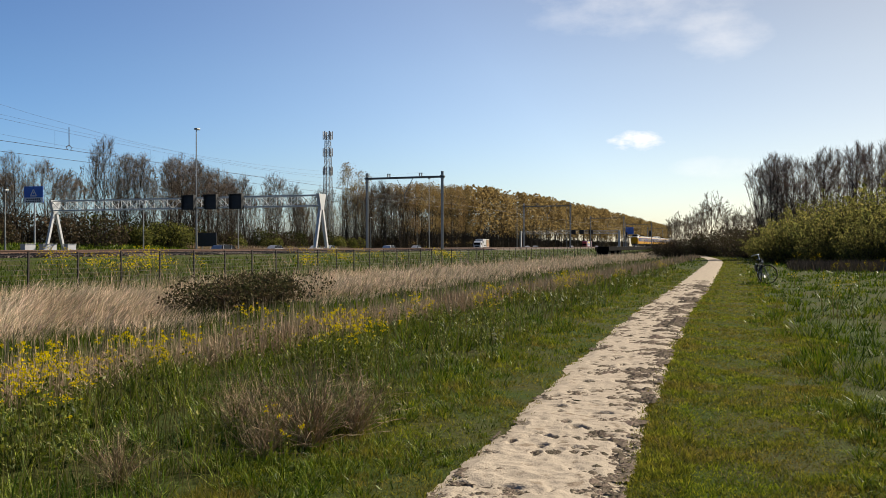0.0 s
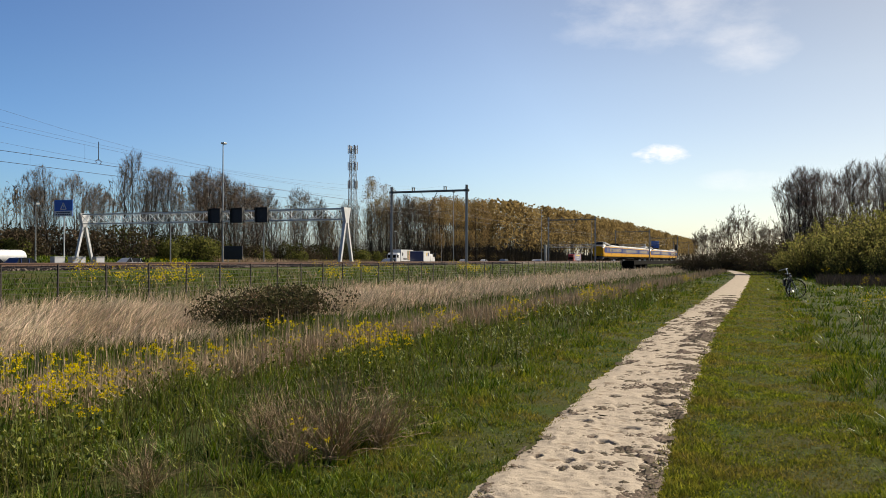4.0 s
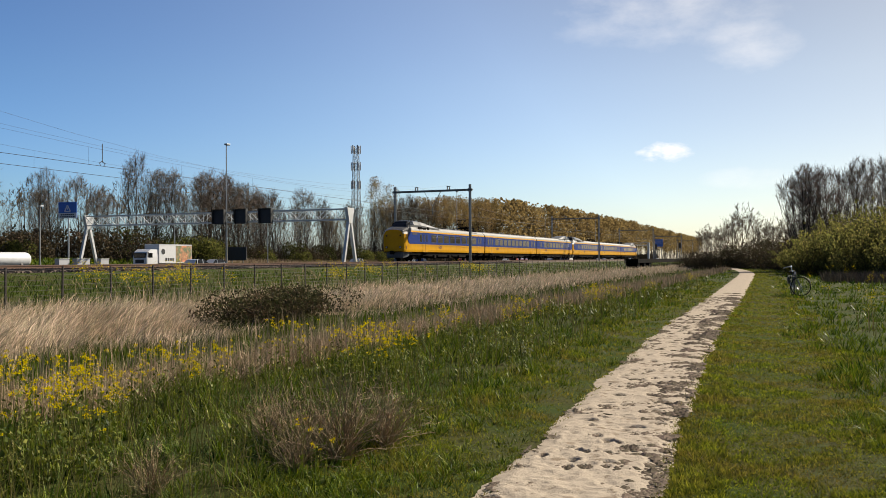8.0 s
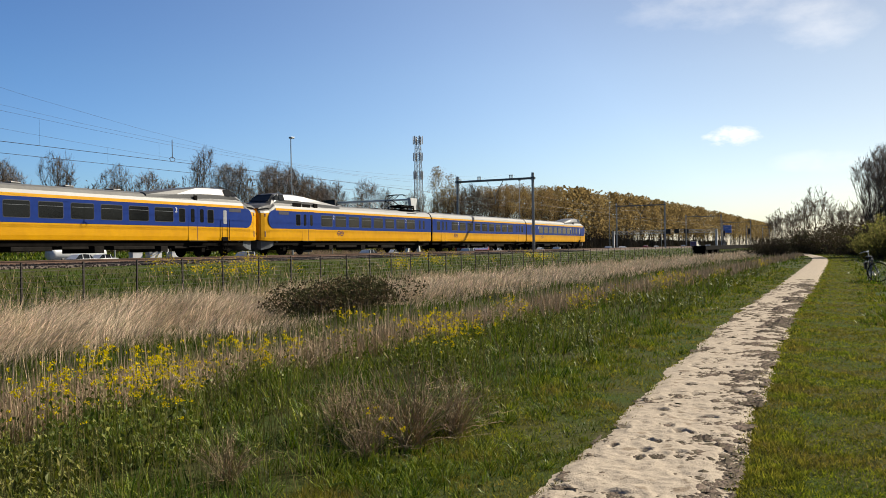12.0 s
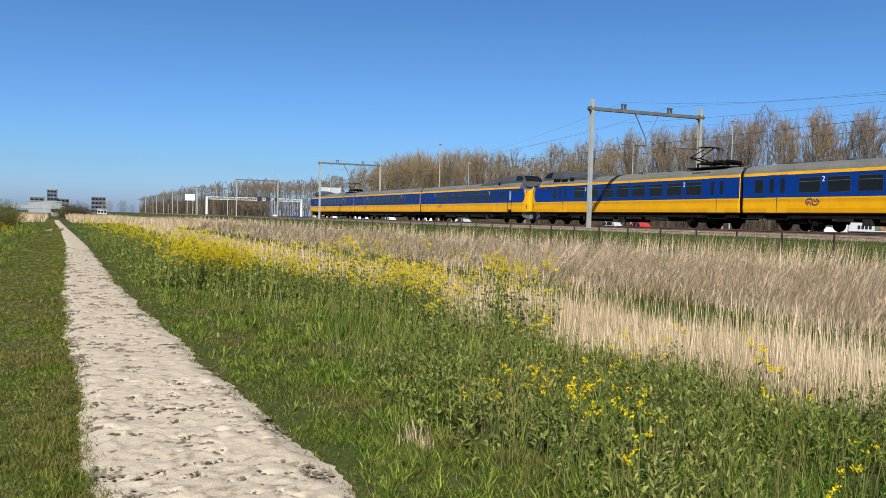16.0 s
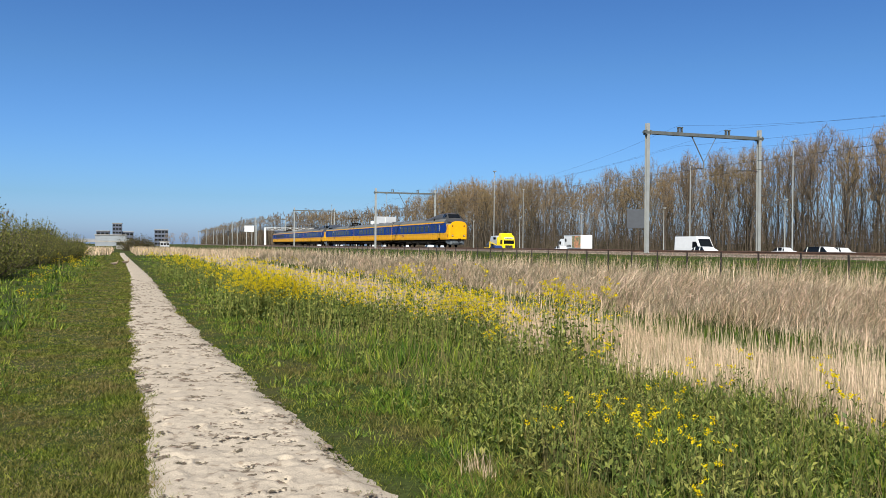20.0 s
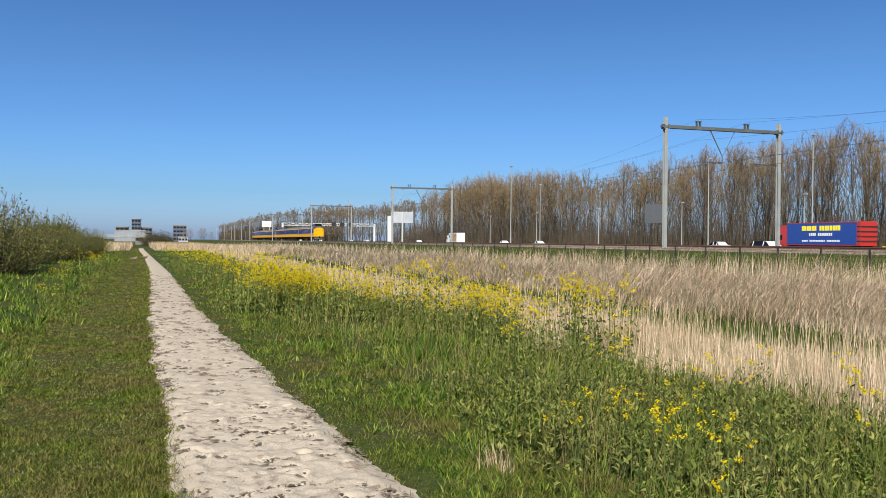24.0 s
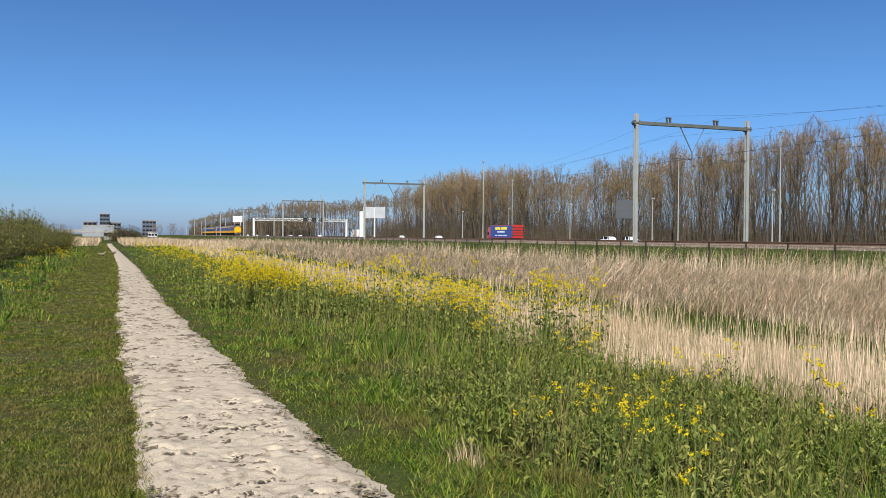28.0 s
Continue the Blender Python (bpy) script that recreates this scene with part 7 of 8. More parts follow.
def poplar(h, spread, limbs, twigs, seed, low=0.2, buds=0, twig_w=0.016, bud=0.15, raw=False, upright=1.0, square=2.0, loose=0.2, twig="twig", mid=0.60):
    """A bare tree: a trunk, steep main limbs into an oval crown, branches off them, fine twigs as slivers along the branches, and buds where it has them."""
    r = np.random.default_rng(seed)
    rad = h * 0.0085
    bend = np.cumsum(r.normal(0, 0.007 * h, (9, 2)), 0)
    bend -= bend[0]
    hs = np.linspace(0, 0.9, 9)
    axis = lambda s: np.stack([np.interp(s, hs, bend[:, 0]), np.interp(s, hs, bend[:, 1]), s * h], 1)
    stem = axis(hs)
    v0, f0 = tubes([(stem[k], stem[k + 1], rad * (1 - k / 8.6), rad * (1 - (k + 1) / 8.6)) for k in range(8)], 5)
    # half width of the crown at each share of the height
    half = lambda s: spread * h * np.clip(1 - np.abs((s - mid) / np.where(s > mid, 1.0 - mid, mid - low + 0.12)) ** square, 0.0, 1) ** (1 / square) + 0.006 * h

    def inside(p):
        s = p[:, 2] / h
        mid_line = axis(s)
        off = p[:, :2] - mid_line[:, :2]
        far = np.linalg.norm(off, axis=1) + 1e-9
        ok = np.minimum(1, half(np.clip(s, 0, 1)) / far)
        out = p.copy()
        out[:, :2] = mid_line[:, :2] + off * ok[:, None]
        out[:, 2] = np.minimum(out[:, 2], h)
        return out
    big = max(5, limbs // 5)
    s0 = low + (0.86 - low) * np.sort(r.random(big)) ** 1.1
    se = np.clip(s0 + (0.98 - s0) * r.uniform(0.35, 0.85, big), 0, 0.97)
    a = np.cumsum(r.uniform(1.6, 3.2, big))
    p0 = axis(s0)
    rr = half(se) * r.uniform(0.45, 1.0, big)
    end = axis(se) + np.stack([np.cos(a) * rr, np.sin(a) * rr, np.zeros(big)], 1)
    bow = p0 * 0.5 + end * 0.5 + np.stack([np.cos(a) * rr * 0.16, np.sin(a) * rr * 0.16, -0.05 * (end[:, 2] - p0[:, 2]) / upright], 1)
    w = rad * (1 - s0) * 0.40 + 0.0006 * h
    segs = list(zip(p0, bow, w, w * 0.65)) + list(zip(bow, end, w * 0.65, w * 0.2))
    # branches off the limbs and the top of the trunk
    small = max(8, limbs - big)
    k = r.integers(0, big, small)
    t = r.uniform(0.2, 1.0, (small, 1))
    q0 = np.where(t < 0.5, p0[k] + (bow[k] - p0[k]) * t * 2, bow[k] + (end[k] - bow[k]) * (t * 2 - 1))
    top = r.random(small) < 0.12
    q0[top] = axis(r.uniform(0.6, 0.9, small))[top]
    d = end[k] - p0[k]
    d /= np.linalg.norm(d, axis=1)[:, None] + 1e-9
    d = d * 0.5 + np.array([0, 0, 0.35 * upright]) + r.normal(0, 0.42, (small, 3))
    d /= np.linalg.norm(d, axis=1)[:, None]
    q1 = inside(q0 + d * h * r.uniform(0.06, 0.15, (small, 1)))
    v1, f1 = tubes(segs + list(zip(q0, q1, np.full(small, 0.0010 * h), np.full(small, 0.0003 * h))), 3)
    v, f = joined([(v0, f0), (v1, f1)])
    k = r.integers(0, small + big, twigs)
    t = r.uniform(0.1, 1.05, (twigs, 1))
    ka, kb = np.concatenate([q0, bow]), np.concatenate([q1, end])
    base = ka[k] + (kb[k] - ka[k]) * t
    d = kb[k] - ka[k]
    d /= np.linalg.norm(d, axis=1)[:, None] + 1e-9
    d = d * 0.45 + np.array([0, 0, 0.5 * upright]) + r.normal(0, 0.42, (twigs, 3))
    d /= np.linalg.norm(d, axis=1)[:, None]
    tip = base + d * h * 0.048 * r.uniform(0.4, 1.5, (twigs, 1))
    sidev = np.cross(d, r.normal(size=(twigs, 3)))
    sidev /= np.linalg.norm(sidev, axis=1)[:, None] + 1e-9
    wide = r.uniform(0.6, 1.3, (twigs, 1)) * twig_w
    tv = np.stack([base - sidev * wide, base + sidev * wide, tip], 1).reshape(-1, 3)
    meshes = [(v, f), (tv, np.arange(twigs * 3).reshape(-1, 3))]
    if buds:
        k = r.integers(0, twigs, buds)
        c = inside(base[k] + (tip[k] - base[k]) * r.uniform(0.2, 1.1, (buds, 1)) + r.normal(0, loose, (buds, 3)))
        meshes.append(leaves(c[:, 0], c[:, 1], c[:, 2], r.uniform(0.5, 1.3, buds) * bud))
    if raw:
        return meshes
    return [mesh_of(nm, *vf, M[mt]) for nm, vf, mt in zip(("trunk", "crown", "spring_foliage"), meshes, ("bark", twig, "bud"))]


def plant_tree(meshes, x, y, scale, turn, label, group, name="poplar_tree", z=None):
    ob = thing(name, label, "tree", group)
    zz = float(ground_z(np.float64(x), np.float64(y))) - 0.1 if z is None else z
    ob.matrix_basis = Matrix.Translation((x, y, zz)) @ Matrix.Rotation(turn, 4, 'Z') @ Matrix.Diagonal((scale * 1.0, scale * 1.0, scale, 1))
    for nm, me in zip(("trunk", "crown", "spring_foliage"), meshes):
        new(nm, me).parent = ob
    return ob


def shrub_mesh(n, rx, ry, rz, mt, leaf, seed, lumps=7):
    r = np.random.default_rng(seed)
    c = np.stack([r.uniform(-rx, rx, lumps) * 0.65, r.uniform(-ry, ry, lumps) * 0.65, r.uniform(0.25, 0.65, lumps) * rz], 1)
    k = r.integers(0, lumps, n)
    d = r.normal(size=(n, 3))
    d /= np.linalg.norm(d, axis=1)[:, None]
    rad = r.uniform(0.55, 1.05, (n, 1)) ** 0.6
    p = c[k] + d * rad * np.array([rx, ry, rz]) * 0.45 * r.uniform(0.75, 1.2, (lumps, 1))[k]
    p[:, 2] = np.abs(p[:, 2])
    lv, lf = leaves(p[:, 0], p[:, 1], p[:, 2], r.uniform(0.6, 1.4, n) * leaf)
    segs = []
    for i in range(lumps * 3):
        e = c[i % lumps] + r.normal(0, 0.2, 3) * np.array([rx, ry, rz])
        segs.append((np.array([e[0] * 0.25, e[1] * 0.25, 0]), np.array([e[0] * 0.8, e[1] * 0.8, min(abs(e[2]), rz * 0.75)]), 0.03 * rz ** 0.5, 0.008))
    v, f = tubes(segs, 3)
    return mesh_of("branches", v, f, M["bark"]), mesh_of("foliage", lv, lf, mt)


def willow_mesh(switches, per, rx, rz, mt, leaf, seed):
    """A willow shrub: a fan of upright switches set with small leaves."""
    r = np.random.default_rng(seed)
    a, q = r.uniform(0, 2 * np.pi, switches), np.sqrt(r.random(switches))
    foot = np.stack([np.cos(a) * q * rx * 0.55, np.sin(a) * q * rx * 0.55, np.zeros(switches)], 1)
    tall = rz * (1 - 0.45 * q ** 2) * r.uniform(0.5, 1.08, switches)
    reach = q * rx * r.uniform(0.25, 0.65, switches)
    tip = foot + np.stack([np.cos(a) * reach, np.sin(a) * reach, tall], 1)
    lump = r.integers(0, 9, switches)
    tip[:, 2] *= r.uniform(0.72, 1.05, 9)[lump]
    v, f = tubes(list(zip(foot, tip, np.full(switches, 0.022), np.full(switches, 0.005))), 3)
    k = np.repeat(np.arange(switches), per)
    t = r.uniform(0.12, 1.02, (len(k), 1))
    c = foot[k] + (tip[k] - foot[k]) * t + r.normal(0, 1, (len(k), 3)) * 0.035 * rz * (1.3 - t)
    c[:, 2] = np.maximum(c[:, 2], 0.05)
    lv, lf = leaves(c[:, 0], c[:, 1], c[:, 2], r.uniform(0.5, 1.4, len(k)) * leaf, 1.6)
    return mesh_of("branches", v, f, M["bark"]), mesh_of("foliage", lv, lf, mt)


def plant_shrub(meshes, x, y, scale, turn, label, group, name="shrub", z=None):
    ob = thing(name, label, "shrub", group)
    zz = float(ground_z(np.float64(x), np.float64(y))) - 0.05 if z is None else z
    ob.matrix_basis = Matrix.Translation((x, y, zz)) @ Matrix.Rotation(turn, 4, 'Z') @ Matrix.Scale(scale, 4)
    for nm, me in zip(("stem_wood", "foliage"), meshes):
        new(nm, me).parent = ob
    return ob


def woods():
    r = np.random.default_rng(11)
    bare = [poplar(20, sp, 130, 3100, sd, twig_w=0.0125, low=lo) for sp, sd, lo in ((0.165, 1, 0.06), (0.145, 2, 0.05), (0.185, 3, 0.08), (0.155, 4, 0.05))]
    tawny = [poplar(20, sp, 130, 2700, sd, twig_w=0.0125, low=lo, buds=900, bud=0.075, loose=0.3, twig="tawnytwig") for sp, sd, lo in ((0.19, 101, 0.10), (0.17, 102, 0.08), (0.205, 103, 0.12))]
    round_bare = [poplar(18, sp, 180, 3900, sd, twig_w=0.0135, low=0.06, upright=0.85, mid=0.58, twig="hazetwig") for sp, sd in ((0.25, 14), (0.22, 15), (0.28, 16))]
    budding = [poplar(24, sp, 60, 500, sd, buds=3000, low=0.05, bud=0.17, square=2.6, loose=0.6, mid=0.5) for sp, sd in ((0.19, 5), (0.2, 6), (0.18, 7))]
    distant = [poplar(24, sp, 34, 60, sd, buds=460, low=0.04, mid=0.5, bud=0.62, twig_w=0.05, square=2.8, raw=True, loose=1.1) for sp, sd in ((0.2, 8), (0.21, 9))]
    brushy = [poplar(24, sp, 24, 260, sd, low=0.05, mid=0.55, twig_w=0.065, raw=True, buds=30, bud=0.3) for sp, sd in ((0.17, 18), (0.18, 19))]
    far_trees = []
    lab = "bare brown poplar with upswept branches beyond the motorway"
    labb = "tall poplar with olive-brown spring buds beyond the motorway"
    # west side, from south to north
    for i, y in enumerate(np.concatenate([np.arange(-640, -180, 2.2), np.arange(-180, -20, 1.75)])):
        row = (i * 2) % 3
        gap = -218 < y < -188
        if gap and r.random() < 0.5:
            continue
        tall = np.interp(y, [-640, -470, -360, -300, -240, -180, -95, -55], [1.38, 1.06, 1.04, 1.28, 1.12, 1.0, 1.02, 0.68])
        far = y < -345
        m = tawny[r.integers(0, 3)] if (y < -218 or -178 < y < -128) and r.random() < 0.75 or r.random() < 0.35 else bare[r.integers(0, 4)]
        if far:
            far_trees.append((-107 - row * 5 + r.normal(0, 1), y + r.normal(0, 1), -tall * r.uniform(0.92, 1.06) * 20 / 24))
            continue
        s = tall * r.uniform(0.92, 1.06) * (0.85 if gap else 1)
        plant_tree(m, -107 - row * 5 + r.normal(0, 1), y + r.normal(0, 1), s, r.uniform(0, 6.28), lab, "poplars beyond the motorway")
    for y in np.concatenate([np.arange(-20, 55, 2.3), np.arange(55, 235, 2.3)]):
        row = r.integers(0, 3)
        tall = np.interp(y, [-20, 60, 90, 110, 116, 122, 180, 195, 235], [0.62, 0.66, 0.78, 0.74, 0.58, 0.94, 1.0, 0.62, 0.95])
        if y < 55:
            tall = np.interp(y, [-20, -6, -2, 9, 13, 18, 45, 55], [0.66, 0.64, 0.74, 0.76, 0.62, 0.74, 0.76, 0.68])
        plant_tree((bare + round_bare * 3)[r.integers(0, 13)] if 55 < y < 190 else (tawny + bare[:1])[r.integers(0, 4)], -106 - row * 6 + r.normal(0, 1), y + r.normal(0, 1), tall * r.uniform(0.92, 1.08), r.uniform(0, 6.28), lab, "poplars beyond the motorway")
    for y in np.arange(218, 640, 4.2):
        tall = np.interp(y, [222, 250, 320, 440, 640], [0.80, 0.88, 1.0, 1.1, 1.15])
        for row in (0, 1):
            if y > 330 and row:
                continue
            if y > 310:
                far_trees.append((-100 - row * 7 + r.normal(0, 0.6), y + r.normal(0, 0.6), tall * r.uniform(0.95, 1.05)))
                continue
            m = budding[r.integers(0, 3)] if y > 246 or r.random() < 0.35 else (bare + tawny)[r.integers(0, 7)]
            if y <= 246:
                tall *= 1.12
            plant_tree(m, -100 - row * 7 + r.normal(0, 0.6), y + r.normal(0, 0.6), tall * r.uniform(0.95, 1.05), r.uniform(0, 6.28), labb, "budding poplars beyond the motorway")
    far_trees += [(-100 + r.normal(0, 2), y, 1.15) for y in np.arange(640, 1200, 9.0)]
    far_trees += [(-112 + r.normal(0, 5), y, -np.interp(y, [-1700, -900, -640], [1.3, 1.3, 1.18])) for y in np.arange(-1700, -640, 9.0)]
    # the back of the wood
    far_trees += [(-124 - r.uniform(0, 18), y + r.normal(0, 1.5), -np.interp(y, [-345, -290, -240, -180, -95, -55, 60, 110, 150, 180, 235], [0.9, 1.0, 0.9, 0.76, 0.84, 0.6, 0.55, 0.66, 0.8, 0.85, 0.75]) * r.uniform(0.8, 1.05))
                  for y in np.arange(-345, 240, 2.3)]
    far_trees += [(-113 + r.normal(0, 2), y, -np.interp(y, [240, 320, 700], [0.6, 0.75, 0.9])) for y in np.concatenate([np.arange(240, 720, 5.0), np.arange(720, 1250, 10.0)])]
    # the far ends of the rows, joined
    vs, fs, ids, at = [], [], [], 0
    for x, y, sc in far_trees:
        t = r.uniform(0, 6.28)
        turn = np.array([(math.cos(t), math.sin(t), 0), (-math.sin(t), math.cos(t), 0), (0, 0, 1)])
        for k, (v, f) in enumerate((distant if sc > 0 else brushy)[r.integers(0, 2)]):
            if f.shape[1] == 4:
                f = np.concatenate([f[:, [0, 1, 2]], f[:, [0, 2, 3]]])
            vs.append(v @ turn * abs(sc) + np.array([x, y, 0.3]))
            fs.append(f + at)
            ids.append(np.full(len(f), k))
            at += len(v)
    stuff("far_poplars", np.concatenate(vs), np.concatenate(fs), [M["bark"], M["twig"], M["bud"]], "distant rows of poplars with brown spring buds", "trees", np.concatenate(ids))
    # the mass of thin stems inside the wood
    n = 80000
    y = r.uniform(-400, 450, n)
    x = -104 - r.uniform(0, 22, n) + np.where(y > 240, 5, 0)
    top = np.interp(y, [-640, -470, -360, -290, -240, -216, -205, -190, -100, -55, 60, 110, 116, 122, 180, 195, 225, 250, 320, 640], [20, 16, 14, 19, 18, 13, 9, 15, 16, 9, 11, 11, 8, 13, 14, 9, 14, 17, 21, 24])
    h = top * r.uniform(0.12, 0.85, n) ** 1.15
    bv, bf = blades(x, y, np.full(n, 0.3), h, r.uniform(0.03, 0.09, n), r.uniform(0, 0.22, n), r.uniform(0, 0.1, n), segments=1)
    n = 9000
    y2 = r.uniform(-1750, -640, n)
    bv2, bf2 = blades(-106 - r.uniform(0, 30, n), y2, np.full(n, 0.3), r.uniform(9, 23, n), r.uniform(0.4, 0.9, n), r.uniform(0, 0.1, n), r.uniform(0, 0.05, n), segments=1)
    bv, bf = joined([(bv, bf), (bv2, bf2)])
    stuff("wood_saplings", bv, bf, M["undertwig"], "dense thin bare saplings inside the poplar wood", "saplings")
    # dark undergrowth below the trees
    dark = [shrub_mesh(1000, 3.5, 4.5, 4.2, M["thicket"], 0.2, 21, 10), shrub_mesh(1000, 3.0, 4.0, 3.4, M["thicket"], 0.2, 22, 10), shrub_mesh(1000, 3.2, 4.4, 4.4, M["shrub"], 0.2, 23, 10)]
    for y in np.arange(46, 240, 4.0):
        plant_shrub(dark[r.integers(0, 3)], -106 + r.normal(0, 1.2), y + r.normal(0, 1), r.uniform(0.7, 1.2) * (1.5 if y < 115 else 1.15), r.uniform(0, 6.28), "dark olive undergrowth below the poplars", "undergrowth")
    for y in np.arange(-330, 20, 9.0):
        plant_shrub(dark[r.integers(0, 3)], -112 + r.normal(0, 1.2), y + r.normal(0, 1), r.uniform(0.5, 0.8), r.uniform(0, 6.28), "brown undergrowth below the poplars", "undergrowth")
    scrub = shrub_mesh(320, 3.4, 4.6, 4.4, M["thicket"], 0.55, 25)
    for y in np.arange(236, 800, 6.5):
        plant_shrub(scrub, -107 + r.normal(0, 1.0), y, r.uniform(0.8, 1.3), r.uniform(0, 6.28), "dark undergrowth below the poplars", "undergrowth")

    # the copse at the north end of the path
    copse = [poplar(12.8, sp, 200, 6600, sd, twig_w=0.0075, low=0.05, mid=0.6, square=2.4, upright=1.1, twig="hazecopsetwig") for sp, sd in ((0.17, 31), (0.15, 32), (0.19, 36))]
    wispy = [poplar(8.0, sp, 90, 2600, sd, twig_w=0.012, low=0.12, upright=0.7, mid=0.65, twig="hazetwig") for sp, sd in ((0.3, 33), (0.26, 34))]
    lean = poplar(11.5, 0.3, 120, 3600, 35, twig_w=0.011, low=0.18, upright=0.7, mid=0.68, twig="hazetwig")
    plant_tree(lean, 2.4, 104, 0.95, 2.0, "bare grey spreading tree at the edge of the copse", "copse trees")
    for x, y, s in ((1.6, 109, 0.9), (2.6, 106, 0.95), (3.6, 110, 0.98), (4.6, 113, 1.0), (5.0, 107, 0.95), (8.0, 105, 0.98), (11.2, 103, 1.0), (14.6, 101, 1.02), (18, 99, 1.03), (21.5, 97, 1.05), (6.6, 112, 0.95), (10, 110, 1.0), (13.2, 108, 1.02), (16.8, 106, 1.05), (20.4, 104, 1.05),
                    (8.6, 117, 1.0), (12.2, 115, 1.05), (16, 113, 1.08), (20, 111, 1.08), (25, 100, 1.05)):
        plant_tree(copse[r.integers(0, 3)], x, y, s, r.uniform(0, 6.28), "bare grey-brown poplar in the copse beside the meadow", "copse trees")
    for x, y, s in ((-13.6, 168, 0.95), (-12.0, 165, 1.05), (-9.5, 157, 0.95), (-7.6, 153, 1.25), (-5.8, 150, 1.35), (-3.9, 148, 1.15), (-2.0, 142, 0.95), (0, 138, 0.9), (1.6, 128, 0.9), (-10.8, 160, 0.95), (-8.6, 156, 1.1), (-1.0, 146, 1.0), (0.9, 134, 0.85), (-3.0, 145, 0.9), (-12.8, 166, 1.0)):
        plant_tree(wispy[r.integers(0, 2)], x, y, s, r.uniform(0, 6.28), "thin bare tree behind a dark thicket", "copse trees")
    n = 22000
    x, y = r.uniform(2.2, 28, n), 0
    y = 112 - x * 0.72 + r.uniform(-3, 9, n)
    bv, bf = blades(x, y, np.zeros(n), r.uniform(2, 8.0, n), r.uniform(0.03, 0.07, n), r.uniform(0, 0.10, n), r.uniform(0, 0.05, n), segments=1)
    stuff("copse_saplings", bv, bf, M["hazecopsetwig"], "dense thin bare stems inside the copse", "saplings")
    will = [willow_mesh(300, 36, 3.6, 5.4, M["willow"], 0.095, 41), willow_mesh(300, 36, 3.3, 4.9, M["willow"], 0.095, 42), willow_mesh(280, 36, 3.8, 4.4, M["willow"], 0.095, 45)]
    for x, y, s in ((4.0, 84, 1.15), (7.6, 81, 1.25), (10.6, 79, 1.5), (14.0, 77, 1.6), (5.6, 89, 1.25), (12.6, 84, 1.65), (17.6, 78, 1.7), (9.2, 87, 1.5), (5.9, 78, 0.7), (9.0, 74, 0.85), (12.4, 72, 1.05), (15.6, 71, 1.3), (2.6, 87, 0.9)):
        plant_shrub(will[r.integers(0, 3)], x, y, s, r.uniform(0, 6.28), "yellow-green willow shrub beside the meadow", "willow shrubs")
    thick = [shrub_mesh(4200, 3.6, 3.2, 3.4, M["thicket"], 0.09, 51, 16), shrub_mesh(4200, 3.4, 3.4, 3.6, M["bramble"], 0.09, 52, 16)]
    for x, y, s in ((-13.0, 158, 0.9), (-10.4, 152, 1.0), (-7.8, 148, 1.05), (-5.2, 142, 1.15), (-3.0, 136, 1.3), (-1.0, 131, 1.35), (1.2, 124, 1.3), (3.0, 116, 1.25), (-15, 163, 0.9), (2.6, 100, 0.95), (0.2, 118, 1.05), (-11.8, 156, 0.9), (-6.4, 145, 1.1)):
        plant_shrub(thick[r.integers(0, 2)], x, y, s, r.uniform(0, 6.28), "dark brown thicket at the end of the path", "thicket")
    # a dry brown strip before the willows
    n = 9000
    x, y = r.uniform(2.6, 18, n), r.uniform(58, 68, n)
    bv, bf = blades(x, y, ground_z(x, y), r.uniform(0.3, 0.8, n), r.uniform(0.03, 0.07, n), r.uniform(0, 0.3, n), r.uniform(0, 0.3, n), segments=1)
    stuff("dry_stalks", bv, bf, M["twig"], "strip of dry brown stalks before the willows", "stalks")
    # grass and reeds on the verge beyond the motorway
    n = 26000
    x, y = r.uniform(-104.5, -94.5, n), r.uniform(20, 330, n)
    bv, bf = blades(x, y, ground_z(x, y), r.uniform(0.2, 0.55, n), r.uniform(0.15, 0.35, n), r.uniform(0, 0.4, n), r.uniform(0, 0.3, n), segments=1)
    stuff("verge_grass", bv, bf, M["grass"], "green grass on the motorway verge", "grass")
    n = 5000
    x, y = r.uniform(-103, -99, n), r.uniform(138, 205, n)
    bv, bf = blades(x, y, ground_z(x, y), r.uniform(0.8, 1.6, n), r.uniform(0.06, 0.14, n), r.uniform(0, 0.2, n), r.uniform(0, 0.2, n), segments=1)
    stuff("verge_reeds", bv, bf, M["straw"], "tan reeds on the motorway verge", "reeds")
    verge_bush = shrub_mesh(1500, 3.0, 3.6, 3.8, M["olive"], 0.2, 24)
    for y, s in ((92, 0.8), (126, 1.0), (133, 1.3), (139, 1.2), (158, 0.8), (171, 0.9), (205, 1.1), (214, 1.0)):
        plant_shrub(verge_bush, -103.2, y, s, r.uniform(0, 6.28), "olive budding shrub on the motorway verge", "verge shrubs")
    # willows on the east side to the south
    olive = [willow_mesh(260, 34, 3.4, 4.8, M["olive"], 0.07, 43), willow_mesh(260, 34, 3.6, 4.3, M["olive"], 0.07, 44)]
    for x, y, s in ((7.2, -41, 0.8), (8.6, -44, 0.95), (8.4, -50, 0.8), (6.6, -70, 0.55), (6.3, -79, 0.52), (7.0, -92, 0.6), (7.6, -106, 0.65), (8.4, -58, 0.8), (8.2, -66, 0.78), (9.0, -75, 0.85), (9.4, -86, 0.9), (10.5, -98, 0.95), (12, -112, 1.0), (13.5, -128, 1.05), (16, -146, 1.1)):
        plant_shrub(olive[r.integers(0, 2)], x, y, s, r.uniform(0, 6.28), "olive willow shrub with fresh leaves", "willow shrubs")
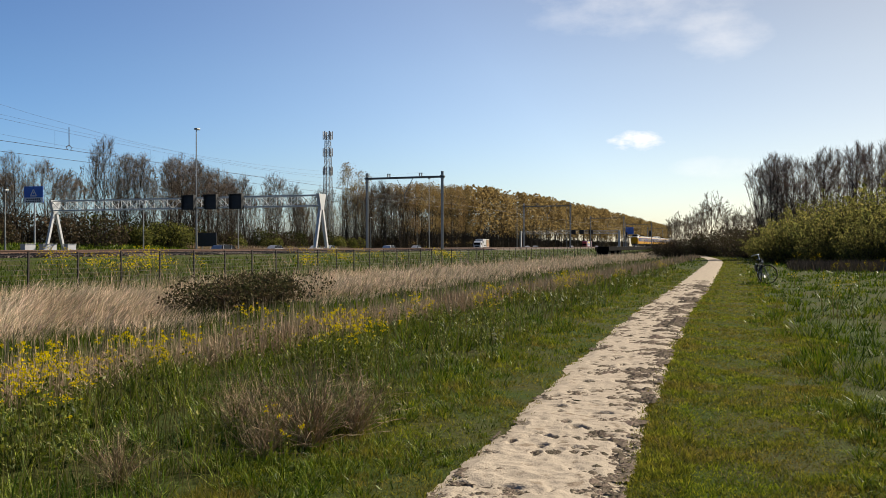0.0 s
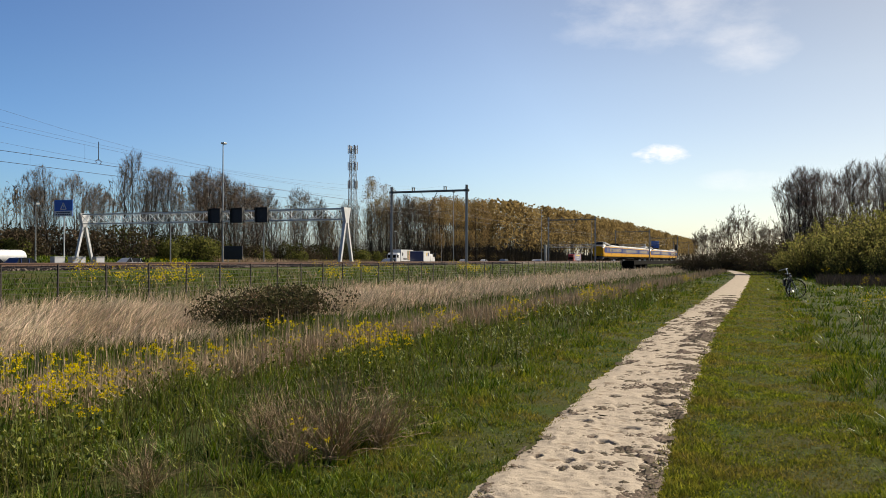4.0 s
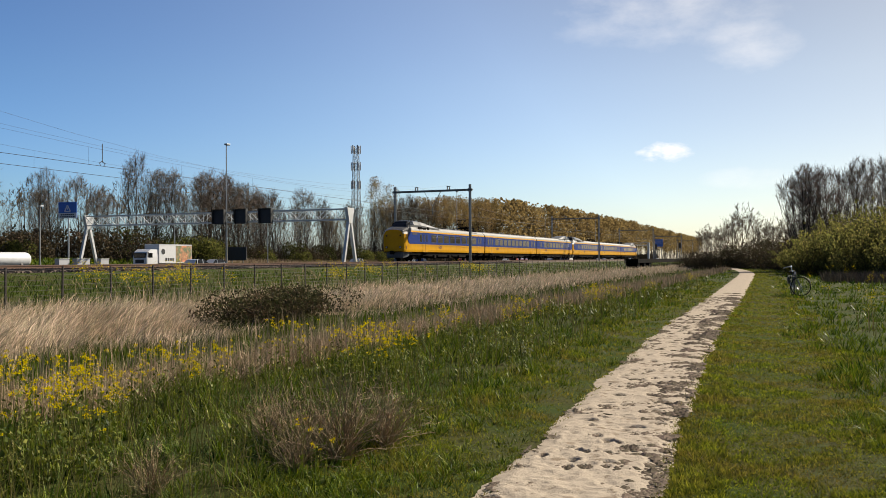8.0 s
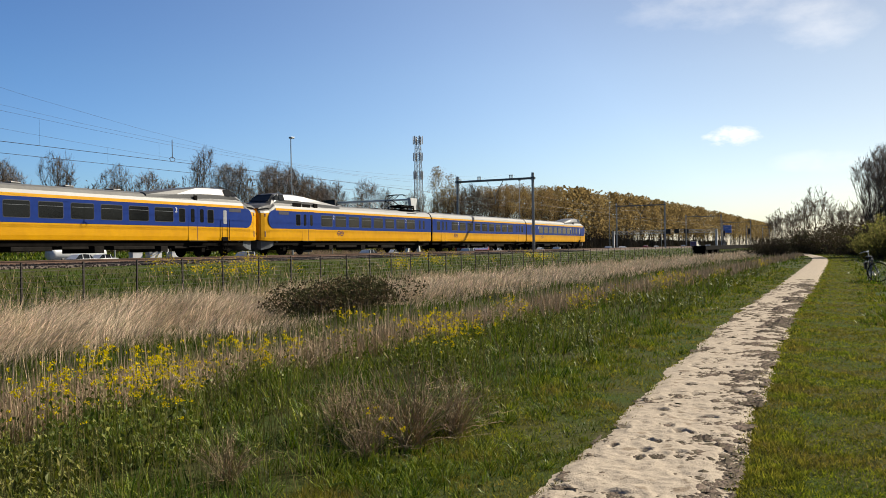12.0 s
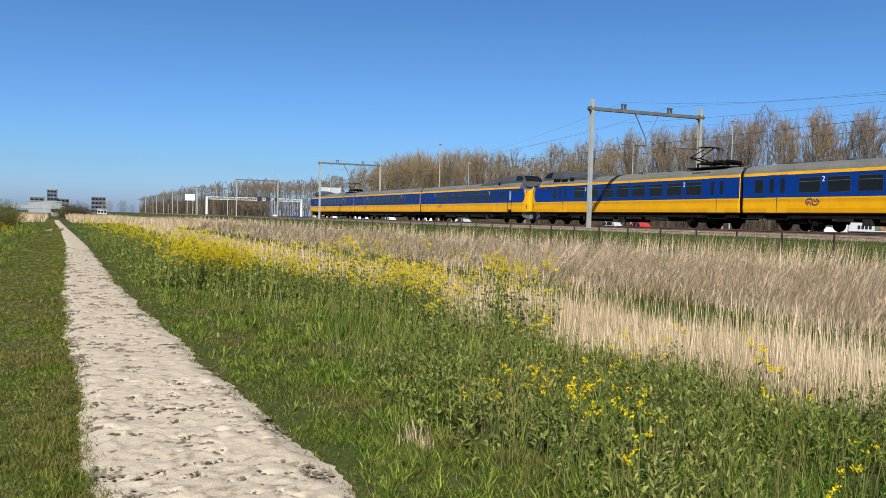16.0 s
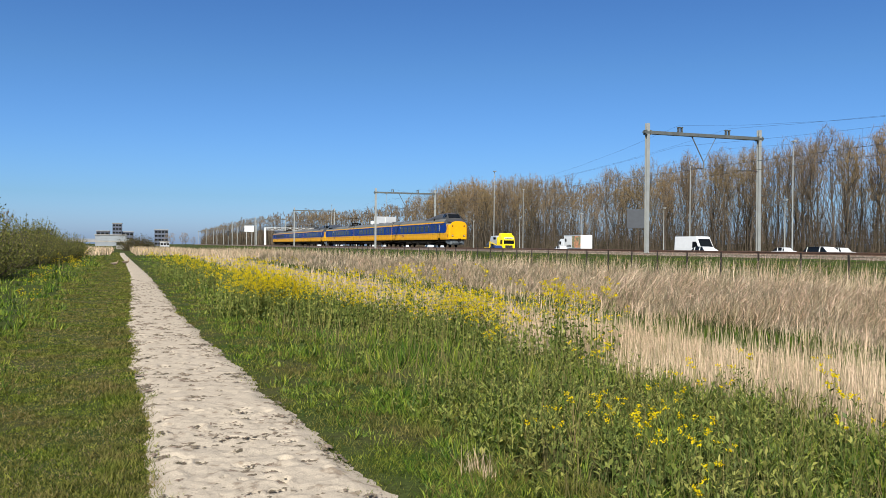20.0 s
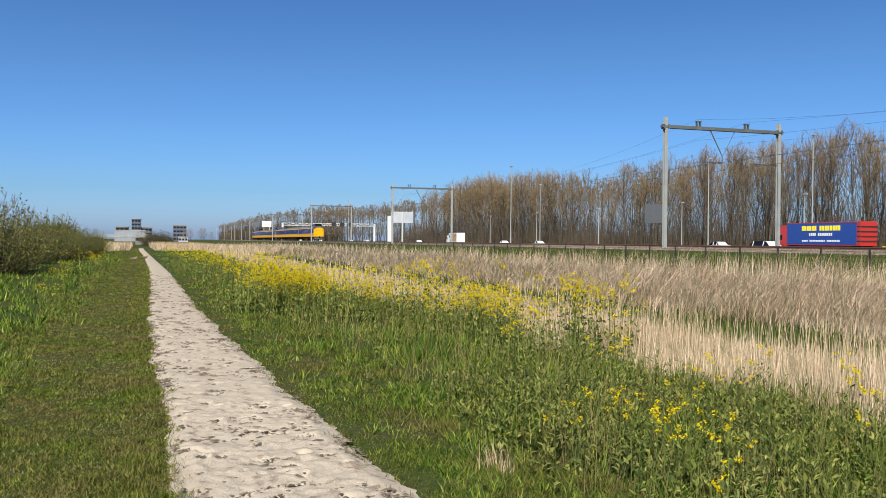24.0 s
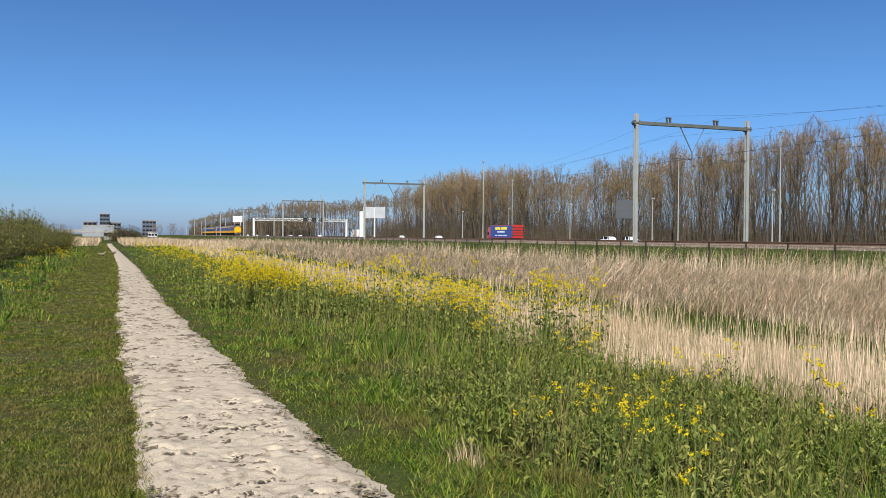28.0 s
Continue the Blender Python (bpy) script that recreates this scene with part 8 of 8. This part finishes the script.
    # pale reeds across the far end of the meadow
    n = 16000
    x, y = r.uniform(-24, 22, n), r.uniform(-190, -118, n)
    keep = np.abs(x - path_mid(y)) > 1.6
    x, y = x[keep], y[keep]
    bv, bf = blades(x, y, ground_z(x, y), r.uniform(0.5, 1.3, len(x)), np.full(len(x), 0.12), r.uniform(0, 0.4, len(x)), r.uniform(0, 0.3, len(x)), segments=1)
    stuff("far_reeds", bv, bf, M["straw"], "pale reeds across the far meadow", "reeds")
    tw = [poplar(5.5, 0.24, 40, 1000, 61, twig_w=0.006), poplar(5.5, 0.22, 40, 1000, 62, twig_w=0.006)]
    for x, y, s in ((7.0, -43, 0.8), (8.2, -48, 0.75), (8.6, -60, 0.75), (7.8, -40, 0.75), (9.2, -70, 0.75)):
        plant_tree(tw[r.integers(0, 2)], x, y, s, r.uniform(0, 6.28), "young bare willow among the shrubs", "young willows", "willow_tree")
    # far greenery to the south
    for x, y, s in ((3.4, -199, 0.7), (1.8, -201, 0.95), (0.3, -203, 0.9), (-1.2, -206, 0.72)):
        plant_shrub(thick[1], x, y, s, r.uniform(0, 6.28), "dark green shrub near the far viaduct", "far shrubs")
    for x, y, s in ((-11.4, -460, 0.66), (-13.9, -462, 0.68), (-19.0, -460, 0.70), (-20.6, -463, 0.68), (-25, -470, 0.5), (-33, -470, 0.5)):
        plant_tree(lean, x, y, s, r.uniform(0, 6.28), "small bare tree far down the line", "far trees")
    # the bramble in the reeds
    br = shrub_mesh(11000, 1.6, 3.8, 0.95, M["bramble"], 0.05, 71, 34)
    plant_shrub(br, -14.9, 23.5, 1.0, 0.06, "dark bramble mound among the reeds", "", "bramble_bush", z=-0.2)
    # dead shrubs in the meadow: fans of thin arching stems
    r2 = np.random.default_rng(9)
    segs = []
    for i in range(150):
        a, out = r2.uniform(0, 6.28), r2.uniform(0.15, 1.3)
        p = np.array([r2.normal(0, 0.05), r2.normal(0, 0.05), 0.0])
        d = np.array([math.cos(a) * out, math.sin(a) * out, 1.0])
        d /= np.linalg.norm(d)
        reach = r2.uniform(0.07, 0.15)
        for k in range(6):
            d = d + r2.normal(0, 0.13, 3) + np.array([0, 0, -0.05 if k > 2 else 0.0])
            d /= np.linalg.norm(d)
            q = p + d * reach
            segs.append((p, q, 0.0042 * (1 - k * 0.12), 0.0042 * (0.88 - k * 0.12)))
            if k > 1 and r2.random() < 0.6:
                e = d + r2.normal(0, 0.5, 3)
                segs.append((q, q + e / np.linalg.norm(e) * reach * 1.1, 0.0025, 0.0012))
            p = q
    v, f = tubes(segs, 3)
    wood = mesh_of("dry_wood", v, f, M["deadstalk"])
    for x, y, s in ((-3.45, 6.45, 0.85), (-3.85, 6.5, 0.7), (-4.3, 6.75, 0.62), (-3.3, 7.0, 0.66), (-3.6, 6.0, 0.5), (-4.1, 5.0, 0.5)):
        ob = thing("dead_shrub", "dry brown leafless shrub in the meadow", "shrub", "dead shrubs", Matrix.Translation((x, y, 0)) @ Matrix.Scale(s, 4) @ Matrix.Rotation(x * 3, 4, 'Z'))
        new("dry_wood", wood).parent = ob
    for x, y in ((-2.35, -5.75), (-2.31, -5.9)):
        n = 46
        bv, bf = blades(r2.normal(0, 0.03, n), r2.normal(0, 0.03, n), np.zeros(n), r2.uniform(0.08, 0.26, n), np.full(n, 0.0045), r2.uniform(0, 0.25, n), r2.uniform(0, 0.5, n))
        ob = tagged(new("straw_tuft", mesh_of("straw_tuft", bv, bf, M["straw"])), "dry pale tuft of straw in the grass", "grass tuft", "straw tufts")
        ob.matrix_basis = pose(x, y, 0)


woods()


# ---- far things ----
def block(name, label, x0, x1, y0, y1, z0, z1, mt, rows=0, cols=0, category="building"):
    ob = thing(name, label, category)
    bm = bmesh.new()
    box(bm, x0, x1, y0, y1, z0, z1)
    part("wall", bm, mt, ob)
    bm = bmesh.new()
    box(bm, x0 - 0.3, x1 + 0.3, y0 - 0.3, y1 + 0.3, z1, z1 + 0.5)
    part("roof", bm, M["concrete"], ob)
    for i in range(rows):
        for j in range(cols):
            bm = bmesh.new()
            w, h = (x1 - x0) / cols, (z1 - z0) / rows
            box(bm, x0 + w * (j + 0.12), x0 + w * (j + 0.88), y1 - 0.1, y1 + 0.08, z0 + h * (i + 0.3), z0 + h * (i + 0.75))
            part("window", bm, M["window"], ob)
    return ob


def skyline():
    block("office_tower", "dark brick office tower on the horizon", 16.0, 22.6, -716, -700, 0, 16.8, M["brick"], 6, 3)
    block("office_block", "dark low office block on the horizon", 7.6, 15.9, -716, -702, 0, 10.4, M["brick"], 3, 3)
    block("office_block", "dark low office block on the horizon", 25.0, 34.2, -716, -702, 0, 10.8, M["brick"], 3, 3)
    block("office_block", "dark flat office block far down the line", -18.0, -8.0, -710, -700, 0, 12.2, M["brick"], 4, 4)
    block("warehouse", "grey low warehouse on the horizon", 9.7, 27.2, -560, -545, 0, 6.4, M["shed"])
    ob = thing("viaduct", "low pale concrete viaduct crossing the horizon", "viaduct")
    ob["kind"] = "structure"
    bm = bmesh.new()
    box(bm, 3.5, 60, -262, -250, 1.9, 2.35, 0.05)
    part("deck", bm, M["concrete"], ob)
    bm = bmesh.new()
    box(bm, 3.5, 60, -250.2, -250, 2.35, 2.85)
    part("parapet", bm, M["shed"], ob)
    for x in (6, 17, 30, 44, 58):
        bm = bmesh.new()
        box(bm, x - 1, x + 1, -261, -251, -0.2, 1.9, 0.05)
        part("pier", bm, M["concrete"], ob)
    for x, y, w, h in ((-14, -520, 5, 2.6),):
        block("low_house", "small white house far down the line", x, x + w, y, y + 6, 0, h, M["facade"], 1, 3, "house")
    # dark culvert head where the ditch passes under the line
    ob = thing("culvert", "dark concrete culvert head with a long dark strip for the shaded bank", "culvert", m=pose(-24.2, 160, 0))
    # the long parapet is a dark strip for the shaded side of the bank
    bm = bmesh.new()
    box(bm, -1.2, 1.2, -9, 122, 0.75, 1.5, 0.05)
    part("parapet", bm, M["under"], ob)
    for y in (-7, 0.5, 7):
        bm = bmesh.new()
        box(bm, -1.0, 1.0, y - 1.4, y + 1.4, -0.8, 0.75, 0.03)
        part("pier", bm, M["under"], ob)
    # railway signals far down the line
    for x, y in ((-31.5, -345), (-43.4, -352), (-31.6, 300), (-43.5, 330)):
        ob = thing("railway_signal", "dark railway signal on a grey post", "signal", "railway signals", pose(x, y, 0.9))
        bm = bmesh.new()
        rod(bm, (0, 0, 0), (0, 0, 4.2), 0.09, n=8)
        part("post", bm, M["galv"], ob)
        bm = bmesh.new()
        box(bm, -0.4, 0.4, -0.1, 0.1, 4.0, 6.0, 0.04)
        part("signal_head", bm, M["black"], ob)

skyline()


def bicycle():
    steer = Matrix.Translation((0, 0.42, 0)) @ Matrix.Rotation(radians(68), 4, 'Z') @ Matrix.Translation((0, -0.42, 0))
    ob = thing("bicycle", "dark city bicycle parked on its stand beside the path", "bicycle", m=pose(0.50, 38.8, 0, 0, 0, 190) @ Matrix.Scale(1.1, 4) @ pose(0, 0, 0, 0, 5, 0))
    R = 0.345
    for y in (-0.54, 0.54):
        bm = bmesh.new()
        ring = 28
        V = []
        for k in range(ring):
            a = 2 * math.pi * k / ring
            V.append([( 0.02 * math.cos(b), y + (R + 0.02 * math.sin(b)) * math.cos(a), R + 0.02 + (R + 0.02 * math.sin(b)) * math.sin(a)) for b in np.linspace(0, 2 * math.pi, 6, endpoint=False)])
        V.append(V[0])
        loft(bm, V, cap=False)
        w = part("wheel", bm, M["tyre"], ob)
        w.matrix_basis = steer if y > 0 else Matrix()
        bm = bmesh.new()
        for k in range(14):
            a = 2 * math.pi * k / 14
            rod(bm, (0, y, R + 0.02), (0, y + R * math.cos(a), R + 0.02 + R * math.sin(a)), 0.003, n=3)
        rod(bm, (-0.05, y, R + 0.02), (0.05, y, R + 0.02), 0.03, n=8)
        part("spokes", bm, M["metal"], w)
        bm = bmesh.new()
        loft(bm, [[(x, y + (R + e) * math.cos(a), R + 0.02 + (R + e) * math.sin(a)) for x, e in ((-0.026, 0.038), (0.026, 0.038), (0.02, 0.049), (-0.02, 0.049))] for a in np.linspace(0.3, 2.9, 16)])
        part("mudguard", bm, M["black"], ob).matrix_basis = steer if y > 0 else Matrix()
    frame_mt = PAINT["black"]
    bm = bmesh.new()
    for a, b in (((0, -0.54, 0.365), (0, -0.12, 0.30)), ((0, -0.12, 0.30), (0, -0.25, 0.86)), ((0, -0.54, 0.365), (0, -0.23, 0.78)), ((0, -0.12, 0.30), (0, 0.33, 0.80)), ((0, -0.22, 0.74), (0, 0.31, 0.90)), ((0, 0.31, 0.80), (0, 0.30, 0.95))):
        rod(bm, a, b, 0.018, n=8)
    part("cycle_frame", bm, frame_mt, ob)
    bm = bmesh.new()
    rod(bm, (0, 0.30, 0.93), (0, 0.27, 1.12), 0.014, n=8)
    for s in (-1, 1):
        rod(bm, (0, 0.27, 1.12), (s * 0.24, 0.25, 1.15), 0.013, n=8)
        rod(bm, (s * 0.24, 0.25, 1.15), (s * 0.30, 0.06, 1.10), 0.016, n=8)
    part("handlebar", bm, M["metal"], ob).matrix_basis = steer
    bm = bmesh.new()
    for s in (-0.055, 0.055):
        rod(bm, (s * 0.6, 0.34, 0.86), (s, 0.54, 0.365), 0.014, n=6)
    part("fork", bm, PAINT["black"], ob).matrix_basis = steer
    bm = bmesh.new()
    loft(bm, [[(w * math.cos(a), y, 0.93 + 0.03 * math.sin(a)) for a in np.linspace(0, 2 * math.pi, 10, endpoint=False)] for y, w in ((-0.40, 0.08), (-0.34, 0.11), (-0.22, 0.09), (-0.10, 0.03))])
    part("saddle", bm, M["black"], ob)
    bm = bmesh.new()
    for s in (-1, 1):
        bar(bm, (s * 0.06, -0.75, 0.76), (s * 0.06, -0.32, 0.76), 0.014, 0.014)
        rod(bm, (s * 0.06, -0.54, 0.38), (s * 0.06, -0.66, 0.76), 0.007, n=5)
    part("luggage_rack", bm, M["metal"], ob)
    for s in (-1, 1):
        bm = bmesh.new()
        box(bm, s * 0.10 - 0.035, s * 0.10 + 0.035, -0.72, -0.46, 0.46, 0.72, 0.03)
        part("pannier", bm, M["black"], ob, "black pannier bag")
    bm = bmesh.new()
    rod(bm, (0, 0.36, 0.86), (0, 0.42, 0.86), 0.04, n=10)
    part("headlight", bm, M["metal"], ob).matrix_basis = steer
    bm = bmesh.new()
    rod(bm, (0.02, -0.42, 0.34), (0.12, -0.5, 0.02), 0.009, n=6)
    part("kickstand", bm, M["metal"], ob)
    bm = bmesh.new()
    rod(bm, (-0.06, -0.12, 0.30), (-0.04, -0.12, 0.30), 0.09, n=16)
    rod(bm, (-0.10, -0.12, 0.30), (-0.10, 0.03, 0.24), 0.01, n=5)
    part("crank", bm, M["metal"], ob)


bicycle()


def goose(x, y, turn, pose_up):
    ob = thing("goose", "brown and white goose standing beside the sand path", "bird", "geese on the path", pose(x, y, 0, 0, 0, turn) @ Matrix.Scale(0.74, 4))
    bm = bmesh.new()
    loft(bm, [[(w * math.cos(a), yy, zc + h * math.sin(a)) for a in np.linspace(0, 2 * math.pi, 12, endpoint=False)] for yy, w, h, zc in
              ((-0.36, 0.02, 0.015, 0.42), (-0.24, 0.09, 0.06, 0.40), (-0.08, 0.13, 0.12, 0.38), (0.08, 0.13, 0.13, 0.39), (0.20, 0.09, 0.10, 0.43), (0.26, 0.05, 0.06, 0.47))])
    part("body", bm, M["goosebrown"], ob, smooth=True)
    bm = bmesh.new()
    h = 0.30 if pose_up else 0.16
    rod(bm, (0, 0.21, 0.46), (0, 0.29, 0.46 + h), 0.045, 0.028, n=8)
    part("neck", bm, M["deadstalk"], ob, "tan neck")
    bm = bmesh.new()
    bmesh.ops.create_uvsphere(bm, u_segments=10, v_segments=8, radius=0.042, matrix=Matrix.Translation((0, 0.31, 0.47 + h)) @ Matrix.Diagonal((0.85, 1.2, 0.9, 1)))
    hd = part("head", bm, M["goosebrown"], ob)
    bm = bmesh.new()
    rod(bm, (0, 0.35, 0.465 + h), (0, 0.41, 0.455 + h), 0.016, 0.006, n=6)
    part("bill", bm, M["clod"], hd)
    for s in (-1, 1):
        bm = bmesh.new()
        loft(bm, [[(s * (0.115 + 0.02 * math.cos(a)), yy, zc + hh * math.sin(a)) for a in np.linspace(0, 2 * math.pi, 8, endpoint=False)] for yy, hh, zc in ((-0.34, 0.015, 0.43), (-0.15, 0.07, 0.41), (0.1, 0.09, 0.40), (0.17, 0.03, 0.41))])
        part("wing", bm, M["clod"], ob)
        bm = bmesh.new()
        rod(bm, (s * 0.05, 0.02, 0.28), (s * 0.05, 0.02, 0.0), 0.011, n=5)
        box(bm, s * 0.05 - 0.03, s * 0.05 + 0.03, 0.0, 0.08, 0.0, 0.012)
        part("leg", bm, M["clod"], ob)


goose(1.64, -59.5, 65, False)
goose(1.06, -64.3, 100, True)


# ---- what moves ----
TIMES = [0, 0.1, 0.3, 1, 4, 8, 12, 16, 20, 24, 27, 27.7, 27.9, 28]


def motions():
    # the train eases off a little as it passes
    lag = [(0, 0), (4, 0), (8, 0), (11, 0.3), (12.5, 0.75), (13.5, 1.0), (14.3, 1.0), (15, 0.65), (16, 0.45), (18, 0.3), (22, 0.2), (28, 0.2)]
    walk(train, [(t, pose(FAR_TRACK, 5.85 - 82.7 - 29.3 * (t - 13.5) + d, RAIL_TOP)) for t, d in lag])
    for ob, lane, start, speed in TRAFFIC:
        walk(ob, [(t, pose(lane, start + speed * t, ROAD_Z, 0, 0, 0 if speed > 0 else 180)) for t in TIMES])


motions()
